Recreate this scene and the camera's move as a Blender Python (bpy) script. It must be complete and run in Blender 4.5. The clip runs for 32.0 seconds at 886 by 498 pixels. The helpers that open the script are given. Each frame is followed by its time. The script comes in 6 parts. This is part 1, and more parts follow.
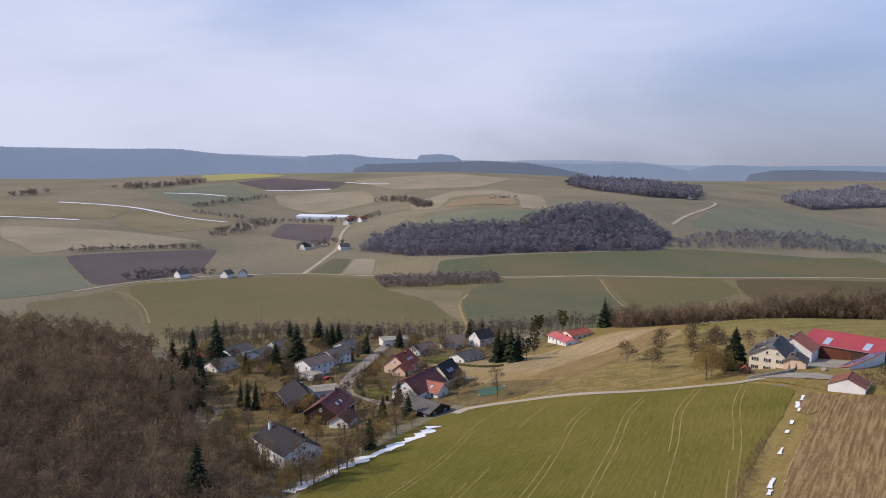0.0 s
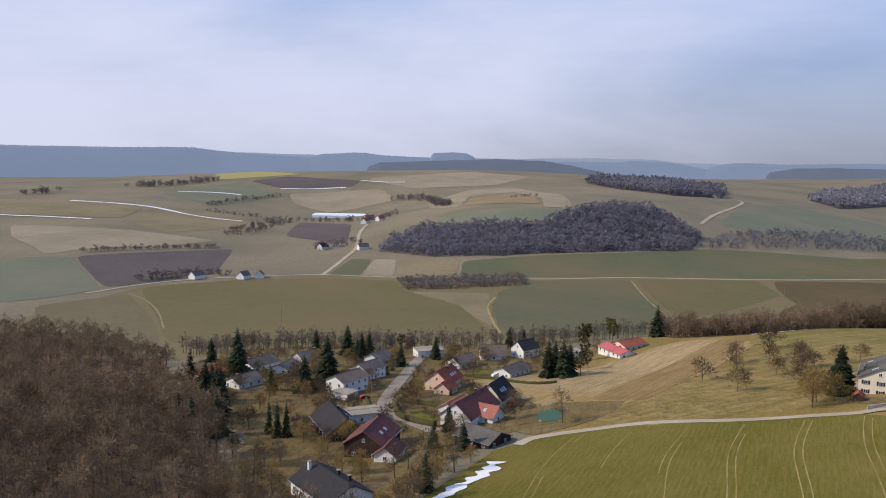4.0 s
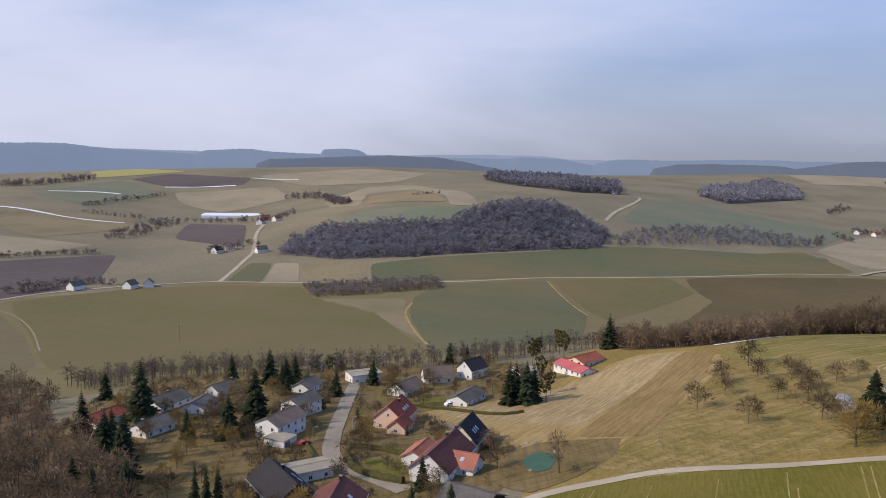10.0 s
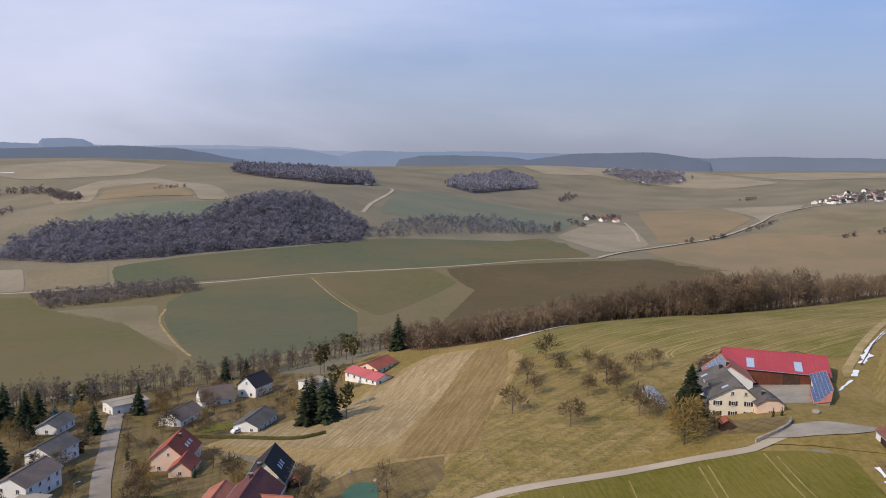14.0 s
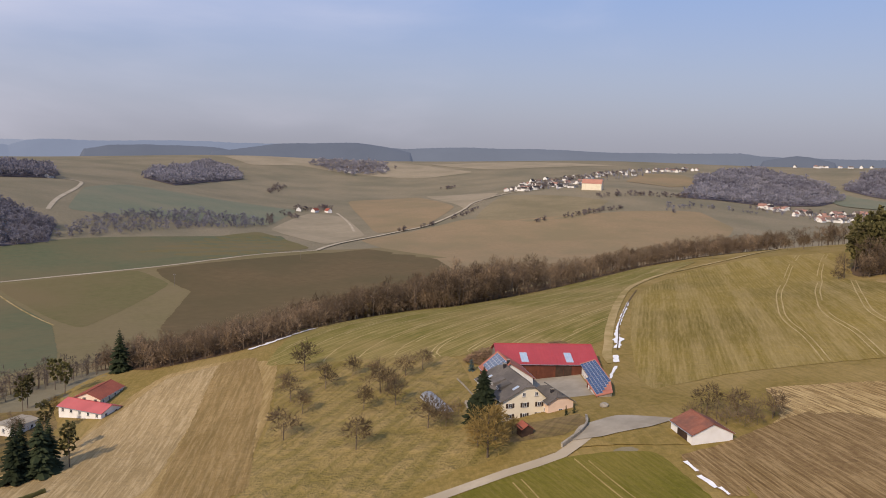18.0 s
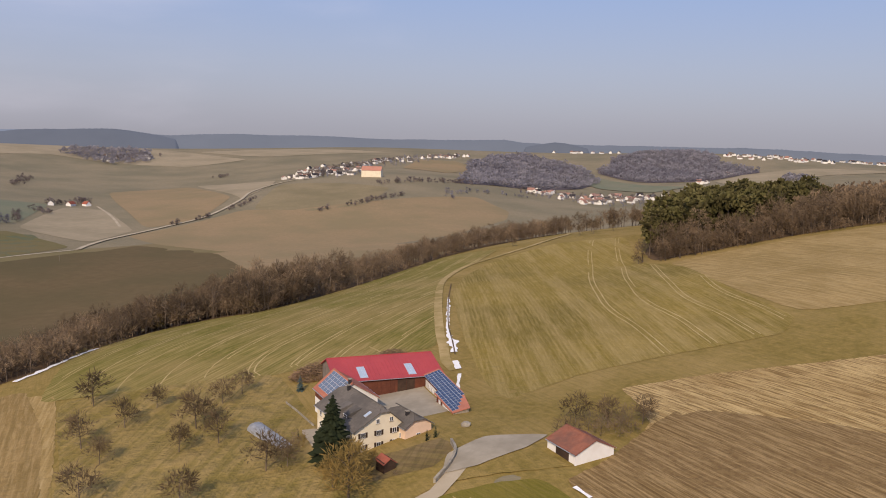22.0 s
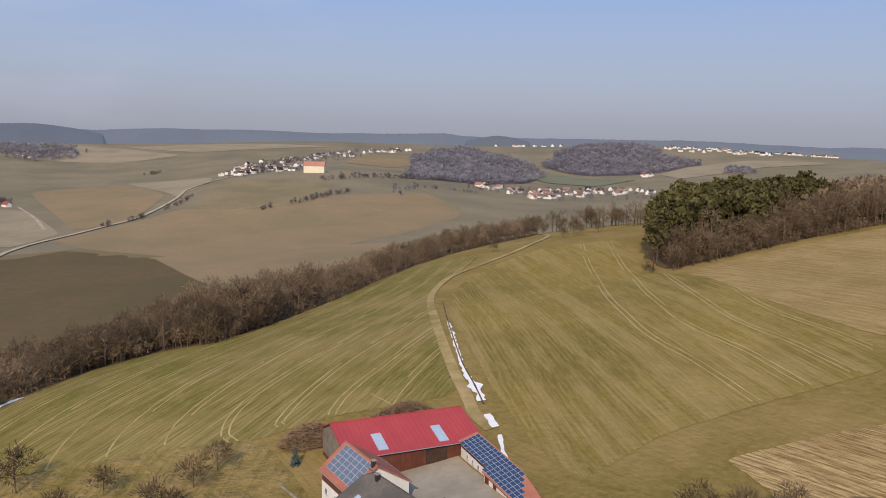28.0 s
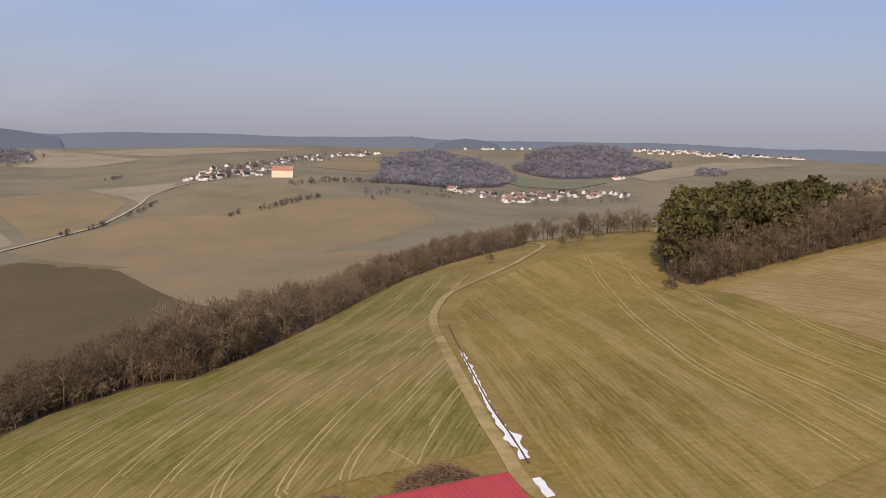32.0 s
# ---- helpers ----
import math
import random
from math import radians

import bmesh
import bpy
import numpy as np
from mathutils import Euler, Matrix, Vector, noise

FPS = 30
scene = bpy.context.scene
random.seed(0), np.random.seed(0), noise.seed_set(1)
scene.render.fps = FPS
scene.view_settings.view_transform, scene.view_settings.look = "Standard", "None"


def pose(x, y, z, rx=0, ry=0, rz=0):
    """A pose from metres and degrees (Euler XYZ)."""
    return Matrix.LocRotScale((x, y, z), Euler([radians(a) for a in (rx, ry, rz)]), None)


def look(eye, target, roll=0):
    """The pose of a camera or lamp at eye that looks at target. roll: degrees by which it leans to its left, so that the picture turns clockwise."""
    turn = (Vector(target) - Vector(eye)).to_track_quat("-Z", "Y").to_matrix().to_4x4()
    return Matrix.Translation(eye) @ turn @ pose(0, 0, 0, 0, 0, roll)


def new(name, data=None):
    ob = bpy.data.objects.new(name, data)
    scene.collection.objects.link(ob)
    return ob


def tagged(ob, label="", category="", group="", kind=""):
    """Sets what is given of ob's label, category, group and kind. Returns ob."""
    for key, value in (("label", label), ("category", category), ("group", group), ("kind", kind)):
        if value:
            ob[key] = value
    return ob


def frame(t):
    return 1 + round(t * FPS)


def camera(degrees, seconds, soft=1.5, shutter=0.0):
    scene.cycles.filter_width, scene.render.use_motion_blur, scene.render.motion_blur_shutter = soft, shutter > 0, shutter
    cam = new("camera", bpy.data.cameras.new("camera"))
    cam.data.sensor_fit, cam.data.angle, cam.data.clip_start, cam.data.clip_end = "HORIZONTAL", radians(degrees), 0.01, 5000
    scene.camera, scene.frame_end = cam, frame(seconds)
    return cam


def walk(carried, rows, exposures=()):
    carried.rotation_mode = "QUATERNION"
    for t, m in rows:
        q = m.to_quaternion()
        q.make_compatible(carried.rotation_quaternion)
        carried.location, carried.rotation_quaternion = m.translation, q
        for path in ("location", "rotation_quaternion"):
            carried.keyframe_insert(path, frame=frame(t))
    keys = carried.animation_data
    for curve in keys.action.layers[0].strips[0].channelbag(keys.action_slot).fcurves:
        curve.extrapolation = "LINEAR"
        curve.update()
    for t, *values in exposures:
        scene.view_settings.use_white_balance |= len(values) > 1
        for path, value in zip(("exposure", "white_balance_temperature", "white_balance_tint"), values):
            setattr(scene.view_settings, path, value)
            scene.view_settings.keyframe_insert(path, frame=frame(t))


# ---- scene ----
cam = camera(58.0, 32.0, soft=1.0)
PATH = [
    (0, pose(0.00, 0.00, 100.00, 83.627, -1.034, 0.114)),
    (0.5, pose(-1.67, 4.64, 99.58, 83.625, -1.028, 0.230)),
    (1, pose(-3.31, 9.26, 99.15, 83.598, -1.030, 0.344)),
    (1.5, pose(-5.04, 13.87, 98.81, 83.584, -1.023, 0.433)),
    (2, pose(-6.85, 18.52, 98.60, 83.569, -1.009, 0.572)),
    (2.5, pose(-8.72, 23.13, 98.38, 83.549, -1.018, 0.681)),
    (3, pose(-10.68, 27.66, 98.14, 83.531, -1.037, 0.769)),
    (3.5, pose(-12.78, 32.20, 97.90, 83.521, -1.033, 0.833)),
    (5.5, pose(-20.63, 49.83, 97.18, 83.457, -0.945, 1.251)),
    (6, pose(-22.46, 54.09, 97.17, 83.419, -0.970, 1.346)),
    (6.5, pose(-24.33, 58.24, 97.23, 83.397, -0.968, 1.347)),
    (7, pose(-26.20, 62.34, 97.28, 83.386, -0.934, 1.115)),
    (7.5, pose(-27.97, 66.29, 97.34, 83.390, -0.893, 0.712)),
    (8, pose(-29.80, 70.16, 97.42, 83.401, -0.877, -0.313)),
    (8.5, pose(-31.65, 73.99, 97.56, 83.404, -0.903, -2.199)),
    (9, pose(-33.40, 77.81, 97.63, 83.401, -0.950, -3.815)),
    (9.5, pose(-35.13, 81.69, 97.61, 83.416, -0.971, -5.574)),
    (10, pose(-36.71, 85.56, 97.60, 83.395, -0.998, -7.120)),
    (10.5, pose(-38.27, 89.44, 97.54, 83.353, -1.045, -8.758)),
    (11, pose(-39.74, 93.37, 97.51, 83.319, -1.082, -10.432)),
    (11.5, pose(-40.99, 97.33, 97.48, 83.301, -1.107, -12.087)),
    (12, pose(-42.13, 101.37, 97.39, 83.280, -1.099, -14.352)),
    (12.5, pose(-43.14, 105.49, 97.38, 83.249, -1.131, -17.005)),
    (13, pose(-44.06, 109.54, 97.49, 83.202, -1.139, -19.697)),
    (13.5, pose(-44.91, 113.42, 97.61, 83.135, -1.174, -22.349)),
    (14, pose(-45.66, 117.27, 97.82, 83.093, -1.169, -25.255)),
    (14.5, pose(-46.34, 121.33, 97.91, 83.056, -1.197, -28.234)),
    (15, pose(-46.98, 125.21, 97.97, 83.012, -1.259, -31.150)),
    (15.5, pose(-47.50, 129.17, 98.01, 82.988, -1.294, -34.071)),
    (17.5, pose(-45.93, 146.08, 97.23, 82.958, -1.477, -45.100)),
    (18, pose(-45.27, 149.99, 97.29, 82.882, -1.486, -46.376)),
    (18.5, pose(-44.34, 153.90, 97.31, 82.814, -1.494, -48.046)),
    (19, pose(-43.17, 157.59, 97.31, 82.786, -1.483, -50.685)),
    (19.5, pose(-41.99, 161.21, 97.42, 82.726, -1.407, -53.554)),
    (20, pose(-40.75, 164.81, 97.73, 82.612, -1.342, -56.531)),
    (20.5, pose(-39.32, 168.36, 98.02, 82.559, -1.366, -59.419)),
    (21, pose(-37.66, 171.89, 98.13, 82.504, -1.433, -61.991)),
    (21.5, pose(-35.84, 175.56, 98.15, 82.425, -1.475, -62.608)),
    (22, pose(-33.74, 179.25, 98.13, 82.334, -1.479, -62.593)),
    (22.5, pose(-31.42, 182.90, 98.12, 82.235, -1.463, -62.546)),
    (23, pose(-28.96, 186.51, 98.19, 82.136, -1.440, -63.080)),
    (23.5, pose(-26.13, 190.17, 98.24, 82.077, -1.452, -63.967)),
    (24, pose(-23.26, 193.72, 98.20, 82.045, -1.445, -64.809)),
    (24.5, pose(-20.52, 197.42, 98.14, 82.036, -1.462, -65.599)),
    (26.5, pose(-8.04, 211.64, 98.56, 81.963, -1.339, -67.197)),
    (27, pose(-4.69, 215.21, 98.51, 81.959, -1.311, -67.201)),
    (27.5, pose(-1.21, 218.72, 98.47, 81.971, -1.270, -67.206)),
    (28, pose(2.42, 222.19, 98.49, 81.980, -1.232, -67.186)),
    (28.5, pose(5.90, 225.60, 98.43, 82.021, -1.212, -67.818)),
    (29, pose(9.21, 229.04, 98.39, 82.079, -1.221, -69.815)),
    (29.5, pose(12.49, 232.43, 98.43, 82.102, -1.217, -70.058)),
    (30, pose(15.70, 235.76, 98.47, 82.126, -1.195, -70.080)),
    (30.5, pose(18.89, 239.11, 98.44, 82.147, -1.153, -70.043)),
    (31, pose(22.21, 242.43, 98.43, 82.191, -1.129, -69.693)),
    (31.5, pose(25.66, 245.65, 98.37, 82.206, -1.103, -69.634)),
    (32, pose(29.30, 248.97, 98.56, 82.239, -1.065, -69.676)),
]
# the white balance drifts from cool to warm on the way
TONE = [(0.0, 0.0, 6300, 15), (14.0, 0.0, 6350, 15), (20.0, 0.02, 7150, 19), (25.0, 0.02, 7200, 19), (27.0, 0.0, 6750, 15), (28.0, 0.0, 6750, 15), (30.0, 0.0, 6950, 17), (32.0, 0.0, 7050, 18)]
walk(cam, PATH, TONE)

# ---- light ----
world = bpy.data.worlds.new("sky")
scene.world = world
world.use_nodes = True
wn, wl = world.node_tree.nodes, world.node_tree.links
SUN_AZ, SUN_EL = radians(-102), radians(36)
sky = wn.new("ShaderNodeTexSky")
sky.sky_type, sky.sun_disc = "NISHITA", False
sky.sun_elevation, sky.sun_rotation = SUN_EL, SUN_AZ
sky.dust_density, sky.air_density, sky.ozone_density = 2.5, 1.0, 2.0
tc = wn.new("ShaderNodeTexCoord")
sep = wn.new("ShaderNodeSeparateXYZ")
wl.new(tc.outputs["Generated"], sep.inputs[0])
hz = wn.new("ShaderNodeValToRGB")  # hazy air: milky at the horizon, bluer above
hz.color_ramp.elements[0].position, hz.color_ramp.elements[0].color = 0.0, (0.43, 0.472, 0.57, 1)
hz.color_ramp.elements[1].position, hz.color_ramp.elements[1].color = 0.24, (0.25, 0.45, 0.89, 1)
mid = hz.color_ramp.elements.new(0.09)
mid.color = (0.385, 0.482, 0.69, 1)
wl.new(sep.outputs["Z"], hz.inputs["Fac"])
dim = wn.new("ShaderNodeMix")
dim.data_type, dim.inputs["Factor"].default_value = "RGBA", 0.7
gain = wn.new("ShaderNodeVectorMath")
gain.operation, gain.inputs["Scale"].default_value = "SCALE", 0.10
wl.new(sky.outputs["Color"], gain.inputs[0])
wl.new(gain.outputs["Vector"], dim.inputs["A"])
wl.new(hz.outputs["Color"], dim.inputs["B"])
mp = wn.new("ShaderNodeMapping")
mp.inputs["Scale"].default_value, mp.inputs["Rotation"].default_value = (0.9, 1.3, 3.2), (0, 0.06, 0.5)
wl.new(tc.outputs["Generated"], mp.inputs["Vector"])
cl = wn.new("ShaderNodeTexNoise")
cl.inputs["Scale"].default_value, cl.inputs["Detail"].default_value, cl.inputs["Roughness"].default_value = 1.1, 7, 0.52
cl.inputs["Distortion"].default_value = 0.3
wl.new(mp.outputs["Vector"], cl.inputs["Vector"])
veil = wn.new("ShaderNodeVectorMath")  # thin cloud, thicker towards the sun
veil.operation, veil.inputs[1].default_value = "DOT_PRODUCT", (-0.75, 0.5, 0.1)
wl.new(tc.outputs["Generated"], veil.inputs[0])
amt = wn.new("ShaderNodeMath")
amt.operation, amt.inputs[1].default_value, amt.inputs[2].default_value = "MULTIPLY_ADD", 0.42, -0.20
wl.new(veil.outputs["Value"], amt.inputs[0])
add = wn.new("ShaderNodeMath")
add.operation = "ADD"
wl.new(amt.outputs[0], add.inputs[0])
wl.new(cl.outputs["Fac"], add.inputs[1])
cr = wn.new("ShaderNodeMapRange")
cr.inputs["From Min"].default_value, cr.inputs["From Max"].default_value = 0.30, 0.68
cr.inputs["To Max"].default_value = 0.85
cr.interpolation_type = "SMOOTHSTEP"
wl.new(add.outputs[0], cr.inputs["Value"])
mixw = wn.new("ShaderNodeMix")
mixw.data_type = "RGBA"
mixw.inputs["B"].default_value = (0.72, 0.76, 0.90, 1)
wl.new(cr.outputs["Result"], mixw.inputs["Factor"])
wl.new(dim.outputs["Result"], mixw.inputs["A"])
wl.new(mixw.outputs["Result"], wn["Background"].inputs["Color"])
wn["Background"].inputs["Strength"].default_value = 1.0
sun = new("sun", bpy.data.lights.new("sun", "SUN"))
sun.data.energy, sun.data.angle, sun.data.color = 3.3, radians(1.5), (1.0, 0.895, 0.72)
sun.matrix_world = look((1000 * math.sin(SUN_AZ) * math.cos(SUN_EL), 1000 * math.cos(SUN_AZ) * math.cos(SUN_EL), 1000 * math.sin(SUN_EL)), (0, 0, 0))


# ---- materials ----
def surf(name, c1, c2, scale, c3=None, scale2=0.02, rough=0.9, bump=0.0, metal=0.0, rows=None, spot=None, thin=0.0, tone=0.0, streak=None):
    """Colour c1 to c2 by a fine noise, towards c3 by a broad one; rows: (angle, width, colour, amount); scale per metre."""
    m = bpy.data.materials.new(name)
    m.use_nodes = True
    n, l = m.node_tree.nodes, m.node_tree.links
    b = n["Principled BSDF"]
    g = n.new("ShaderNodeNewGeometry")
    t1 = n.new("ShaderNodeTexNoise")
    t1.inputs["Scale"].default_value, t1.inputs["Detail"].default_value, t1.inputs["Roughness"].default_value = scale, 5, 0.65
    l.new(g.outputs["Position"], t1.inputs["Vector"])
    r1 = n.new("ShaderNodeMapRange")
    r1.inputs["From Min"].default_value, r1.inputs["From Max"].default_value = 0.3, 0.7
    l.new(t1.outputs["Fac"], r1.inputs["Value"])

    def mix(a, bcol, fac, amount=1.0):
        x = n.new("ShaderNodeMix")
        x.data_type = "RGBA"
        if amount != 1.0:
            k = n.new("ShaderNodeMath")
            k.operation = "MULTIPLY"
            k.inputs[1].default_value = amount
            l.new(fac, k.inputs[0])
            fac = k.outputs[0]
        l.new(fac, x.inputs["Factor"])
        if isinstance(a, tuple):
            x.inputs["A"].default_value = (*a, 1)
        else:
            l.new(a, x.inputs["A"])
        x.inputs["B"].default_value = (*bcol, 1)
        return x.outputs["Result"]
    col = mix(c1, c2, r1.outputs["Result"])
    if c3:
        t2 = n.new("ShaderNodeTexNoise")
        t2.inputs["Scale"].default_value, t2.inputs["Detail"].default_value, t2.inputs["Roughness"].default_value = scale2, 4, 0.6
        l.new(g.outputs["Position"], t2.inputs["Vector"])
        r2 = n.new("ShaderNodeMapRange")
        r2.inputs["From Min"].default_value, r2.inputs["From Max"].default_value = 0.4, 0.64
        l.new(t2.outputs["Fac"], r2.inputs["Value"])
        col = mix(col, c3, r2.outputs["Result"], 0.85)
    for angle, period, rc, amount, sharp in rows or ():
        mpn = n.new("ShaderNodeMapping")
        mpn.inputs["Rotation"].default_value = (0, 0, radians(-angle))
        mpn.inputs["Scale"].default_value = (1, 1, 0)
        l.new(g.outputs["Position"], mpn.inputs["Vector"])
        w = n.new("ShaderNodeTexWave")
        w.wave_type, w.bands_direction, w.wave_profile = "BANDS", "Y", "SIN"
        w.inputs["Scale"].default_value = 0.314 / period
        w.inputs["Distortion"].default_value, w.inputs["Detail"].default_value = 1.2, 2
        w.inputs["Detail Scale"].default_value = 0.35
        l.new(mpn.outputs["Vector"], w.inputs["Vector"])
        rr = n.new("ShaderNodeMapRange")
        rr.inputs["From Min"].default_value, rr.inputs["From Max"].default_value = sharp, 1.0
        l.new(w.outputs["Fac"], rr.inputs["Value"])
        t3 = n.new("ShaderNodeTexNoise")
        t3.inputs["Scale"].default_value, t3.inputs["Detail"].default_value = 0.06, 3
        l.new(g.outputs["Position"], t3.inputs["Vector"])
        r3 = n.new("ShaderNodeMapRange")
        r3.inputs["From Min"].default_value, r3.inputs["From Max"].default_value = 0.35, 0.62
        l.new(t3.outputs["Fac"], r3.inputs["Value"])
        k = n.new("ShaderNodeMath")
        k.operation = "MULTIPLY"
        l.new(rr.outputs["Result"], k.inputs[0])
        l.new(r3.outputs["Result"], k.inputs[1])
        col = mix(col, rc, k.outputs[0], amount)
    for angle, across, sc, amount in streak or ():  # long uneven streaks left by the tractor
        ms_ = n.new("ShaderNodeMapping")
        ms_.vector_type = "TEXTURE"
        ms_.inputs["Rotation"].default_value = (0, 0, radians(angle))
        ms_.inputs["Scale"].default_value = (across * 14, across, 1)
        l.new(g.outputs["Position"], ms_.inputs["Vector"])
        ts = n.new("ShaderNodeTexNoise")
        ts.noise_dimensions = "2D"
        ts.inputs["Scale"].default_value, ts.inputs["Detail"].default_value, ts.inputs["Roughness"].default_value = 1.0, 3, 0.7
        l.new(ms_.outputs["Vector"], ts.inputs["Vector"])
        rs = n.new("ShaderNodeMapRange")
        rs.inputs["From Min"].default_value, rs.inputs["From Max"].default_value = 0.46, 0.62
        l.new(ts.outputs["Fac"], rs.inputs["Value"])
        col = mix(col, sc, rs.outputs["Result"], amount)
    if spot:
        o = n.new("ShaderNodeObjectInfo")
        hs = n.new("ShaderNodeHueSaturation")
        mr = n.new("ShaderNodeMapRange")
        mr.inputs["To Min"].default_value, mr.inputs["To Max"].default_value = 1 - spot, 1 + spot
        l.new(o.outputs["Random"], mr.inputs["Value"])
        l.new(mr.outputs["Result"], hs.inputs["Value"])
        l.new(col, hs.inputs["Color"])
        col = hs.outputs["Color"]
    if tone:  # one tree of a wood differs from the next
        at = n.new("ShaderNodeAttribute")
        at.attribute_name = "tone"
        tv = n.new("ShaderNodeMath")
        tv.operation, tv.inputs[1].default_value, tv.inputs[2].default_value = "MULTIPLY_ADD", tone, 1.0
        l.new(at.outputs["Fac"], tv.inputs[0])
        ht = n.new("ShaderNodeHueSaturation")
        l.new(tv.outputs[0], ht.inputs["Value"])
        l.new(col, ht.inputs["Color"])
        col = ht.outputs["Color"]
    l.new(col, b.inputs["Base Color"])
    b.inputs["Roughness"].default_value, b.inputs["Metallic"].default_value = rough, metal
    b.inputs["Specular IOR Level"].default_value = 0.5 if rough < 0.6 else 0.05
    if thin:  # light filters through a mass of fine twigs
        tr = n.new("ShaderNodeBsdfTranslucent")
        ms = n.new("ShaderNodeMixShader")
        ms.inputs["Fac"].default_value = thin
        l.new(col, tr.inputs["Color"])
        l.new(b.outputs["BSDF"], ms.inputs[1])
        l.new(tr.outputs["BSDF"], ms.inputs[2])
        l.new(ms.outputs["Shader"], n["Material Output"].inputs["Surface"])
    if bump:
        bp = n.new("ShaderNodeBump")
        bp.inputs["Strength"].default_value, bp.inputs["Distance"].default_value = bump, 0.6 / scale
        l.new(t1.outputs["Fac"], bp.inputs["Height"])
        l.new(bp.outputs["Normal"], b.inputs["Normal"])
    return m


PALE = (0.42, 0.34, 0.19)
GROUND = surf("rough grass", (0.20, 0.165, 0.105), (0.285, 0.23, 0.145), 0.3, (0.17, 0.15, 0.095), 0.006, bump=0.4)
GRASS_FARM = surf("winter grass", (0.175, 0.128, 0.034), (0.29, 0.20, 0.066), 0.5, (0.32, 0.222, 0.085), 0.03, bump=0.5, streak=((52, 1.0, (0.15, 0.115, 0.028), 0.3),))
SOIL_DARK = surf("dark soil", (0.115, 0.09, 0.08), (0.145, 0.113, 0.10), 0.2, (0.105, 0.086, 0.078), 0.01)
SOIL = surf("brown soil", (0.255, 0.182, 0.10), (0.305, 0.215, 0.12), 0.2, (0.225, 0.175, 0.095), 0.01)
# far green fields, lightened and greyed to hold some distance haze
GRASS_DULL = surf("dull green crop", (0.14, 0.155, 0.10), (0.18, 0.185, 0.12), 0.2, (0.2, 0.185, 0.12), 0.01)
GRASS_DRY = surf("dry grass field", (0.225, 0.178, 0.10), (0.275, 0.215, 0.122), 0.2, (0.19, 0.155, 0.085), 0.012)
CROP_OLIVE = surf("olive crop", (0.128, 0.112, 0.046), (0.157, 0.136, 0.058), 0.15, (0.18, 0.134, 0.066), 0.006, streak=((20, 3.0, (0.17, 0.132, 0.064), 0.35),))
CROP_GREEN = surf("green crop", (0.1, 0.112, 0.06), (0.128, 0.133, 0.07), 0.15, (0.172, 0.134, 0.07), 0.006, streak=((8, 3.5, (0.15, 0.124, 0.066), 0.4),))
STRAW = surf("straw grass", (0.31, 0.22, 0.106), (0.42, 0.30, 0.15), 0.4, (0.26, 0.185, 0.086), 0.02, bump=0.5, streak=((50, .9, (0.52, 0.39, 0.215), 0.5), (50, 2.6, (0.23, 0.16, 0.07), 0.5)))
STRAW_FAR = surf("pale dry field", (0.29, 0.235, 0.15), (0.35, 0.28, 0.185), 0.1, (0.25, 0.205, 0.13), 0.01)
SOIL_MID = surf("dull brown field", (0.122, 0.086, 0.042), (0.15, 0.107, 0.054), 0.1, (0.105, 0.084, 0.04), 0.008)
STUBBLE = surf("brown green stubble", (0.155, 0.128, 0.068), (0.195, 0.158, 0.086), 0.2, (0.17, 0.128, 0.072), 0.01, rows=((35, 9, (0.13, 0.108, 0.056), 0.5, 0.3),))
GRASS_VALLEY = surf("valley grass", (0.158, 0.13, 0.06), (0.20, 0.16, 0.076), 0.2, (0.205, 0.155, 0.082), 0.01)
YELLOW = surf("mustard", (0.33, 0.285, 0.10), (0.37, 0.32, 0.125), 0.2)
CROP_NEAR = surf("winter crop", (0.098, 0.092, 0.012), (0.142, 0.126, 0.02), 0.6, (0.18, 0.14, 0.032), 0.02, bump=0.4,
                 rows=((66, 1.4, (0.2, 0.155, 0.045), 0.4, 0.3),), streak=((66, .8, (0.21, 0.16, 0.05), 0.3), (66, .5, (0.08, 0.078, 0.01), 0.3)))
CROP_PLATEAU = surf("green plateau crop", (0.118, 0.108, 0.02), (0.185, 0.155, 0.036), 0.6, (0.255, 0.185, 0.068), 0.022, bump=0.5,
                    rows=((3, 1.5, (0.36, 0.265, 0.11), 0.45, 0.3), (5, 4.3, (0.40, 0.295, 0.12), 0.4, 0.7)), streak=((4, .8, (0.38, 0.28, 0.12), 0.35), (4, 2.6, (0.10, 0.095, 0.018), 0.3)))
CROP_DRY = surf("dry crop", (0.19, 0.138, 0.028), (0.28, 0.196, 0.05), 0.5, (0.15, 0.112, 0.028), 0.018, bump=0.5,
                rows=((29, 1.5, (0.37, 0.268, 0.10), 0.35, 0.3), (29, 5.1, (0.39, 0.285, 0.105), 0.3, 0.75)), streak=((29, .7, (0.40, 0.29, 0.12), 0.32), (29, 2.2, (0.175, 0.13, 0.036), 0.22), (29, 9, (0.43, 0.312, 0.14), 0.28)))
# damp soil; its dark colour also carries the shaded sides of furrows
PLOUGH_DARK = surf("damp and furrow-shaded soil", (0.155, 0.094, 0.04), (0.24, 0.155, 0.068), 0.9, (0.2, 0.128, 0.054), 0.06, bump=0.8,
                   rows=((58, 2.2, (0.11, 0.062, 0.022), 0.6, 0.45), (58, 1.0, (0.36, 0.24, 0.105), 0.45, 0.6)), streak=((58, .9, (0.40, 0.275, 0.13), 0.6),))
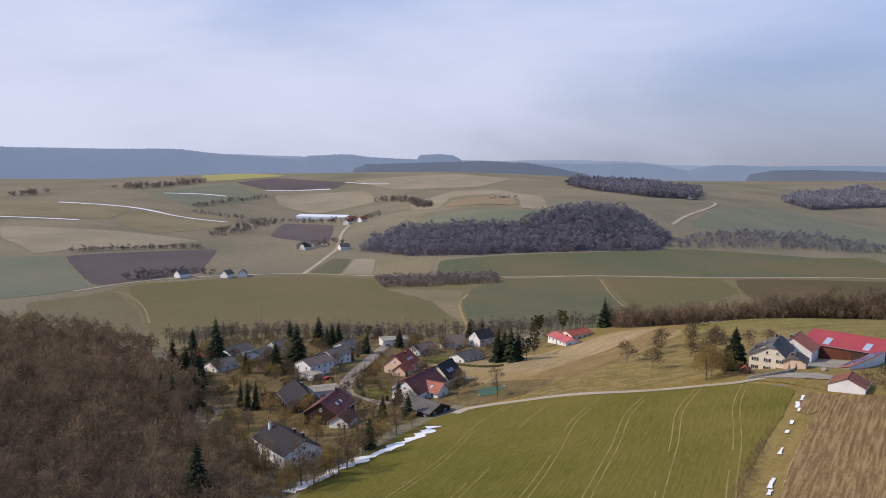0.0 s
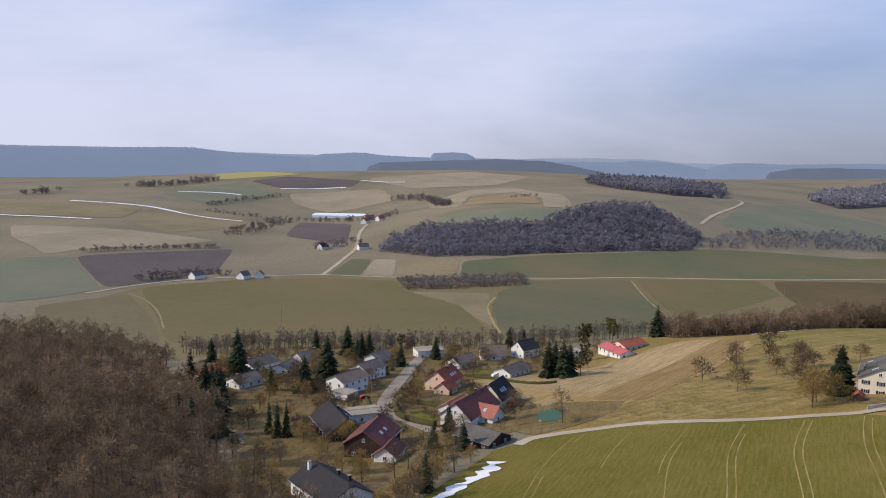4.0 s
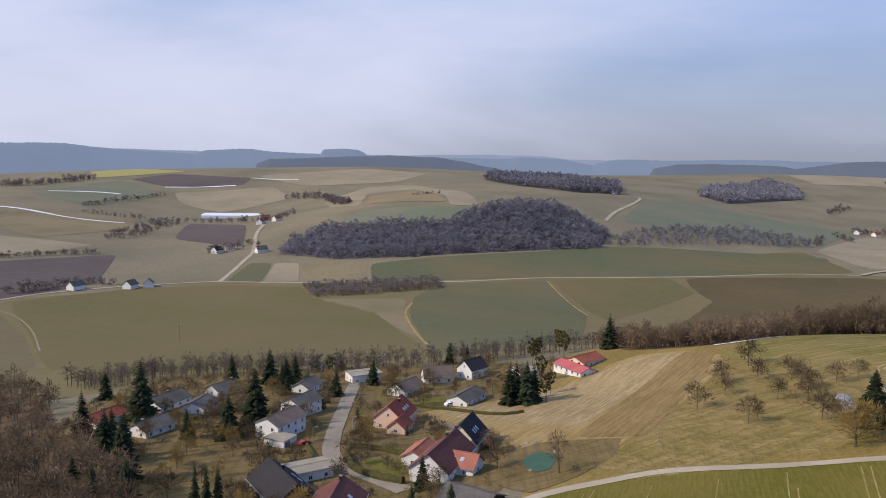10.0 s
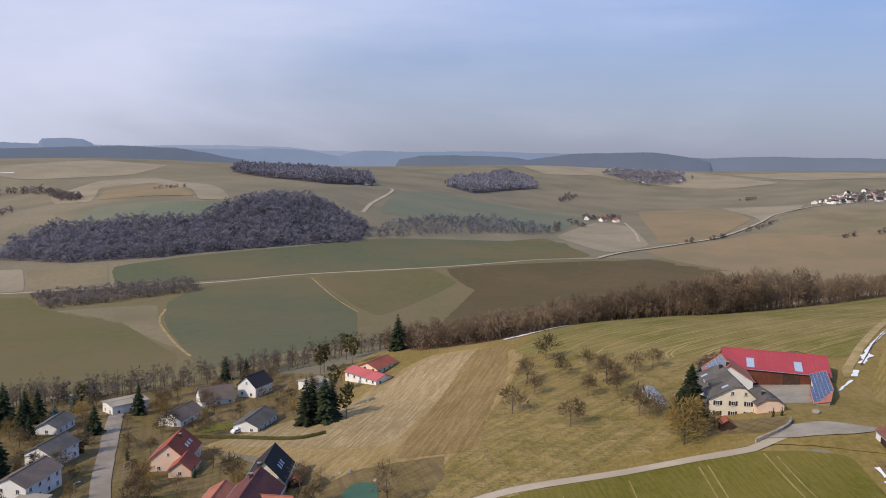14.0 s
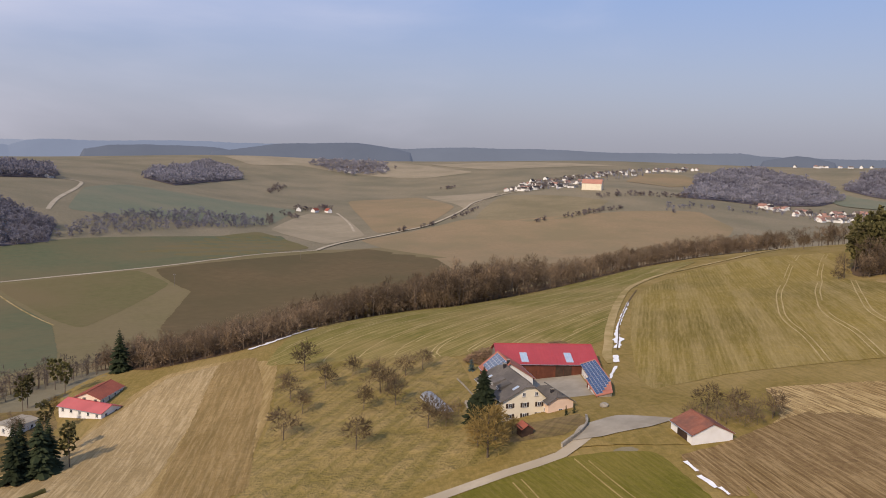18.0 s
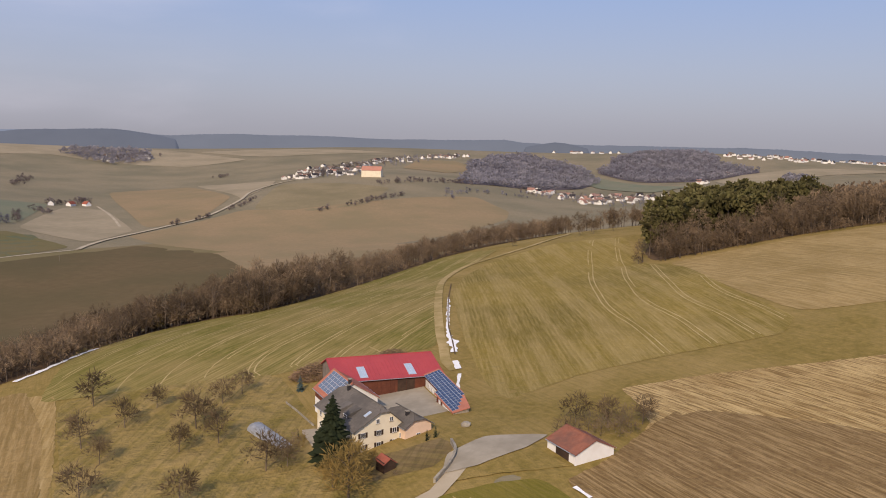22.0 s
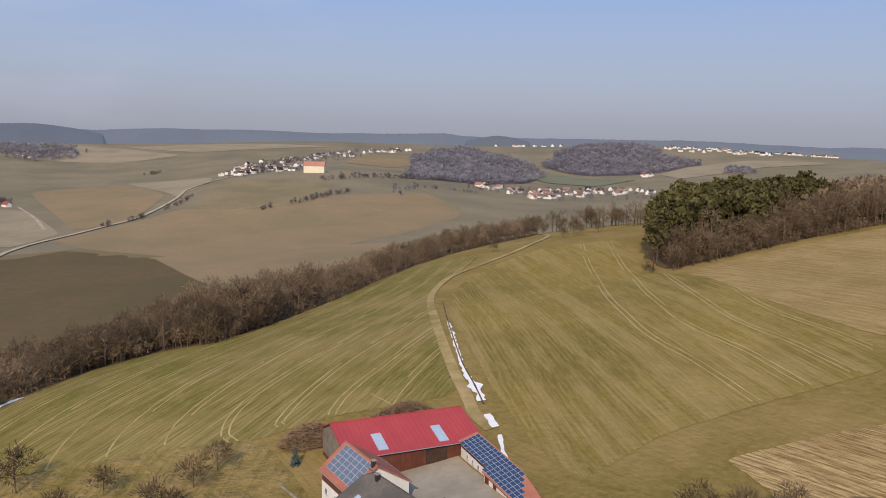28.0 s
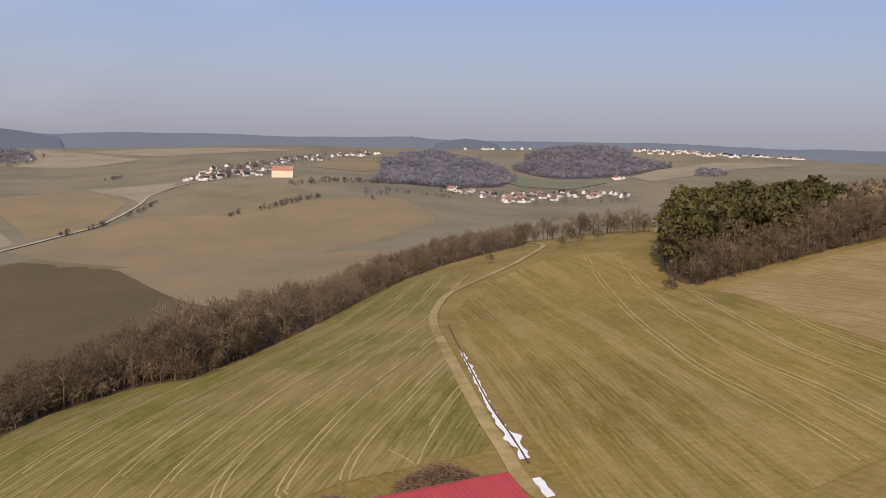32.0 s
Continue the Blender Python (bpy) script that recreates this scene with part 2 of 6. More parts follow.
MEADOW_BROWN = surf("brown meadow", (0.225, 0.148, 0.058), (0.315, 0.21, 0.088), 0.5, (0.2, 0.13, 0.046), 0.04, bump=0.5, rows=((50, 2.4, (0.38, 0.265, 0.115), 0.4, 0.5),), streak=((50, .8, (0.36, 0.255, 0.12), 0.5), (50, 2.5, (0.17, 0.115, 0.042), 0.5)))
PLOUGH = surf("ploughed soil", (0.46, 0.32, 0.14), (0.57, 0.41, 0.19), 0.8, (0.40, 0.27, 0.112), 0.03, bump=0.8,
              rows=((58, 3.6, (0.27, 0.165, 0.06), 0.5, 0.7), (58, 1.3, (0.30, 0.19, 0.07), 0.35, 0.5)), streak=((58, .7, (0.15, 0.085, 0.03), 0.8), (58, 2.0, (0.24, 0.145, 0.055), 0.5)))
MEADOW = surf("dry meadow", (0.29, 0.195, 0.075), (0.40, 0.275, 0.118), 0.5, (0.25, 0.167, 0.06), 0.035, bump=0.5, rows=((50, 3.0, (0.48, 0.345, 0.165), 0.35, 0.5),), streak=((44, .9, (0.48, 0.35, 0.175), 0.35), (44, 3.0, (0.2, 0.138, 0.048), 0.35)))
ORCHARD = surf("orchard grass", (0.16, 0.122, 0.03), (0.33, 0.232, 0.095), 0.12, (0.29, 0.205, 0.082), 0.04, bump=0.6, streak=((20, 2.2, (0.13, 0.105, 0.024), 0.45),))
LAWN = surf("garden lawn", (0.15, 0.108, 0.036), (0.215, 0.152, 0.06), 0.5, (0.235, 0.165, 0.078), 0.06, bump=0.4, streak=((15, 1.5, (0.105, 0.084, 0.03), 0.5), (80, 2.0, (0.10, 0.068, 0.04), 0.4)))
LAWN_GREEN = surf("fresh lawn", (0.105, 0.108, 0.018), (0.15, 0.14, 0.028), 0.6, (0.17, 0.14, 0.04), 0.15, bump=0.4)
GRAVEL = surf("pale gravel", (0.41, 0.34, 0.24), (0.49, 0.41, 0.295), 0.8, (0.35, 0.285, 0.195), 0.05)
TRACK = surf("worn track", (0.35, 0.25, 0.11), (0.46, 0.34, 0.17), 0.5, (0.24, 0.18, 0.06), 0.1)
ASPHALT = surf("worn asphalt", (0.29, 0.24, 0.182), (0.35, 0.292, 0.225), 0.9, (0.24, 0.198, 0.15), 0.12)
YARD = surf("yard concrete", (0.33, 0.285, 0.215), (0.39, 0.335, 0.255), 0.5, (0.27, 0.23, 0.17), 0.15)
SNOW = surf("old snow", (0.86, 0.85, 0.83), (0.76, 0.74, 0.71), 0.7, rough=0.7, bump=0.4)
WALL_WHITE = surf("white render", (0.76, 0.74, 0.70), (0.82, 0.80, 0.76), 0.6, (0.68, 0.65, 0.59), 0.3, spot=0.05)
WALL_CREAM = surf("cream render", (0.74, 0.66, 0.50), (0.8, 0.72, 0.56), 0.6, (0.66, 0.58, 0.43), 0.3)
WALL_PINK = surf("peach render", (0.72, 0.52, 0.38), (0.77, 0.57, 0.43), 0.6, (0.64, 0.46, 0.33), 0.3)
ROOF_RED = surf("red tile", (0.30, 0.085, 0.055), (0.38, 0.12, 0.075), 1.5, (0.25, 0.08, 0.055), 0.2, spot=0.12, bump=0.3)
ROOF_ORANGE = surf("clay tile", (0.40, 0.15, 0.095), (0.47, 0.19, 0.125), 1.5, (0.35, 0.13, 0.09), 0.25, spot=0.1, bump=0.3)
ROOF_FADED = surf("faded clay tile", (0.30, 0.165, 0.125), (0.36, 0.21, 0.165), 1.5, (0.26, 0.15, 0.12), 0.2, spot=0.15)
ROOF_CHURCH = surf("church clay tile", (0.42, 0.19, 0.135), (0.48, 0.235, 0.17), 0.6, (0.38, 0.18, 0.135), 0.1)
ROOF_BARN = surf("weathered red tile", (0.23, 0.085, 0.055), (0.31, 0.13, 0.085), 1.2, (0.17, 0.085, 0.065), 0.35, bump=0.4)
ROOF_MAROON = surf("maroon tile", (0.16, 0.065, 0.055), (0.21, 0.085, 0.07), 1.5, (0.13, 0.06, 0.055), 0.2, bump=0.3)
ROOF_PINK = surf("faded red roof", (0.50, 0.12, 0.115), (0.56, 0.155, 0.145), 0.4, (0.44, 0.11, 0.105), 0.2, rough=0.6)
ROOF_METAL = surf("red metal roof", (0.40, 0.045, 0.042), (0.45, 0.06, 0.055), 0.3, (0.36, 0.045, 0.042), 0.1, rough=0.5)
ROOF_GREY = surf("grey tile", (0.12, 0.105, 0.09), (0.17, 0.15, 0.13), 1.5, (0.1, 0.09, 0.08), 0.2, spot=0.15, bump=0.3)
ROOF_DARK = surf("dark slate", (0.035, 0.033, 0.036), (0.055, 0.05, 0.052), 1.5, (0.05, 0.045, 0.045), 0.2, bump=0.2)
ROOF_BROWN = surf("brown tile", (0.17, 0.125, 0.10), (0.22, 0.165, 0.13), 1.5, (0.14, 0.11, 0.09), 0.2, spot=0.1, bump=0.3)
WOOD_RED = surf("red-brown boards", (0.13, 0.045, 0.028), (0.18, 0.065, 0.04), 0.8, (0.1, 0.04, 0.028), 0.3)
WOOD_DARK = surf("dark timber", (0.055, 0.035, 0.026), (0.08, 0.05, 0.036), 0.9, (0.045, 0.03, 0.024), 0.3)
WOOD_GREY = surf("weathered boards", (0.2, 0.17, 0.14), (0.27, 0.23, 0.19), 1.0, (0.16, 0.13, 0.11), 0.4)
STONE = surf("rubble stone", (0.28, 0.25, 0.20), (0.42, 0.37, 0.29), 1.6, (0.22, 0.19, 0.15), 0.6, bump=0.8)
PANEL = surf("solar glass", (0.03, 0.047, 0.095), (0.036, 0.056, 0.115), 0.5, rough=0.2)
# paler than PANEL: the reflected sky is put into the base colour
PANEL_GREY = surf("sky-paled solar glass", (0.10, 0.135, 0.19), (0.125, 0.16, 0.22), 0.5, rough=0.25)
PANEL_PALE = surf("pale skylight", (0.36, 0.44, 0.52), (0.42, 0.5, 0.58), 0.5, rough=0.25)
FRAME = surf("aluminium frame", (0.5, 0.52, 0.55), (0.56, 0.58, 0.6), 1, rough=0.45, metal=0.4)
GLASS = surf("window glass", (0.02, 0.024, 0.03), (0.03, 0.035, 0.042), 0.5, rough=0.12)
METAL = surf("zinc sheet", (0.35, 0.38, 0.43), (0.42, 0.45, 0.5), 0.6, (0.3, 0.33, 0.38), 0.3, rough=0.45, metal=0.3)
BARK = surf("bark", (0.12, 0.09, 0.065), (0.175, 0.135, 0.10), 2.0, bump=0.5, spot=0.2)
TRUNK = surf("greyish tree stems", (0.13, 0.10, 0.075), (0.175, 0.138, 0.104), 1.0, (0.11, 0.086, 0.066), 0.1)
LITTER = surf("leaf litter", (0.13, 0.082, 0.046), (0.18, 0.118, 0.068), 0.4, (0.10, 0.068, 0.042), 0.05, bump=0.5)
# floor of the far woods, with blue-grey distance haze mixed into its colour
LITTER_FAR = surf("haze-tinted wood floor", (0.12, 0.102, 0.108), (0.15, 0.125, 0.128), 0.1, (0.105, 0.09, 0.096), 0.01)
TWIG = surf("bare twigs", (0.205, 0.143, 0.086), (0.285, 0.205, 0.128), 0.4, (0.16, 0.112, 0.07), 0.06, spot=0.25, thin=0.35, tone=0.36)
TWIG_DARK = surf("dark fruit tree twigs", (0.13, 0.09, 0.05), (0.19, 0.135, 0.078), 0.4, (0.105, 0.075, 0.045), 0.06, spot=0.25, thin=0.2)
TWIG_GREY = surf("grey twigs", (0.22, 0.172, 0.13), (0.30, 0.24, 0.185), 0.3, (0.18, 0.142, 0.112), 0.03, spot=0.2, thin=0.4, tone=0.25)
# far trees: distance haze is put into the base colours, bluer and lighter
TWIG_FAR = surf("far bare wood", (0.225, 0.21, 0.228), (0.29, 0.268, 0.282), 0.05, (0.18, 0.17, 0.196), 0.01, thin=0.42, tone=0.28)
TWIG_HAZE = surf("haze-paled bare wood", (0.30, 0.28, 0.295), (0.37, 0.345, 0.35), 0.05, (0.25, 0.236, 0.26), 0.01, thin=0.45, tone=0.28)
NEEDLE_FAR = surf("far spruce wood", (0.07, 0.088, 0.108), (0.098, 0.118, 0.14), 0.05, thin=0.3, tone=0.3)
HEDGEROW = surf("hedgerow twigs", (0.20, 0.162, 0.148), (0.26, 0.21, 0.19), 0.3, (0.17, 0.138, 0.128), 0.03, thin=0.4, tone=0.3)
THICKET = surf("pale grey thicket twigs", (0.25, 0.205, 0.175), (0.33, 0.275, 0.235), 0.3, (0.21, 0.172, 0.15), 0.03, thin=0.4, tone=0.3)
TWIG_OCHRE = surf("ochre twigs", (0.27, 0.18, 0.06), (0.36, 0.245, 0.085), 0.5, (0.2, 0.14, 0.05), 0.06, spot=0.2, thin=0.35, tone=0.2)
NEEDLE = surf("dark needles", (0.024, 0.032, 0.016), (0.045, 0.055, 0.027), 1.0, (0.03, 0.038, 0.02), 0.2, spot=0.3, thin=0.12, tone=0.2)
NEEDLE_BLUE = surf("blue spruce needles", (0.04, 0.06, 0.055), (0.06, 0.085, 0.08), 1.0, spot=0.2)
NEEDLE_PINE = surf("pine needles", (0.085, 0.08, 0.03), (0.135, 0.12, 0.046), 0.6, (0.10, 0.084, 0.038), 0.09, spot=0.2, thin=0.2, tone=0.35)
HEDGE = surf("hedge leaves", (0.07, 0.065, 0.025), (0.115, 0.10, 0.035), 1.5, (0.06, 0.06, 0.025), 0.3, bump=0.6)
POND = surf("green pond", (0.05, 0.105, 0.068), (0.07, 0.13, 0.085), 0.3, rough=0.6)
BRUSH = surf("cut brushwood", (0.22, 0.14, 0.085), (0.34, 0.225, 0.14), 1.5, (0.17, 0.11, 0.07), 0.4, spot=0.2)
PAINT_RED = surf("red car paint", (0.35, 0.02, 0.025), (0.38, 0.025, 0.03), 1, rough=0.25)
PAINT_BLUE = surf("blue car paint", (0.02, 0.03, 0.08), (0.03, 0.04, 0.1), 1, rough=0.25)
PAINT_WHITE = surf("white paint", (0.75, 0.75, 0.75), (0.8, 0.8, 0.8), 1, rough=0.4)
RUBBER = surf("tyre rubber", (0.02, 0.02, 0.02), (0.03, 0.03, 0.03), 2)
FILM = surf("polythene film", (0.25, 0.26, 0.27), (0.33, 0.34, 0.35), 0.8, (0.2, 0.205, 0.21), 0.5, rough=0.55)
from mathutils import geometry

# ---- terrain: spot heights of the slope, the valley, the hills and the rim ----
SLOPE = [(150, 278, 30.5), (118, 222, 36.5), (270, 287, 37.5), (360, 270, 41), (443, 374, 32), (108, 240, 35.5), (160, 225, 38), (82, 265, 26), (63, 305, 18.5), (14, 300, 11.5), (123, 391, 17.5), (171, 435, 15.5), (223, 400, 23), (259, 432, 16), (85, 299, 22.5), (55, 400, 3), (-16, 380, 1), (-62, 338, 4), (187, 288, 32.5), (420, 170, 58), (300, 120, 58), (160, 60, 45), (0, 100, 30), (-45, 225, 13), (40, 200, 25), (-130, 200, 18), (-200, 300, 2), (-50, -300, 80), (500, -300, 80), (-600, -200, 60)]
SLOPE += [(-400, 350, -10), (-700, 600, -20), (700, 150, 55), (1200, -200, 60), (620, 420, 18), (-30, 430, -3), (-60, 480, -9), (-110, 440, -4), (20, 490, -8), (96, 466, 3), (60, 455, 0), (140, 480, 0)]
VALLEY = [(17, 740, -36), (-68, 795, -34), (55, 815, -34), (-150, 930, -36), (600, 985, -38), (250, 620, -33), (420, 640, -34), (-60, 560, -26), (-260, 560, -30), (-700, 900, -35), (200, 1030, -20), (674, 1190, -34), (1100, 900, -20), (900, 650, -34), (1690, 793, -20), (-330, 800, -36), (1150, 560, -30), (1600, 420, -25), (2083, 563, -4), (400, 900, -36), (-1200, 1000, -20)]
HILLS = [(120, 1290, 30), (364, 1263, 4), (529, 1572, 22), (1127, 1182, -14), (1530, 1130, 20), (1527, 931, 1), (2364, 1420, 48), (-455, 1227, -16), (-575, 1556, 1), (-695, 1885, 16), (-651, 2474, 45), (47, 2353, 64), (-275, 1634, -24), (-168, 1165, -25), (-539, 968, -17), (-736, 1373, -6), (-1099, 1972, 15), (-152, 1950, 26), (348, 1918, 43), (961, 1418, -34), (783, 1931, 20), (1503, 2562, 55), (582, 2633, 46), (1370, 1573, -24), (1571, 2067, 3), (2259, 1921, 53), (2181, 1186, 34), (2579, 1812, 68), (3001, 657, 79), (2825, 97, 53)]
HILLS += [(2328, 334, 18), (3078, 1220, 64), (2226, 929, -6)]
RIM = [(-1500, 3200, -10), (0, 3600, -5), (1500, 3600, 0), (3000, 3000, 10), (4200, 1200, 10), (4300, -500, 0), (-2800, 1500, -20), (2500, -1500, 60), (-2000, -1500, 70), (3300, 100, 50), (-1600, 2400, 0), (-700, 3000, 10), (700, 3300, 15), (2200, 2700, 40), (3900, 600, 30), (-400, 4300, -20), (3000, 4300, -20), (4700, 3000, -20)]
SPOTS = np.array(SLOPE + VALLEY + HILLS + RIM, float)


def spline(d2):
    return d2 * np.log(d2 + 1e-9) * 0.5


UC = SPOTS[:, :2] / 1000
NC = len(UC)
_k = spline(((UC[:, None] - UC[None]) ** 2).sum(2)) + 3e-5 * np.eye(NC) * np.maximum(1, np.hypot(UC[:, 0] - .15, UC[:, 1] - .28))[:, None]
_p = np.c_[np.ones(NC), UC]
WC = np.linalg.solve(np.block([[_k, _p], [_p.T, np.zeros((3, 3))]]), np.r_[SPOTS[:, 2], 0, 0, 0])


def heights(xy):
    q = np.asarray(xy, float) / 1000
    out = np.empty(len(q))
    for i in range(0, len(q), 20000):
        b = q[i:i + 20000]
        out[i:i + 20000] = spline(((b[:, None] - UC[None]) ** 2).sum(2)) @ WC[:NC] + WC[NC] + b @ WC[NC + 1:]
    return out


def ground_z(x, y):
    return float(heights([(x, y)])[0])


def lift(xy):
    """How far one layer of ground lies over the next: a little near the farm, more far off."""
    q = np.asarray(xy, float)
    return 0.06 + 0.00022 * np.hypot(q[:, 0] - 100, q[:, 1] - 280)


def axis(a, b, near, step, grow, end0, end1):
    v = list(np.arange(a, b + 0.1, near))
    for sign, e in ((-1, end0), (1, end1)):
        x, s, side = (v[0] if sign < 0 else v[-1]), step, []
        while (x > e) if sign < 0 else (x < e):
            s *= grow
            x += sign * s
            side.append(x)
        v = side[::-1] + v if sign < 0 else v + side
    return np.array(v)


def smooth(ob):
    ob.data.polygons.foreach_set("use_smooth", np.ones(len(ob.data.polygons), bool))
    return ob


def mesh_of(name, verts, faces, *mats):
    me = bpy.data.meshes.new(name)
    me.from_pydata([tuple(v) for v in verts], [], faces)
    for m in mats:
        me.materials.append(m)
    me.update()
    return me


def inside(poly, x, y):
    c, j = False, len(poly) - 1
    for i in range(len(poly)):
        (xi, yi), (xj, yj) = poly[i], poly[j]
        if (yi > y) != (yj > y) and x < (xj - xi) * (y - yi) / (yj - yi) + xi:
            c = not c
        j = i
    return c


xs, ys = axis(-260, 500, 5, 5, 1.045, -4700, 4900), axis(-20, 560, 5, 5, 1.045, -4200, 4900)
gx, gy = np.meshgrid(xs, ys)
gxy = np.c_[gx.ravel(), gy.ravel()]
gz = heights(gxy)
FARM_LAND = [(5, 262), (60, 130), (100, 150), (245, 90), (420, 40), (560, 80), (600, 230), (640, 300), (650, 440), (450, 440), (232, 440), (150, 470), (95, 474), (60, 450), (35, 405), (20, 320), (10, 280)]
for i_ in np.nonzero((np.abs(gxy[:, 0] - 330) < 330) & (np.abs(gxy[:, 1] - 260) < 230))[0]:
    if inside(FARM_LAND, *gxy[i_]) and inside(FARM_LAND, gxy[i_][0] + 7, gxy[i_][1]) and inside(FARM_LAND, gxy[i_][0] - 7, gxy[i_][1]) and inside(FARM_LAND, gxy[i_][0], gxy[i_][1] + 7) and inside(FARM_LAND, gxy[i_][0], gxy[i_][1] - 7):
        gz[i_] -= 0.15
nx = len(xs)
faces = [(j * nx + i, j * nx + i + 1, (j + 1) * nx + i + 1, (j + 1) * nx + i) for j in range(len(ys) - 1) for i in range(nx - 1)]
ground = tagged(smooth(new("ground", mesh_of("ground", np.c_[gxy, gz], faces, GROUND))), "rolling hills of dull winter grass and bare earth", "ground", kind="structure")


def rounded(poly, wob=0.0, seed=0):
    """A closed outline with softened corners and a slight wander."""
    p = [Vector(v) for v in poly]
    for cut in (0.08, 0.2):
        q = []
        for i in range(len(p)):
            a, b = p[i], p[(i + 1) % len(p)]
            q += [a.lerp(b, cut), a.lerp(b, 1 - cut)]
        p = q
    if wob:
        q = []
        for i in range(len(p)):
            a, b = p[i], p[(i + 1) % len(p)]
            n = max(1, int((b - a).length / (wob * 2.5)))
            for k in range(n):
                v = a.lerp(b, k / n)
                d = noise.noise_vector(Vector((v.x / (wob * 3) + seed, v.y / (wob * 3), 0.3)))
                q.append(v + Vector((d.x, d.y)) * wob)
        p = q
    return p


def drape(name, outline, mat, layer, label, category, cell=None):
    from_c = np.mean([tuple(v) for v in outline], axis=0)
    r = math.hypot(from_c[0] - 100, from_c[1] - 280)
    s = cell or max(3.6, 3 + 0.028 * r)
    edge = []
    for i in range(len(outline)):
        a, b = Vector(outline[i]), Vector(outline[(i + 1) % len(outline)])
        n = max(1, int((b - a).length / s))
        edge += [a.lerp(b, k / n) for k in range(n)]
    x0, x1 = min(v.x for v in edge), max(v.x for v in edge)
    y0, y1 = min(v.y for v in edge), max(v.y for v in edge)
    pts = list(edge)
    flat = [(v.x, v.y) for v in edge]
    for x in np.arange(x0 + s / 2, x1, s):
        for y in np.arange(y0 + s / 2, y1, s):
            if inside(flat, x, y):
                pts.append(Vector((x, y)))
    n = len(edge)
    vs, _, fs, *_ = geometry.delaunay_2d_cdt(pts, [(i, (i + 1) % n) for i in range(n)], [], 1, 0.001)
    xy = np.array([(v.x, v.y) for v in vs])
    z = heights(xy) + lift(xy) * layer
    return tagged(smooth(new(name, mesh_of(name, np.c_[xy, z], [tuple(f) for f in fs], mat))), label, category, kind="structure")


def field(name, mat, label, poly, layer=1.0, wob=None):
    r = math.hypot(poly[0][0] - 100, poly[0][1] - 280)
    return drape(name, rounded(poly, wob if wob is not None else min(1.2, 0.4 + r * 0.001), len(name)), mat, layer, label, "field")


def glide(points, step):
    """A smooth line through the points, evenly divided."""
    p = [Vector(v) for v in points]
    p = [p[0] * 2 - p[1]] + p + [p[-1] * 2 - p[-2]]
    out = []
    for i in range(1, len(p) - 2):
        a, b, c, d = p[i - 1:i + 3]
        n = max(2, int((c - b).length / step))
        for k in range(n):
            t = k / n
            out.append(0.5 * (2 * b + (c - a) * t + (2 * a - 5 * b + 4 * c - d) * t * t + (3 * b - a - 3 * c + d) * t ** 3))
    return out + [p[-2]]


def ribbon(points, width, layer, ragged=0.0):
    pts = points
    verts, fs = [], []
    for i, v in enumerate(pts):
        t = (pts[min(i + 1, len(pts) - 1)] - pts[max(i - 1, 0)]).normalized()
        nrm = Vector((-t.y, t.x))
        for k, f in enumerate((-0.5, 0, 0.5)):
            w = width * f * (1 + ragged * noise.noise(Vector((v.x * 0.35, v.y * 0.35, k * 9))))
            verts.append(v + nrm * w)
        if i:
            a = (i - 1) * 3
            fs += [(a, a + 3, a + 4, a + 1)[::-1], (a + 1, a + 4, a + 5, a + 2)[::-1]]
    xy = np.array([(v.x, v.y) for v in verts])
    return np.c_[xy, heights(xy) + lift(xy) * layer], fs


def road(name, mat, label, width, points, layer=None, ragged=0.12):
    r = math.hypot(points[0][0] - 100, points[0][1] - 280)
    v, f = ribbon(glide(points, 3 + r * 0.012), width, layer or (2.6 if r < 350 else 1.6), ragged)
    return tagged(smooth(new(name, mesh_of(name, v, f, mat))), label, "road", kind="structure")


# ---- fields and roads ----
field("valley_floor", GRASS_VALLEY, "dull olive grass of the valley floor", [(-360, 640), (-290, 480), (-190, 415), (-110, 442), (20, 476), (120, 502), (300, 470), (640, 455), (780, 690), (740, 960), (560, 985), (350, 935), (180, 922), (66, 898), (-80, 900), (-160, 930), (-330, 830)], 0.45)
field("field_purple", SOIL_DARK, "dark bare ploughed field in the valley", [(-451, 942), (-378, 1018), (-307, 1088), (-280, 912), (-306, 870), (-357, 806)])
field("field_left_green", GRASS_DULL, "dull green winter crop field", [(-522, 904), (-452, 938), (-357, 800), (-381, 748), (-410, 711)])
field("field_main", CROP_OLIVE, "large olive green crop field in the valley", [(-326, 816), (-241, 890), (-160, 913), (-78, 883), (-65, 820), (-8, 758), (16, 633), (2, 541), (-89, 487), (-137, 490), (-207, 564), (-266, 697)])
field("field_left_brown", STUBBLE, "brownish green field with faint rows", [(-376, 709), (-325, 785), (-267, 692), (-214, 570), (-241, 537), (-308, 589)])
field("field_small_green", CROP_GREEN, "small fresh green field by the road", [(-158, 935), (-144, 1038), (-118, 1030), (-120, 922)])
field("field_patch_tan", STRAW_FAR, "tan stubble plot", [(-115, 1030), (-86, 1023), (-81, 913), (-118, 921)])
field("field_patch_brown", GRASS_DRY, "brown dry plot", [(-83, 1015), (-8, 1004), (-11, 916), (-78, 912)])
field("field_strip", CROP_GREEN, "long green crop strip below the wood", [(-5, 997), (207, 1047), (333, 1092), (645, 1129), (555, 987), (353, 937), (183, 927), (66, 904), (-6, 913)])
field("field_triangle", GRASS_DRY, "tan triangular meadow with a path", [(-59, 811), (22, 814), (16, 757), (20, 646), (-9, 753)])
field("field_centre", CROP_GREEN, "dark green crop field with brown patches", [(66, 884), (180, 913), (180, 764), (131, 621), (16, 527), (22, 646), (20, 755), (30, 821)])
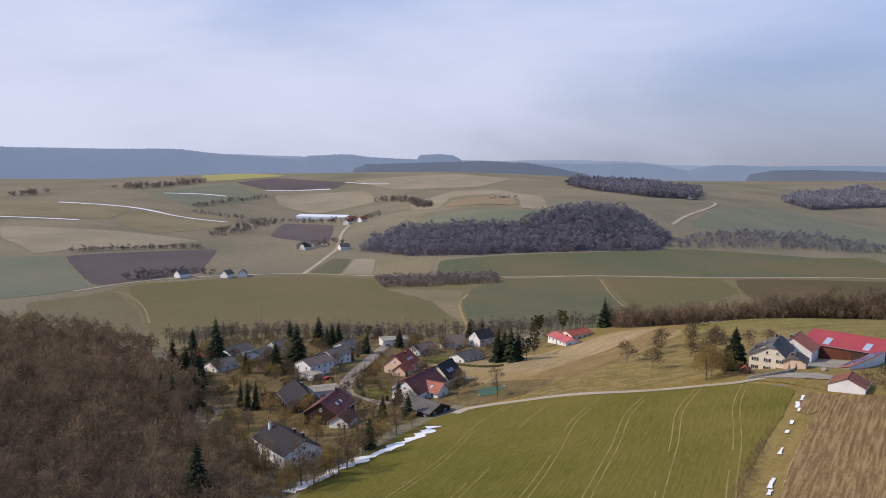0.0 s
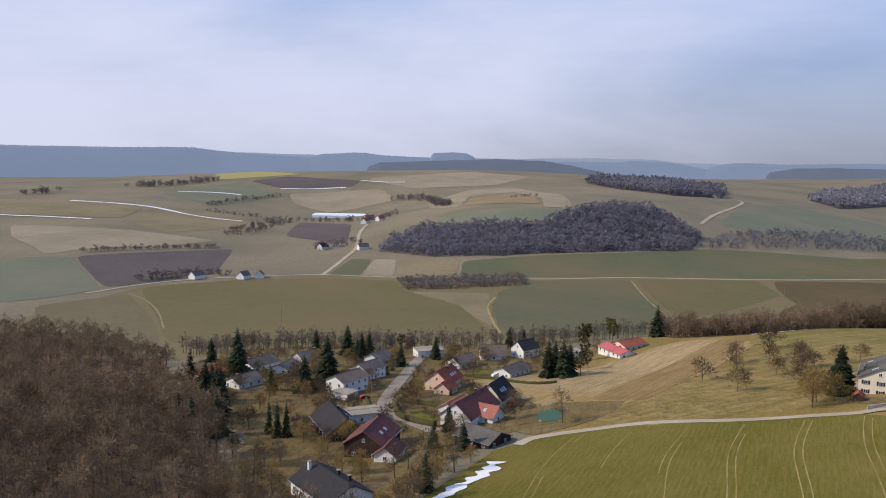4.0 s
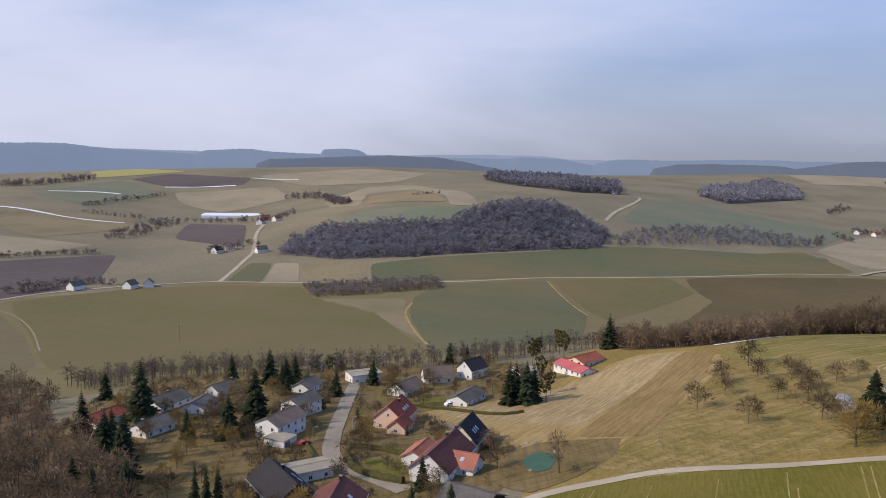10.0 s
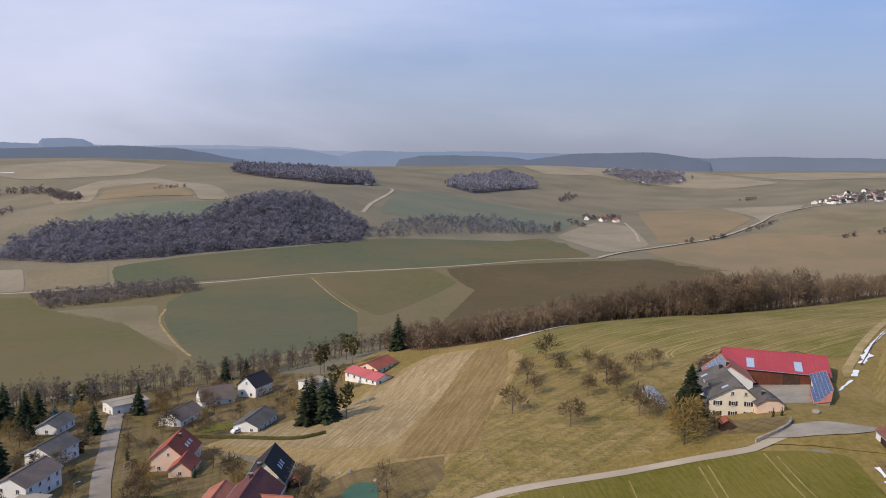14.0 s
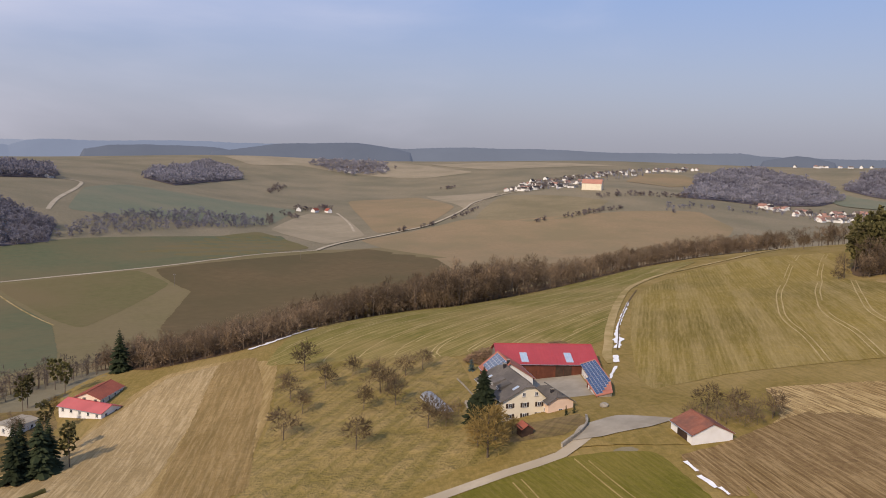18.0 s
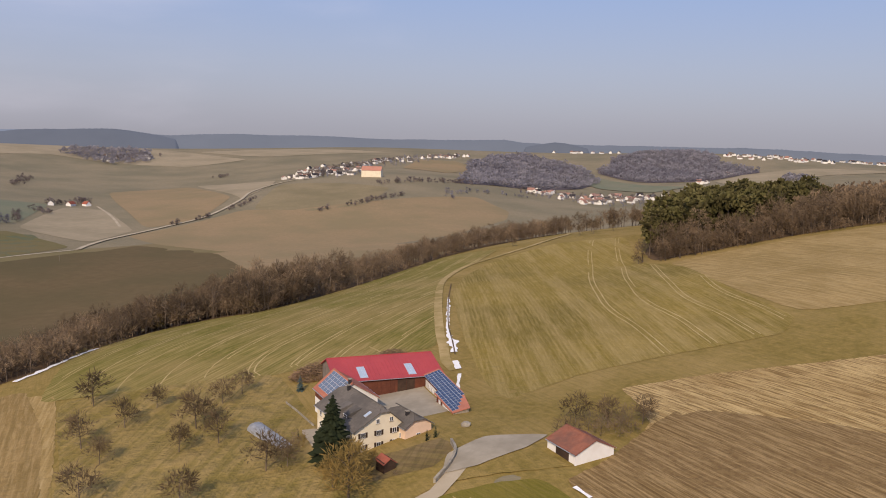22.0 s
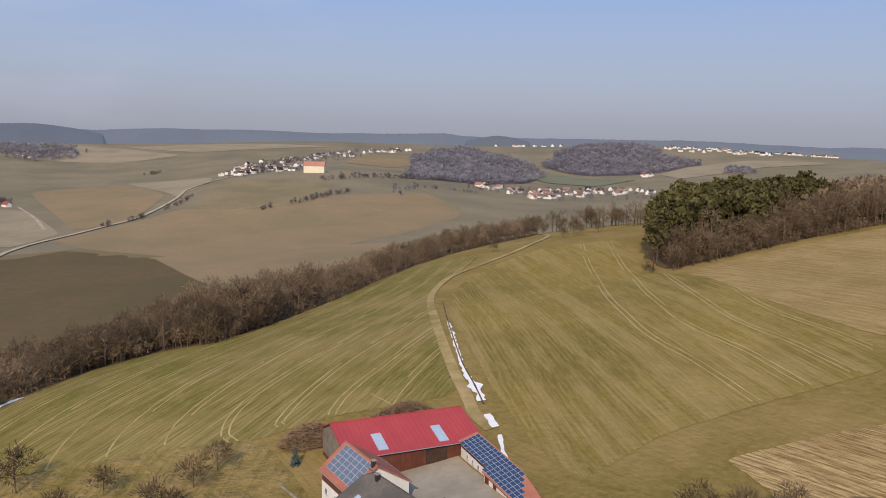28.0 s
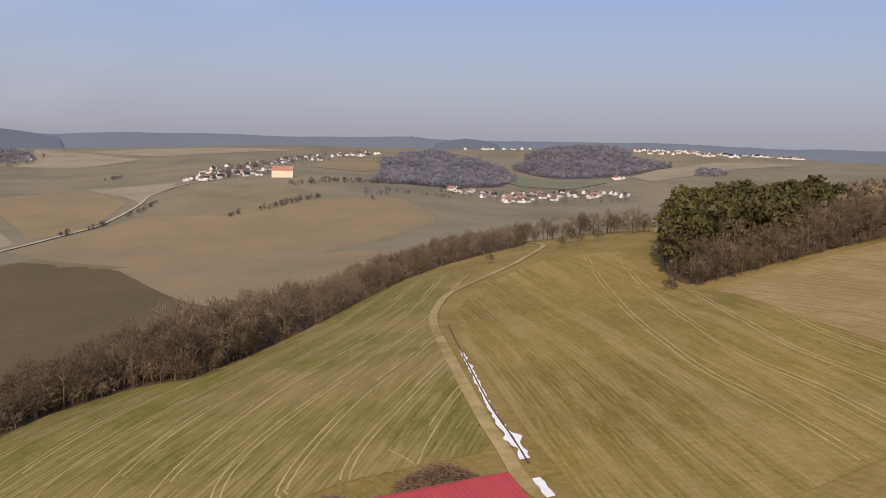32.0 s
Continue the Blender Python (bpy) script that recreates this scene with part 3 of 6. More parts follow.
field("field_olive", CROP_OLIVE, "olive crop field in the valley", [(185, 914), (326, 931), (327, 861), (190, 735), (185, 770)])
field("field_brown_right", SOIL_MID, "brown bare field in the valley", [(336, 917), (557, 948), (667, 966), (675, 917), (469, 824), (324, 817)])
field("field_east_strip", CROP_OLIVE, "olive green strip by the track", [(353, 1013), (634, 1175), (600, 996), (418, 956)])
field("field_far_tan", STRAW_FAR, "tan dry field on the far slope", [(-685, 1229), (-501, 1196), (-347, 1149), (-393, 1059), (-458, 994), (-483, 936), (-603, 1083)])
field("field_far_brown", GRASS_DRY, "brown field above the snow line", [(-549, 1323), (-575, 1515), (-386, 1525), (-361, 1318), (-439, 1185)])
field("field_far_left", GRASS_DRY, "brown grass slope", [(-905, 1565), (-747, 1554), (-582, 1492), (-562, 1333), (-781, 1350)])
field("field_far_green", GRASS_DULL, "green field on the far slope", [(-678, 1806), (-561, 2073), (-416, 1855), (-510, 1625)])
field("field_purple_upper", SOIL_DARK, "dark ploughed field near the hill crest", [(-544, 2089), (-467, 2207), (-255, 2088), (-266, 1983), (-434, 1963)])
field("field_yellow", YELLOW, "yellow mustard field on the hill crest", [(-711, 2340), (-613, 2460), (-438, 2272), (-628, 2114)])
field("field_tan_upper", STRAW_FAR, "tan dry field on the slope", [(-402, 1890), (-192, 1948), (-143, 1790), (-272, 1685), (-364, 1770)])
field("field_brown_hill", SOIL, "red-brown bare field on the hill", [(-4, 1406), (16, 1661), (106, 1656), (123, 1378), (118, 1280)])
field("field_tan_hill", STRAW_FAR, "tan grass round the bare field", [(-70, 1695), (20, 1848), (120, 1841), (183, 1548), (166, 1258), (121, 1260), (135, 1440), (111, 1725), (11, 1722), (-11, 1393), (-59, 1507)])
field("field_crest", STRAW_FAR, "tan grass along the hill crest", [(-251, 2122), (29, 2265), (185, 2116), (86, 1909), (-123, 1927)])
field("field_hill_strip", GRASS_DULL, "grey green strip above the hill wood", [(-50, 1240), (-6, 1310), (117, 1250), (160, 1250), (150, 1180), (20, 1185)], 1.2)
field("nursery_plot", SOIL_DARK, "dark nursery beds below the glasshouse", [(-289, 1457), (-185, 1357), (-166, 1158), (-270, 1229)])
field("field_hill_green", GRASS_DULL, "grey green hillside field", [(514, 1517), (664, 1669), (916, 1457), (691, 1231), (506, 1252), (389, 1272)])
field("field_red", SOIL, "red-brown bare field", [(1160, 1611), (1372, 1575), (1129, 1228), (903, 1093), (788, 1087)])
field("field_tan_east", STRAW_FAR, "tan field beside the white track", [(1397, 1589), (1429, 1367), (1298, 1275), (1101, 1181), (1146, 1236)])
field("field_church_hill", GRASS_DRY, "yellowish green field below the church", [(1331, 1278), (1348, 1116), (1351, 1013), (1149, 940), (1045, 975), (1010, 1079)])
field("field_valley_olive", CROP_OLIVE, "olive brown field beyond the wood belt", [(619, 940), (674, 884), (681, 769), (653, 725), (547, 700), (430, 730), (480, 830)], 0.6)
field("field_valley_brown", SOIL, "wide reddish brown valley field", [(720, 1048), (1005, 1095), (1048, 972), (1254, 931), (1415, 852), (1288, 727), (1187, 690), (989, 690), (808, 720), (700, 791), (690, 960)], 0.6)
field("field_wide_brown", SOIL, "wide brown field in the side valley", [(962, 1043), (1196, 947), (1400, 821), (1062, 807), (815, 860), (720, 920), (774, 1047)])
field("field_dark_valley", SOIL_MID, "dark brown valley field", [(587, 962), (689, 889), (532, 766), (397, 774), (316, 763), (337, 888), (341, 928)])
field("field_village_tan", STRAW_FAR, "tan field above the village", [(1416, 2583), (1815, 2681), (2011, 2335), (1928, 1874), (1703, 1907), (1601, 2157), (1545, 2315), (1371, 2335)])
field("field_upper_tan", STRAW_FAR, "pale field on the crest", [(2022, 2199), (2340, 2064), (2375, 1590), (2000, 1887)])
field("field_orange", SOIL, "orange-brown plot by the village", [(2020, 1304), (2119, 1228), (2007, 1158), (1833, 1216)])
field("field_farm_tan", STRAW_FAR, "tan meadow by the small farm", [(662, 1194), (897, 1401), (920, 1329), (765, 1081), (640, 1024)])
field("field_wood_green", GRASS_DULL, "dull green field between the far woods", [(2330, 965), (2350, 895), (2125, 657), (2110, 560), (1945, 628), (1987, 772)], 2.6)
field("field_town_tan", STRAW_FAR, "pale tan field below the far town", [(2646, 305), (2655, 115), (2583, 88), (2446, 282), (2140, 455), (2264, 530), (2440, 480)], 1.6)
field("field_village_orange", SOIL, "orange brown field beside the hilltop village", [(1814, 1260), (2090, 1360), (2149, 1259), (1967, 1128), (1800, 1120)], 1.4)
field("farm_grass", GRASS_FARM, "dry winter grass round the farm and between the fields", FARM_LAND, 0.2)
field("yard_grass", GRASS_FARM, "olive grass round the farm buildings", [(60, 264), (96, 247), (106, 230), (112, 222), (135, 232), (165, 262), (168, 285), (120, 300), (90, 285), (70, 268)], 1.35)
field("field_front", CROP_NEAR, "bright green winter crop field with tractor lines", [(-20, 228), (-2, 262), (14, 271), (26, 272), (46, 270), (70, 258), (84, 250), (94, 243), (104, 228), (93, 209.5), (78.6, 188), (64, 163), (40, 118), (0, 40), (-40, 60), (-36, 140), (-34, 190)], 1.5)
field("field_ploughed", PLOUGH, "brown ploughed field with straw rows", [(111, 219.5), (123, 214.5), (139, 215.5), (150, 221), (160, 228), (177, 209), (199, 176), (240, 120), (200, 40), (20, 40), (45, 110), (70, 158), (80, 175.6), (94.6, 199)], 1.5)
field("field_plateau_right", CROP_DRY, "brownish green crop field with tractor lines", [(271, 331), (326, 352), (381, 359), (439, 343), (458, 305), (361, 272), (343, 247), (277, 216), (239, 193), (219, 195), (192, 222), (171, 241), (146, 252), (159, 264), (194, 287), (226, 306)], 1.5)
field("field_plateau_left", CROP_PLATEAU, "green crop field with curved tractor lines", [(168, 435), (266, 475), (233, 403), (434, 425), (433, 378), (321, 360), (238, 320), (189, 295), (170, 321), (151, 333), (124, 381), (118, 394), (193, 464)], 1.5)
field("field_right_tan", MEADOW, "tan dry grass slope below the wood", [(357, 258), (399, 218), (450, 171), (520, 95), (420, 60), (300, 110), (245, 192), (280, 216)], 1.3)
field("meadow", MEADOW, "dry tan meadow beside the houses", [(-10, 376), (51, 399), (72, 417), (99, 432), (117, 422), (124, 393), (86, 344), (57, 312), (32, 290), (17, 303), (13, 337)], 1.3)
field("meadow_stripe", STRAW, "pale tan mown strip of meadow", [(-5, 375), (51, 398), (97, 427), (118, 416), (78, 373), (39, 327)], 1.7)
field("plough_headland", PLOUGH_DARK, "dark damp headland of the ploughed field", [(104.4, 223.1), (116.5, 218.4), (130.2, 216.0), (137.6, 214.5), (147.6, 211.7), (141.2, 206.9), (130.9, 204.8), (117.3, 207.5), (108.2, 212.4), (97.8, 205.1), (95.3, 208.7), (100.2, 216.7)], 1.9)
# reaches past the damp headland to paint in the shade of the furrows
field("plough_edge", PLOUGH_DARK, "damp edge of the ploughed field, darkened for furrow shade", [(108, 217), (94.8, 199), (80.3, 175.5), (70.3, 158), (46, 112), (90, 60), (140, 120), (152, 180), (150, 207), (138, 214), (122, 213)], 1.9)
field("meadow_brown", MEADOW_BROWN, "brown mown band of the meadow", [(115.1, 420.2), (125.2, 409.8), (103.9, 372.6), (82.0, 343.7), (53.3, 303.3), (32.8, 315.7)], 2.0)
field("pond_grass", LAWN, "olive grass round the pond", [(30.6, 314.0), (45.9, 306.6), (38.1, 290.5), (23.1, 279.5), (10.6, 274.1), (3.3, 283.3), (13.1, 310.7), (22.3, 316.7)], 2.0)
field("orchard_grass", ORCHARD, "yellow-green orchard grass", [(119, 387), (156, 332), (92, 257), (75, 268), (56, 267), (40, 270), (30, 285), (56, 310), (87, 343)], 1.5)
field("field_dark_edge", SOIL_MID, "dark brown bare field along the wood belt", [(690, 858), (450, 535), (300, 520), (215, 555), (230, 700), (330, 830), (480, 930), (570, 945)], 1.6)
field("field_belt_brown", SOIL, "wide brown field behind the wood belt", [(660, 870), (400, 535), (560, 495), (760, 515), (900, 660), (820, 760)], 1.2)
road("valley_road", GRAVEL, "pale gravel valley road", 3.6, [(-362, 775), (-354, 790), (-336, 824), (-304, 862), (-244, 903), (-163, 931), (-76, 905), (66, 895), (182, 922), (353, 937), (426, 952), (504, 972), (591, 978)])
road("east_road", GRAVEL, "pale gravel farm road climbing to the village", 5.6, [(591, 978), (630, 1005), (700, 1041), (823, 1078), (924, 1099), (1083, 1170), (1192, 1237), (1330, 1290), (1420, 1300)], 4.0)
road("glasshouse_road", GRAVEL, "pale road to the glasshouse", 5, [(-163, 931), (-153, 1055), (-149, 1117), (-158, 1242), (-156, 1333)])
road("hill_road", GRAVEL, "pale gravel road on the hill", 6, [(363, 1264), (415, 1366), (504, 1514), (546, 1608), (530, 1651)])
road("field_track", GRAVEL, "pale gravel track along the crop field", 3.6, [(5, 265), (9, 270), (15, 272), (26, 273), (46, 272), (70, 260), (84, 252), (94, 245), (105, 245), (113, 242)])
road("plateau_track", TRACK, "worn grassy double track with bare earth", 3.2, [(170, 279), (177, 285.5), (191.5, 294), (208, 304), (243, 323), (299, 351), (333, 363), (366, 369), (397, 364), (444, 357), (520, 362), (600, 392)])
road("village_street", ASPHALT, "grey asphalt village street", 5.5, [(-29, 447), (-33, 414), (-36, 385), (-39, 354), (-40, 328), (-37, 314), (-30, 304), (-20, 288)])
road("small_farm_road", GRAVEL, "pale gravel drive", 4, [(781, 1129), (851, 1228), (953, 1386)])
road("field_edge_path", STRAW_FAR, "thin pale path round the crop field", 1.3, [(-326, 788), (-296, 756), (-265, 702), (-235, 632)])
road("meadow_path", TRACK, "pale footpath through the meadow", 2.0, [(26, 795), (17, 755), (18, 696), (21, 616)])
road("ditch_path", TRACK, "thin pale field path", 1.6, [(180, 905), (177, 816), (178, 756)])
drape("farmyard", [Vector(v) for v in ((131, 268), (136, 263), (157, 283), (143, 297), (132, 283), (124, 272))], YARD, 2.0, "pale concrete farmyard", "yard")
drape("turning_place", [Vector(v) for v in rounded([(100, 247), (108, 250), (118, 246), (123, 233), (114, 235), (104, 241)])], YARD, 4.4, "pale gravel turning place by the farm", "yard")
field("garden", LAWN, "yellowish village gardens", [(-150, 330), (-130, 420), (-110, 480), (-40, 480), (40, 470), (60, 440), (50, 402), (-8, 372), (5, 340), (20, 318), (5, 280), (-10, 262), (-30, 225), (-55, 200), (-75, 220), (-80, 290)], 0.6)
field("green_lawn", LAWN_GREEN, "fresh green lawn inside the curved hedge", [(-30.5, 319.8), (-17, 314.6), (-20.2, 299), (-27.8, 308.8)], 2.4)
field("green_lawn", LAWN_GREEN, "fresh green lawn behind the hedge", [(-5.8, 401.8), (8.7, 400), (7.1, 392), (-6.1, 391)], 2.4)
field("terrace", YARD, "pale gravel terrace beside the farmhouse", [(118.8, 295.7), (120.7, 290.9), (114.9, 284.9), (110.1, 285.9)], 2.6)
field("farm_garden", LAWN, "green garden lawn of the farm", [(96, 262), (103, 272), (110, 262), (117, 256), (112, 250), (103, 250)], 2.0)


def snow(name, points, width, label, ragged=1.3):
    v, f = ribbon(glide(points, 0.7), width, 3.2, ragged)
    return tagged(new(name, mesh_of(name, v, f, SNOW)), label, "snow", kind="structure")


snow("snow_strip", [(-37, 188), (-33, 197), (-25, 212), (-16, 226), (-6, 240), (-2, 250)], 3.8, "old snow along the garden hedge")
snow("snow_strip", [(132.8, 426.4), (141, 426.8), (150.6, 428.3), (162, 430.5), (170, 431)], 2.6, "old snow at the wood edge")
snow("snow_strip", [(201, 297), (212, 303), (228, 311), (262, 328)], 1.1, "old snow in the ditch by the track")
snow("snow_strip", [(186, 287), (196, 293), (202, 297)], 2.3, "old snow in the ditch by the track")
snow("snow_strip", [(171, 278.5), (174, 280.5), (178, 283)], 1.7, "snow patch beside the track", .7)
snow("snow_strip", [(154, 270), (160, 273), (167, 276)], .9, "snow patch beside the track", .7)
DITCH = glide([(184, 286), (197, 293.5), (212, 302.5), (230, 312), (262, 328), (300, 346)], 1.5)
v_, f_ = ribbon(DITCH, .42, 3.6, .5)
tagged(new("ditch", mesh_of("ditch", v_, f_, LITTER)), "narrow dark wet ditch beside the track", "ditch", kind="structure")
for sx, sy, sl in ((103, 221, 3), (99.5, 216, 3.5), (97.5, 211, 2), (92, 202.5, 2), (88, 196, 1.5), (82, 185, 3), (73, 168, 4), (70, 162, 2)):
    snow("snow_patch", [(sx, sy), (sx - .35 * sl, sy - .6 * sl), (sx - .75 * sl, sy - 1.3 * sl)], .85, "snow patch on the grass strip by the ploughed field")
TRACKS = {"field_front": ([(31, 164), (45, 200), (56, 231), (72, 262)], 15, range(-4, 4), [(-30, 100), (-18, 228), (-2, 260), (26, 270), (70, 256), (93, 242), (103, 228), (78, 188), (40, 118), (0, 50)]),
          "field_plateau_left": ([(136, 338), (146, 352), (168, 361), (210, 366), (310, 372), (420, 392)], 13, range(-4, 6), [(168, 435), (200, 425), (233, 403), (320, 412), (430, 416), (433, 378), (322, 360), (238, 320), (189, 297), (170, 321), (151, 334), (123, 381), (119, 394)]),
          "field_plateau_right": ([(450, 308), (365, 283), (270, 250), (228, 225), (182, 200)], 15, range(-1, 6), [(271, 331), (327, 353), (381, 359), (439, 343), (457, 305), (361, 272), (343, 247), (277, 216), (239, 195), (219, 198), (192, 224), (171, 243), (150, 254), (194, 287)])}
WHEEL_PALE = surf("pale wheel ruts", (0.38, 0.28, 0.125), (0.5, 0.385, 0.19), 0.8, (0.3, 0.22, 0.085), 0.1)
WHEEL = surf("pale wheel marks", (0.27, 0.2, 0.075), (0.36, 0.27, 0.11), 0.8, (0.19, 0.145, 0.045), 0.12)
for fname, (base, gap, ks, area) in TRACKS.items():
    vs, fs = [], []
    line = glide(base, 2.5)
    for k in ks:
        for w in (-.95, .95):
            run = []
            for i, p in enumerate(line):
                t = (line[min(i + 1, len(line) - 1)] - line[max(i - 1, 0)]).normalized()
                q = p + Vector((-t.y, t.x)) * (k * gap + w + 1.2 * noise.noise(Vector((p.x * .02, p.y * .02, k * 3.0))))
                ok = inside(area, q.x, q.y) and noise.noise(Vector((q.x * .03, q.y * .03, 5.0 + w))) > -.32
                if ok and run and (q - run[-1]).dot(t) < .6:
                    continue
                if ok:
                    run.append(q)
                if (not ok or i == len(line) - 1) and len(run) > 3:
                    v, f = ribbon(run, .3 if fname == "field_front" else .46, 2.1, .5)
                    fs += [tuple(a + len(vs) for a in g) for g in f]
                    vs += list(v)
                    run = []
                elif not ok:
                    run = []
    tagged(new("wheel_tracks", mesh_of("wheel_tracks", vs, fs, WHEEL if fname == "field_front" else WHEEL_PALE)), "pale tractor wheel marks across the crop", "tracks", kind="stuff")
for far_snow, wd in (([(-747, 1550), (-575, 1500), (-470, 1440), (-385, 1420)], 9), ([(-770, 1340), (-660, 1320), (-600, 1310)], 7), ([(-640, 1830), (-560, 1850), (-500, 1840)], 9), ([(-434, 1955), (-350, 1960), (-280, 1975)], 9), ([(-255, 2085), (-190, 2040), (-140, 2030)], 7)):
    v_, f_ = ribbon(glide(far_snow, 18), wd, 2.4, .7)
    tagged(new("snow_strip", mesh_of("snow_strip", v_, f_, SNOW)), "long old snow drift on the far slope", "snow", kind="structure")


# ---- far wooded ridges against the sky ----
# emission stands in for sunlit haze before the hills; they are no lamps
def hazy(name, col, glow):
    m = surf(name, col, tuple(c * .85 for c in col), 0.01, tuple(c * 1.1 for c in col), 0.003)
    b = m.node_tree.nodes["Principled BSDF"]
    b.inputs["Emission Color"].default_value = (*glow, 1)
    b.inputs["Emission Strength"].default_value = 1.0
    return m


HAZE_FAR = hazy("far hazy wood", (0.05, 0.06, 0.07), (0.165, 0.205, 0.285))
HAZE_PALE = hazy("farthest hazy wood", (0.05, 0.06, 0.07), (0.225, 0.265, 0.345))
HAZE_EAST = hazy("eastern wood with haze glow", (0.05, 0.055, 0.06), (0.115, 0.14, 0.185))
HAZE_MID = hazy("distant wood with haze glow", (0.05, 0.055, 0.06), (0.085, 0.105, 0.145))


def far_ridge(name, mat, dist, deep, tops, label, rough=8.0):
    """A long wooded hill at dist metres from the middle of the path; tops: bearing and elevation, in degrees, of its crest."""
    cx, cy, cz = 0.0, 130.0, 98.0
    bs, es = [t[0] for t in tops], [t[1] for t in tops]
    rows, n, low = [], max(60, int((bs[-1] - bs[0]) * 15)), -40
    for i in range(n + 1):
        b = bs[0] + (bs[-1] - bs[0]) * i / n
        e = float(np.interp(b, bs, es))
        fade = min(1, i / 8, (n - i) / 8) ** .5
        wave = noise.noise(Vector((b * .7, dist * .01, 0))) * rough * .7
        trees = noise.noise(Vector((b * 9, dist * .01, 3))) * 2.2 + noise.noise(Vector((b * 23, dist * .01, 7))) * 1.8
        top = low + (cz + dist * math.tan(radians(e)) + wave - low) * fade
        s, c = math.sin(radians(b)), math.cos(radians(b))
        for k, (r, u) in enumerate(((-1, 0), (-.75, .35), (-.5, .62), (-.3, .8), (-.12, .94), (0, 1), (.5, .9), (1, 0))):
            z = low + (top - low) * u + (trees if k == 5 else 0)
            rows.append((cx + s * (dist + r * deep), cy + c * (dist + r * deep), z))
    fs = [(i * 8 + k, (i + 1) * 8 + k, (i + 1) * 8 + k + 1, i * 8 + k + 1) for i in range(n) for k in range(7)]
    return tagged(smooth(new(name, mesh_of(name, rows, fs, mat))), label, "hill", kind="structure")


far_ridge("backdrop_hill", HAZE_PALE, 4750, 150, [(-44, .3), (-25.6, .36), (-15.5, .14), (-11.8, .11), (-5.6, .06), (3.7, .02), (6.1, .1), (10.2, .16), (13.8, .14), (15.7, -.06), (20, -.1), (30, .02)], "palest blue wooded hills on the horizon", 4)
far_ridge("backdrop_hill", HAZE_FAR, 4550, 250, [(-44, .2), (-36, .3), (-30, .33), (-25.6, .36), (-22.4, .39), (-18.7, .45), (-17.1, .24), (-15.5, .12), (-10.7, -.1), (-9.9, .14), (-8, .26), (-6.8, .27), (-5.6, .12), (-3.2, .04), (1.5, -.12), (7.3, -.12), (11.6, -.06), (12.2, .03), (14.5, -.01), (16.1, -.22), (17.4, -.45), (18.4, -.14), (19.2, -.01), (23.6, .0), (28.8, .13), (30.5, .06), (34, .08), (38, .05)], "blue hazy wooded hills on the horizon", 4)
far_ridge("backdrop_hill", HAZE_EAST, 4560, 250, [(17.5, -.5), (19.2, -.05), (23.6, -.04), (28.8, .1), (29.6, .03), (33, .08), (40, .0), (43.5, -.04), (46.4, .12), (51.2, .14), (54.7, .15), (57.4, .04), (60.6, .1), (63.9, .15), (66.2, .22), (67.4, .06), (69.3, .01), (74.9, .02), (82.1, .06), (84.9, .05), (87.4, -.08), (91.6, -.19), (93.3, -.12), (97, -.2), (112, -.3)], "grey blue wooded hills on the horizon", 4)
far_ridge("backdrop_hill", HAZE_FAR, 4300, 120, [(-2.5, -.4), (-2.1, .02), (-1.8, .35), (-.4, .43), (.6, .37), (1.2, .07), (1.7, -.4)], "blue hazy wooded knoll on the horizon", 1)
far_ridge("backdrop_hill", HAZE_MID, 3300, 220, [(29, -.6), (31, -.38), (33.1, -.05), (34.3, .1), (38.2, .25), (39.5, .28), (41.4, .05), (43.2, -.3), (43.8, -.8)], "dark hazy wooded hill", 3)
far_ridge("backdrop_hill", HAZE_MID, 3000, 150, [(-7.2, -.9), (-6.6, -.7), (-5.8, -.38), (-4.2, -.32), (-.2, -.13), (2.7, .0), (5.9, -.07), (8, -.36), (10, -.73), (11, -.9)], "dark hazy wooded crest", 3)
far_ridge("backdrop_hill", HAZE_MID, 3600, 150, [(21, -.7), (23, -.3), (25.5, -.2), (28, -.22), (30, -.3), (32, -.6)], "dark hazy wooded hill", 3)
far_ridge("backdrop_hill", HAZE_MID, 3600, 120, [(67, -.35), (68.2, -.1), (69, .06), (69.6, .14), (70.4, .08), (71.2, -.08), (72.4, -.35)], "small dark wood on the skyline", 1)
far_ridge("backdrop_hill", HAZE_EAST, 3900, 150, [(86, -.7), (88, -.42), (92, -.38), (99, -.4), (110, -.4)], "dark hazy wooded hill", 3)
# ---- things: helpers ----
def thing(name, x, y, label, category, group="", rot=0.0, z=None, kind=""):
    ob = new(name)
    ob.empty_display_size = 0.2
    ob.matrix_world = pose(x, y, ground_z(x, y) if z is None else z, 0, 0, rot)
    return tagged(ob, label, category, group, kind)


def part(name, bm, mat, parent, label=""):
    me = bpy.data.meshes.new(name)
    bm.to_mesh(me)
    bm.free()
    me.materials.append(mat)
    ob = new(name, me)
    ob.parent = parent
    if label:
        ob["label"] = label
    return ob


def solid(verts, faces):
    bm = bmesh.new()
    vs = [bm.verts.new(v) for v in verts]
    for f in faces:
        bm.faces.new([vs[i] for i in f])
    bmesh.ops.recalc_face_normals(bm, faces=bm.faces)
    return bm


def block(x0, y0, z0, x1, y1, z1, bm=None):
    bm = bm or bmesh.new()
    v = [bm.verts.new(p) for p in ((x0, y0, z0), (x1, y0, z0), (x1, y1, z0), (x0, y1, z0), (x0, y0, z1), (x1, y0, z1), (x1, y1, z1), (x0, y1, z1))]
    for f in ((3, 2, 1, 0), (4, 5, 6, 7), (0, 1, 5, 4), (1, 2, 6, 5), (2, 3, 7, 6), (3, 0, 4, 7)):
        bm.faces.new([v[i] for i in f])
    return bm


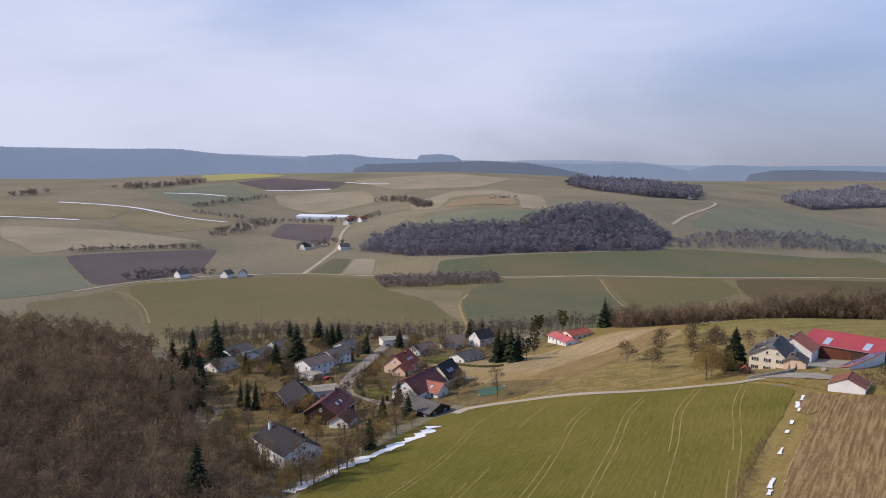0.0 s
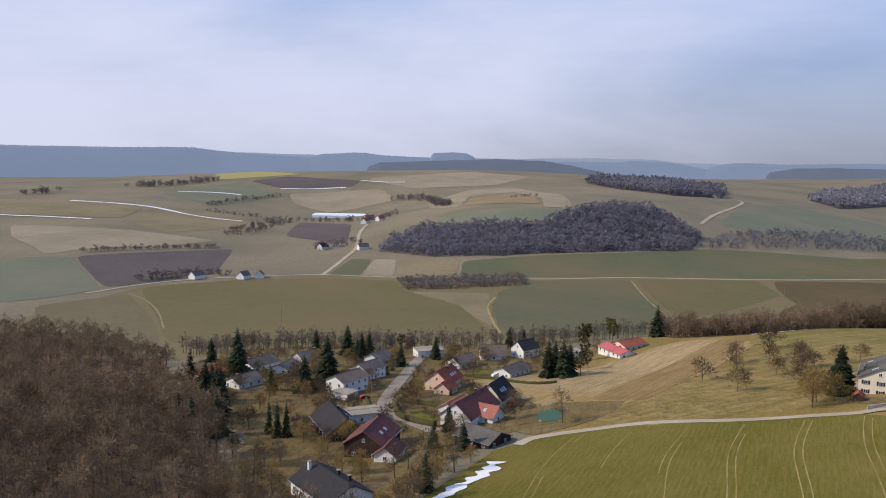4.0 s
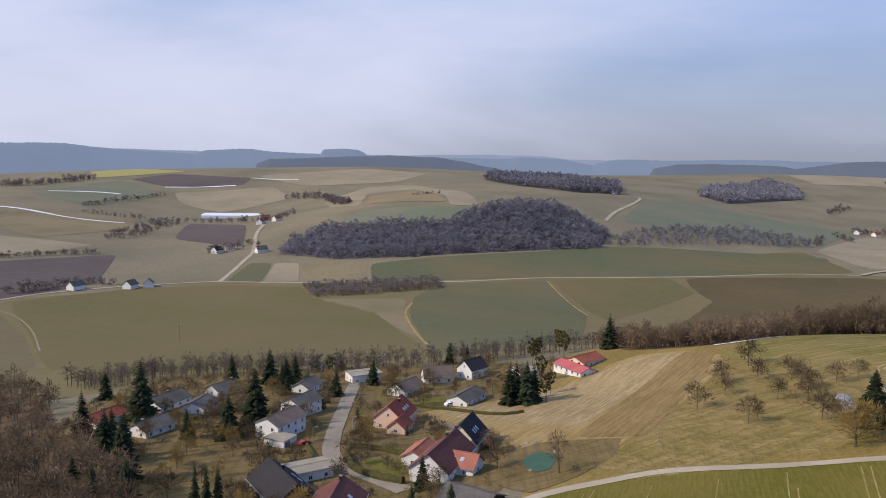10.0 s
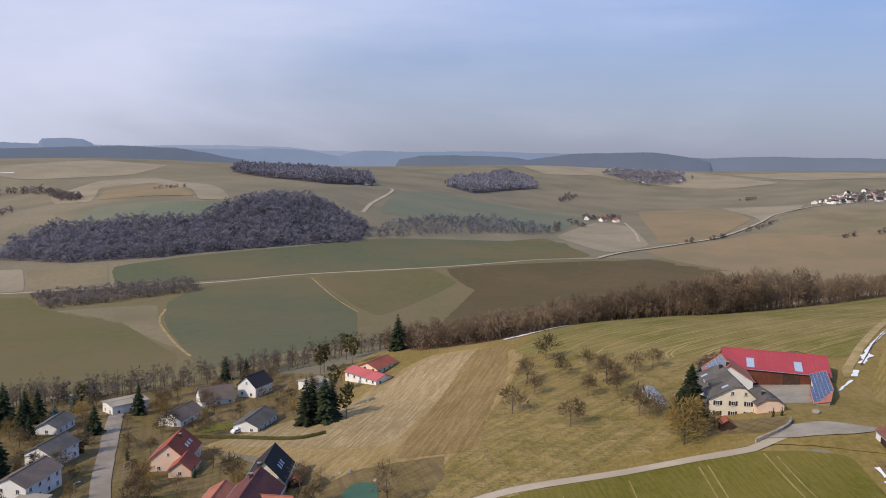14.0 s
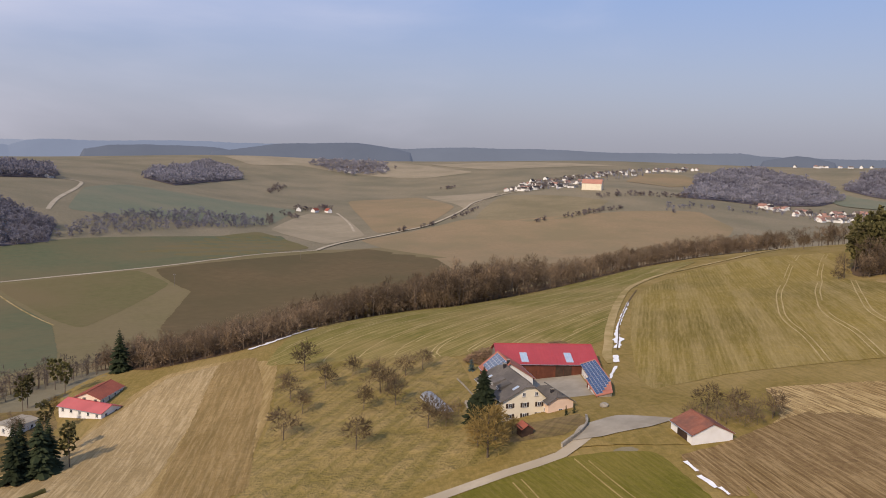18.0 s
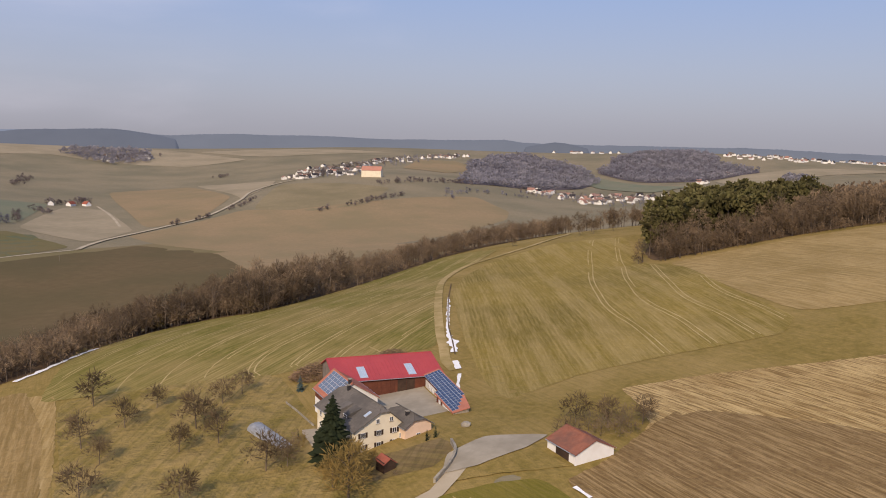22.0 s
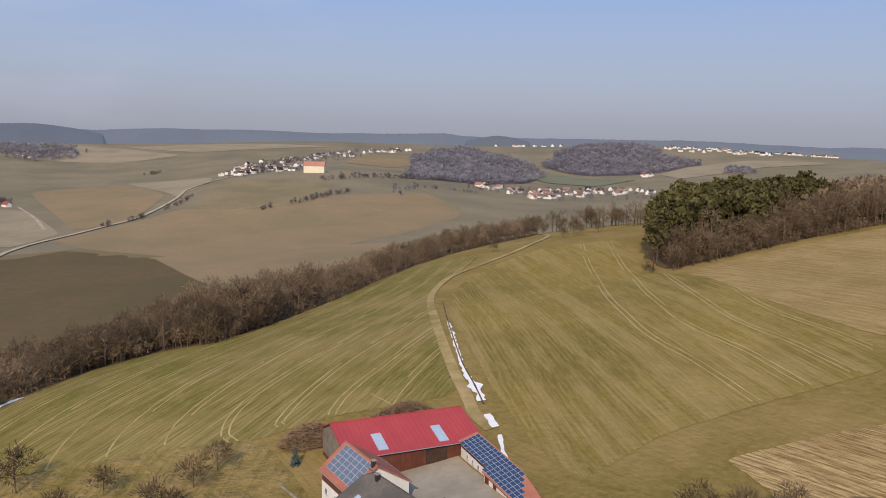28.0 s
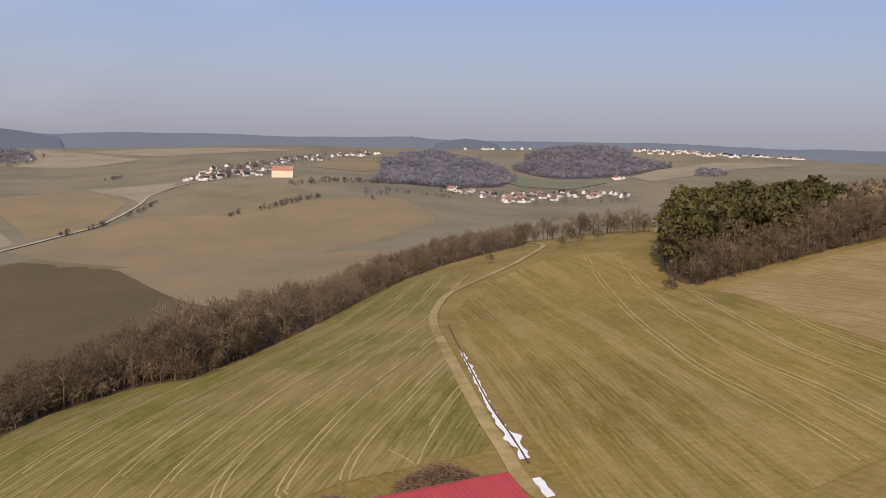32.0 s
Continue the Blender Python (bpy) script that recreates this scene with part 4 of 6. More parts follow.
def slab(corners, thick):
    """A flat plate under four corners, thick metres deep."""
    c = [Vector(v) for v in corners]
    n = (c[1] - c[0]).cross(c[2] - c[0]).normalized()
    if n.z < 0:
        n = -n
    return solid([*c, *[v - n * thick for v in c]], [(0, 1, 2, 3), (7, 6, 5, 4), (0, 4, 5, 1), (1, 5, 6, 2), (2, 6, 7, 3), (3, 7, 4, 0)])


def on_plane(corners, u, v):
    a, b, c, d = [Vector(p) for p in corners]
    return a.lerp(b, u).lerp(d.lerp(c, u), v)


def plate(corners, u0, v0, u1, v1, rise, thick):
    """A thin plate lying rise metres over part of a roof plane."""
    c = [on_plane(corners, u, v) for u, v in ((u0, v0), (u1, v0), (u1, v1), (u0, v1))]
    n = (c[1] - c[0]).cross(c[3] - c[0]).normalized()
    if n.z < 0:
        n = -n
    return slab([p + n * rise for p in c], thick)


SHUT = surf("dark shutters", (0.045, 0.03, 0.022), (0.06, 0.04, 0.03), 1)


def window(parent, p, normal, w, h, frame_mat=None, shutters=False, sill=True):
    """A window set into a wall at p (its middle), facing normal: frame with its pane, cross bar and sill."""
    n = Vector(normal).normalized()
    t = Vector((-n.y, n.x, 0))
    up = Vector((0, 0, 1))
    p = Vector(p)

    def bar(a0, a1, b0, b1, d0, d1, bm=None):
        vs = [p + t * a + up * b + n * d for d in (d0, d1) for a, b in ((a0, b0), (a1, b0), (a1, b1), (a0, b1))]
        b2 = solid(vs, [(3, 2, 1, 0), (4, 5, 6, 7), (0, 1, 5, 4), (1, 2, 6, 5), (2, 3, 7, 6), (3, 0, 4, 7)])
        return b2
    fr = bmesh.new()
    me = bpy.data.meshes.new("x")
    for q in (bar(-w / 2, w / 2, -h / 2, -h / 2 + .08, 0, .06), bar(-w / 2, w / 2, h / 2 - .08, h / 2, 0, .06),
              bar(-w / 2, -w / 2 + .08, -h / 2 + .08, h / 2 - .08, 0, .06), bar(w / 2 - .08, w / 2, -h / 2 + .08, h / 2 - .08, 0, .06),
              bar(-.035, .035, -h / 2 + .08, h / 2 - .08, 0.003, .055)):
        q.to_mesh(me)
        q.free()
        fr.from_mesh(me)
    bpy.data.meshes.remove(me)
    f = part("window", fr, frame_mat or PAINT_WHITE, parent)
    part("pane", bar(-w / 2 + .02, w / 2 - .02, -h / 2 + .02, h / 2 - .02, 0.005, .03), GLASS, f, "dark glass")
    if sill:
        part("sill", bar(-w / 2 - .08, w / 2 + .08, -h / 2 - .09, -h / 2 - .002, 0.002, .16), STONE, f)
    if shutters:
        for s in (-1, 1):
            a = s * (w / 2 + 0.03)
            part("shutter", bar(min(a, a + s * w * .5), max(a, a + s * w * .5), -h / 2, h / 2, .002, .05), SHUT, f, "dark wooden shutter")
    return f


def house(name, label, x, y, rot, L, W, eave, ridge, wall, roof, hip=0.0, over=0.5, chimneys=(), windows=True, gable=None, storeys=2, group="houses of the village",
          z=None, door=True, rooflights=(), category="house", gable_wall=None, shutters=False, split=0.5, far=False, cols=0, attic=1):
    """A house whose ridge lies along its own x; hip: how far the gables are hipped; split: where the ridge lies across the width."""
    h = thing(name, x, y, label, category, group, rot, z)
    yr = -W / 2 + W * split
    drop = -2.0
    rb = ridge - (ridge - eave) * hip * 0.45
    kb = (1 - hip * 0.45)
    # body: walls up to the roof underside
    prof = [(-W / 2, drop), (W / 2, drop), (W / 2, eave - .05), (yr + (W / 2 - yr) * (1 - kb), rb - .05)]
    if hip > 0:
        prof.append((yr - (yr + W / 2) * (1 - kb), rb - .05))
    prof.append((-W / 2, eave - .05))
    if hip == 0:
        prof[3] = (yr, ridge - .05)
    n = len(prof)
    vs = [(-L / 2, a, b) for a, b in prof] + [(L / 2, a, b) for a, b in prof]
    fs = [tuple(range(n))[::-1], tuple(range(n, 2 * n))] + [(i, (i + 1) % n, n + (i + 1) % n, n + i) for i in range(n)]
    part("wall", solid(vs, fs), wall, h)
    if gable_wall:
        for s in (-1, 1):
            g = solid([(s * (L / 2 + .03), a, b) for a, b in ((-W / 2, eave - .05), (W / 2, eave - .05), (yr, ridge - .1))] + [(s * (L / 2 + .005), a, b) for a, b in ((-W / 2, eave - .05), (W / 2, eave - .05), (yr, ridge - .1))],
                      [(0, 1, 2), (5, 4, 3), (0, 3, 4, 1), (1, 4, 5, 2), (2, 5, 3, 0)])
            part("gable_boarding", g, gable_wall, h, "dark boarded gable")
    # roof: two slopes, hipped ends where asked
    planes = []
    for s in (-1, 1):
        ye = s * W / 2
        k = (ridge - eave) / abs(ye - yr)
        yo, zo = ye + s * over, eave - k * over
        lx = L / 2 + over
        if hip > 0:
            hx = L / 2 - abs(W / 2) * hip * 0.6
            ym, zm = yr + (ye - yr) * (1 - kb), rb
            pts = [(-lx, yo, zo), (lx, yo, zo), (lx, ym, zm), (hx, yr, ridge), (-hx, yr, ridge), (-lx, ym, zm)]
            nn = Vector((0, s * k, 1)).normalized()
            c = [Vector(p) for p in pts]
            part("roof_slope", solid([*[p + nn * .1 for p in c], *[p - nn * .08 for p in c]],
                                     [tuple(range(6)), tuple(range(11, 5, -1))] + [(i, (i + 1) % 6, 6 + (i + 1) % 6, 6 + i) for i in range(6)]), roof, h)
        else:
            pts = [(-lx, yo, zo), (lx, yo, zo), (lx, yr, ridge), (-lx, yr, ridge)]
            part("roof_slope", slab([(a, b, c + .1) for a, b, c in pts], 0.2), roof, h)
        planes.append([(a, b, c + .12) for a, b, c in (pts[0], pts[1], (lx, yr, ridge), (-lx, yr, ridge))])
        if not far:
            part("gutter", block(-lx + .03, min(yo, yo + s * .13), zo - .08, lx - .03, max(yo, yo + s * .13), zo + .04), METAL, h)
    if hip > 0:
        for s in (-1, 1):
            lx, hx = L / 2 + over, L / 2 - abs(W / 2) * hip * 0.6
            a = [(s * lx, yr + (W / 2 - yr) * (1 - kb), rb + .1), (s * lx, yr - (yr + W / 2) * (1 - kb), rb + .1), (s * hx, yr, ridge + .1)]
            part("hip", solid(a + [(p[0], p[1], p[2] - .2) for p in a], [(0, 1, 2), (5, 4, 3), (0, 3, 4, 1), (1, 4, 5, 2), (2, 5, 3, 0)]), roof, h)
    if not far:
        part("ridge_tile", block(-L / 2 - over + .1, yr - .12, ridge + .06, L / 2 + over - .1, yr + .12, ridge + .2), roof, h)
    for cx, cy, ch in chimneys:
        zc = ridge - (ridge - eave) * abs(cy - yr) / (W / 2)
        c = part("chimney", block(cx - .35, cy - .35, zc - .6, cx + .35, cy + .35, zc + ch), WALL_WHITE if ch > 1.4 else ROOF_DARK, h)
        part("chimney_cap", block(cx - .45, cy - .45, zc + ch + .002, cx + .45, cy + .45, zc + ch + .14), STONE, c)
    for s, u, v, w, hgt in rooflights:
        pl = planes[0 if s < 0 else 1]
        fr = part("rooflight", plate(pl, u, v, u + w, v + hgt, .1, .12), FRAME, h)
        part("pane", plate(pl, u + w * .12, v + hgt * .08, u + w * .88, v + hgt * .92, .125, .03), PANEL_PALE, fr)
    if windows:
        top = eave
        levels = [1.45 + 2.75 * i for i in range(storeys) if 1.45 + 2.75 * i + .7 < top + .1] or [min(1.4, eave - .75)]
        for zi in levels:
            for s in (-1, 1):
                m = max(1, int(L / 3.6))
                for i in range(m):
                    window(h, ((i + .5) / m * L - L / 2, s * W / 2, zi), (0, s, 0), 1.1, 1.2, sill=not far)
        for s in (-1, 1):
            for zi in levels:
                m = cols or max(1, int(W / 4.2))
                for i in range(m):
                    window(h, (s * L / 2, (i + .5) / m * W - W / 2, zi), (s, 0, 0), 1.1, 1.2, shutters=shutters, sill=not far)
            if ridge - eave > 3 and gable_wall is None:
                for i in range(attic):
                    window(h, (s * L / 2, yr + (i - (attic - 1) / 2) * 3.4, eave + (ridge - eave) * .3), (s, 0, 0), .9, 1.0, sill=not far)
    return h


# ---- trees ----
def frame_of(d):
    d = d.normalized()
    a = d.orthogonal().normalized()
    return d, a, d.cross(a)


class Stock:
    """Collects triangles and quads of one mesh."""
    def __init__(self):
        self.v, self.f = [], []

    def tube(self, pts, radii, sides):
        base = len(self.v)
        for i, p in enumerate(pts):
            d = pts[min(i + 1, len(pts) - 1)] - pts[max(i - 1, 0)]
            _, a, b = frame_of(d)
            for k in range(sides):
                w = 2 * math.pi * k / sides
                self.v.append(p + (a * math.cos(w) + b * math.sin(w)) * radii[i])
        for i in range(len(pts) - 1):
            for k in range(sides):
                q = base + i * sides
                self.f.append((q + k, q + (k + 1) % sides, q + sides + (k + 1) % sides, q + sides + k))

    def sliver(self, p, d, length, width, rng):
        _, a, b = frame_of(d)
        w = rng.uniform(0, 6.28)
        s = (a * math.cos(w) + b * math.sin(w)) * width * .5
        n = len(self.v)
        mid = p + d * length * .5 + Vector((rng.uniform(-1, 1), rng.uniform(-1, 1), rng.uniform(-.5, 1))) * length * .08
        self.v += [p, mid + s, p + d * length, mid - s]
        self.f.append((n, n + 1, n + 2, n + 3))

    def mesh(self, name, mat):
        return mesh_of(name, self.v, self.f, mat)


def rand_dir(rng, up=0.0):
    v = Vector((rng.gauss(0, 1), rng.gauss(0, 1), rng.gauss(0, 1) + up))
    return v.normalized()


def crown_tree(seed, height, spread, low, clumps, twigs, length, width, sides=4):
    """A bare broadleaf tree: tapered trunk, a limb to each of many twig masses that make up a rounded, uneven crown."""
    rng = random.Random(seed)
    wood, fine = Stock(), Stock()
    r = height * .015
    lean = Vector((rng.uniform(-.05, .05), rng.uniform(-.05, .05), 0)) * height
    spine = [Vector((0, 0, -.5)), Vector((0, 0, height * .35)) + lean * .4, Vector((0, 0, height * .78)) + lean]
    wood.tube(spine, [r * 1.25, r * .9, r * .2], sides)
    mid, half = (1 + low) / 2, (1 - low) / 2
    for i in range(clumps):
        d = rand_dir(rng, .1)
        q = rng.uniform(.3, 1) ** .5 * .76
        wide = spread * (1 - .28 * max(0, d.z)) * (1 + .2 * noise.noise(d * 1.6 + Vector((seed * 7.3, 0, 0))))
        c = Vector((d.x * wide * q, d.y * wide * q, height * (mid + half * d.z * q))) + lean * .8
        zs = min(.74, max(.12, (c.z - .5 * math.hypot(c.x, c.y)) / height))
        a = spine[1].lerp(spine[2], (zs - .35) / .43) if zs > .35 else spine[0].lerp(spine[1], zs / .35)
        if sides > 3:
            wood.tube([a, a.lerp(c, .55) + Vector((0, 0, .04 * height * rng.uniform(-.4, 1))), c], [r * .42, r * .26, r * .1], 3)
        rad = spread * rng.uniform(.27, .43)
        out = (c - a).normalized() * .35 + Vector((0, 0, .22))
        for _ in range(twigs):
            e = rand_dir(rng, .2)
            p = c + e * rad * rng.uniform(.05, .8)
            fine.sliver(p, (e * .8 + out + rand_dir(rng) * .5).normalized(), length * rng.uniform(.55, 1.3), width * rng.uniform(.6, 1.3), rng)
    return wood, fine


def conifer_tree(seed, height, radius, tiers, fronds, droop=.35, bare=.06, full=.8):
    rng = random.Random(seed)
    wood, fine = Stock(), Stock()
    wood.tube([Vector((0, 0, -.4)), Vector((0, 0, height * .5)), Vector((0, 0, height))], [height * .016, height * .01, .02], 5)
    for i in range(tiers):
        t = i / (tiers - 1)
        z = height * (bare + (1 - bare) * t ** .92)
        rr = radius * (1 - t) ** full * rng.uniform(.74, 1.14) + .12
        m = max(4, int(fronds * (1 - .5 * t)))
        for k in range(m):
            w = 6.283 * k / m + rng.uniform(-.3, .3) + i
            ln = rr * rng.uniform(.5, 1.2)
            d = Vector((math.cos(w), math.sin(w), 0))
            s = Vector((-d.y, d.x, 0))
            a = Vector((0, 0, z + ln * .16))
            b = a + d * ln * .55 + Vector((0, 0, -ln * droop * .35))
            c = a + d * ln + Vector((0, 0, -ln * droop * rng.uniform(.7, 1.2)))
            wd = max(.14, ln * rng.uniform(.18, .3))
            n = len(fine.v)
            lo = Vector((0, 0, -wd * .55))
            fine.v += [a - s * wd * .3, a + s * wd * .3, b + s * wd + lo, b, b - s * wd + lo, c, c.lerp(b, .4) + s * wd * .75 + lo, c.lerp(b, .4) - s * wd * .75 + lo]
            fine.f += [(n, n + 3, n + 4), (n, n + 1, n + 3), (n + 1, n + 2, n + 3), (n + 3, n + 2, n + 6), (n + 3, n + 6, n + 5), (n + 3, n + 5, n + 7), (n + 3, n + 7, n + 4)]
    return wood, fine


def clump_tree(seed, height, radius, clumps, stem=.45):
    """A pine: bare stem, crown of many ragged needle clumps."""
    rng = random.Random(seed)
    wood, fine = Stock(), Stock()
    wood.tube([Vector((0, 0, -.4)), Vector((.2, .1, height * .5)), Vector((0, .2, height * .93))], [height * .018, height * .012, .04], 5)
    for _ in range(clumps):
        t = rng.random() ** .8
        z = height * (stem + (1 - stem) * t)
        rr = radius * math.sin(math.pi * min(1, .22 + .78 * (1 - t))) ** .7 * rng.uniform(.35, 1)
        w = rng.uniform(0, 6.283)
        p = Vector((math.cos(w) * rr, math.sin(w) * rr, z))
        if rng.random() < .3:
            wood.tube([Vector((0, .1, z - rr * .35)), p], [.08, .03], 3)
        size = radius * rng.uniform(.27, .43)
        for _ in range(6):
            d = rand_dir(rng, .6)
            fine.sliver(p - d * size * .2, d, size * rng.uniform(.9, 1.5), size * .85, rng)
    return wood, fine


KINDS = {}


def kind_of(key, made, wood_mat, fine_mat):
    wood, fine = made
    KINDS[key] = (wood.mesh("trunk", wood_mat), fine.mesh("crown", fine_mat), wood, fine)


def plant(key, x, y, size, rot, name, label, category="tree", group="", tall=1.0, sink=0.0, wide=1.0):
    tr, cr, *_ = KINDS[key]
    t = new(name)
    t.matrix_world = Matrix.Translation((x, y, ground_z(x, y) - sink)) @ Matrix.Rotation(rot, 4, "Z") @ Matrix.Diagonal((size * wide, size * wide, size * tall, 1))
    tagged(t, label, category, group)
    for n, me in (("trunk", tr), ("crown", cr)):
        o = new(n, me)
        o.parent = t
    return t


def stand(name, keys, places, label, wood_mat, fine_mat, category="wood"):
    """A wood that nobody could count: many trees joined into two meshes."""
    holder = new(name)
    tagged(holder, label, category, kind="stuff")
    xy = np.array([(p[0], p[1]) for p in places])
    zz = heights(xy)
    for idx, (pn, mat) in enumerate((("trunks", wood_mat), ("crowns", fine_mat))):
        vs, tri, quad, tones, base = [], [], [], [], 0
        protos = []
        for k in keys:
            st = KINDS[k][2 + idx]
            v = np.array([tuple(q) for q in st.v])
            t3 = np.array([f for f in st.f if len(f) == 3], int).reshape(-1, 3)
            t4 = np.array([f for f in st.f if len(f) == 4], int).reshape(-1, 4)
            protos.append((v, t3, t4))
        rr = random.Random(7)
        for (x, y, s), z in zip(places, zz):
            v, t3, t4 = protos[rr.randrange(len(protos))]
            a, st = rr.uniform(0, 6.28), rr.uniform(.85, 1.15)
            c, sn = math.cos(a), math.sin(a)
            w = np.c_[(v[:, 0] * c - v[:, 1] * sn) * s + x, (v[:, 0] * sn + v[:, 1] * c) * s + y, v[:, 2] * s * st + z]
            vs.append(w)
            tones.append(np.full(len(v), rr.uniform(-1, 1)))
            tri.append(t3 + base)
            quad.append(t4 + base)
            base += len(v)
        V, T, Q = np.concatenate(vs), np.concatenate(tri), np.concatenate(quad)
        me = bpy.data.meshes.new(pn)
        me.vertices.add(len(V))
        me.vertices.foreach_set("co", V.ravel())
        me.loops.add(T.size + Q.size)
        me.loops.foreach_set("vertex_index", np.concatenate([T.ravel(), Q.ravel()]))
        me.polygons.add(len(T) + len(Q))
        me.polygons.foreach_set("loop_start", np.concatenate([np.arange(len(T)) * 3, T.size + np.arange(len(Q)) * 4]))
        me.materials.append(mat)
        me.update(calc_edges=True)
        me.validate()
        me.attributes.new("tone", "FLOAT", "POINT").data.foreach_set("value", np.concatenate(tones))
        o = new(pn, me)
        o.parent = holder
        o["kind"] = "stuff"
    return holder


def scatter(poly, spacing, seed, lo=.8, hi=1.2, keep=1.0):
    rng = random.Random(seed)
    x0, x1 = min(p[0] for p in poly), max(p[0] for p in poly)
    y0, y1 = min(p[1] for p in poly), max(p[1] for p in poly)
    out, y, row = [], y0, 0
    while y < y1:
        x = x0 + (row % 2) * spacing / 2
        while x < x1:
            px, py = x + rng.uniform(-.45, .45) * spacing, y + rng.uniform(-.45, .45) * spacing
            if rng.random() < keep and inside(poly, px, py):
                out.append((px, py, rng.uniform(lo, hi)))
            x += spacing
        y += spacing * .87
        row += 1
    return out


def along(points, step, wide, seed, lo=.8, hi=1.2):
    rng = random.Random(seed)
    return [(v.x + rng.uniform(-wide, wide), v.y + rng.uniform(-wide, wide), rng.uniform(lo, hi)) for v in glide(points, step)]


# ---- the farm ----
barn = house("barn", "long barn with a bright red metal roof and red-brown boarded front", 154.8, 294.8, -43, 30, 18.7, 4.4, 7.6, WOOD_RED, ROOF_METAL, windows=False, group="farm buildings", z=29.4, category="barn", over=.6, split=.625)
sl = [(-15.6, -9.95, 4.36), (15.6, -9.95, 4.36), (15.6, 2.35, 7.72), (-15.6, 2.35, 7.72)]
for u in (.235, .675):
    lt = part("rooflight_panel", plate(sl, u, .10, u + .072, .55, .06, .08), FRAME, barn, "pale translucent roof panel")
    for k in range(2):
        for j in range(4):
            part("pane", plate(sl, u + .004 + k * .034, .108 + j * .109, u + .035 + k * .034, .21 + j * .109, .085, .03), PANEL_PALE, lt)
for k in range(30):
    part("roof_seam", slab([(-15.5 + k * 1.068, -9.93, 4.40), (-15.5 + k * 1.068 + .06, -9.93, 4.40), (-15.5 + k * 1.068 + .06, 2.3, 7.745), (-15.5 + k * 1.068, 2.3, 7.745)], .05), ROOF_METAL, barn)
for k in range(24):
    part("board", block(-14.9 + k * 1.24, -9.42, -.5, -14.9 + k * 1.24 + 1.2, -9.35, 4.0), WOOD_RED, barn)
for k in (16.0, 18.5):
    part("barn_door", block(-14 + k, -9.49, -.4, -14 + k + 2.4, -9.425, 3.8), WOOD_DARK, barn, "dark boarded barn door")
part("gable_boarding", solid([(x, y, z) for x in (-15.06, -15.005) for y, z in ((-9.2, -1), (9.2, -1), (9.2, 4.3), (2.35, 7.4), (-9.2, 4.3))], [(0, 1, 2, 3, 4), (9, 8, 7, 6, 5)] + [(i, (i + 1) % 5, 5 + (i + 1) % 5, 5 + i) for i in range(5)]), WOOD_GREY, barn, "weathered grey gable boards")
# wing with solar panels along the yard; its own x runs from the stone end to the barn
wing = thing("solar_shed", 132.4, 260.9, "low farm shed with stone end and a stepped solar roof", "shed", "farm buildings", 44.2, 30.6)


def prism(foot, top):
    n = len(foot)
    return solid([(x, y, -2.0) for x, y in foot] + [(x, y, top(y)) for x, y in foot], [tuple(range(n))[::-1], tuple(range(n, 2 * n))] + [(i, (i + 1) % n, n + (i + 1) % n, n + i) for i in range(n)])


def shed_top(y):
    return 3.0 - .335 * y


part("wall", prism([(.35, -.35), (15.2, -.35), (15.2, -1.7), (30.2, -1.7), (30.2, -5.3), (9.8, -5.3), (-.4, -3.9)], lambda y: shed_top(y) - .22), WALL_WHITE, wing)
rf = [(0, .1), (15.5, .1), (15.5, -1.2), (30.8, -1.2), (30.8, -5.7), (9.9, -5.7), (-.9, -4.1)]
part("roof", solid([(x, y, shed_top(y)) for x, y in rf] + [(x, y, shed_top(y) - .2) for x, y in rf], [tuple(range(7)), tuple(range(13, 6, -1))] + [(i, (i + 1) % 7, 7 + (i + 1) % 7, 7 + i) for i in range(7)]), ROOF_ORANGE, wing, "salmon clay tile roof")
part("stone_end", solid([(x + d, y, z) for d in (-.06, -.005) for x, y, z in ((.33, -.4, -2), (-.4, -3.85, -2), (-.4, -3.85, 4.05), (.33, -.4, 2.9))], [(3, 2, 1, 0), (4, 5, 6, 7), (0, 1, 5, 4), (1, 2, 6, 5), (2, 3, 7, 6), (3, 0, 4, 7)]), STONE, wing, "rubble stone end wall")
for r in range(6):
    for c in range(17):
        x0, y0 = .7 + c * 1.7, -.15 - r * .88
        if (r == 0 and c > 8) or x0 < .2 + max(0, r - 1) * 1.75 - (1.0 if r < 2 else 0):
            continue
        zz = [(x0, y0), (x0 + 1.64, y0), (x0 + 1.64, y0 - .85), (x0, y0 - .85)]
        p_ = part("solar_panel", slab([(a, b, shed_top(b) + .11) for a, b in zz], .05), FRAME, wing)
        part("solar_glass", slab([(a + (.05 if i in (0, 3) else -.05), b + (-.04 if i < 2 else .04), shed_top(b) + .125 + (.014 if i < 2 else -.014)) for i, (a, b) in enumerate(zz)], .02), PANEL, p_, "dark blue solar cells")
for k in range(4):
    window(wing, (1.6 + k * 1.9, -.35, 1.1), (0, 1, 0), .8, 1.0)
for k in range(3):
    window(wing, (21 + k * 2.8, -1.7, 1.3), (0, 1, 0), .9, 1.0)
for a, b in ((9.6, 11.0), (13.0, 14.8)):
    part("shed_door", block(a, -.346, -.3, b, -.29, 2.2), WOOD_RED, wing, "red-brown shed door")
part("boarding", block(.6, -.346, 2.25, 15, -.3, 2.85), WOOD_RED, wing)
part("boarding", block(15.3, -1.696, 2.3, 30, -1.64, 3.2), WOOD_RED, wing)
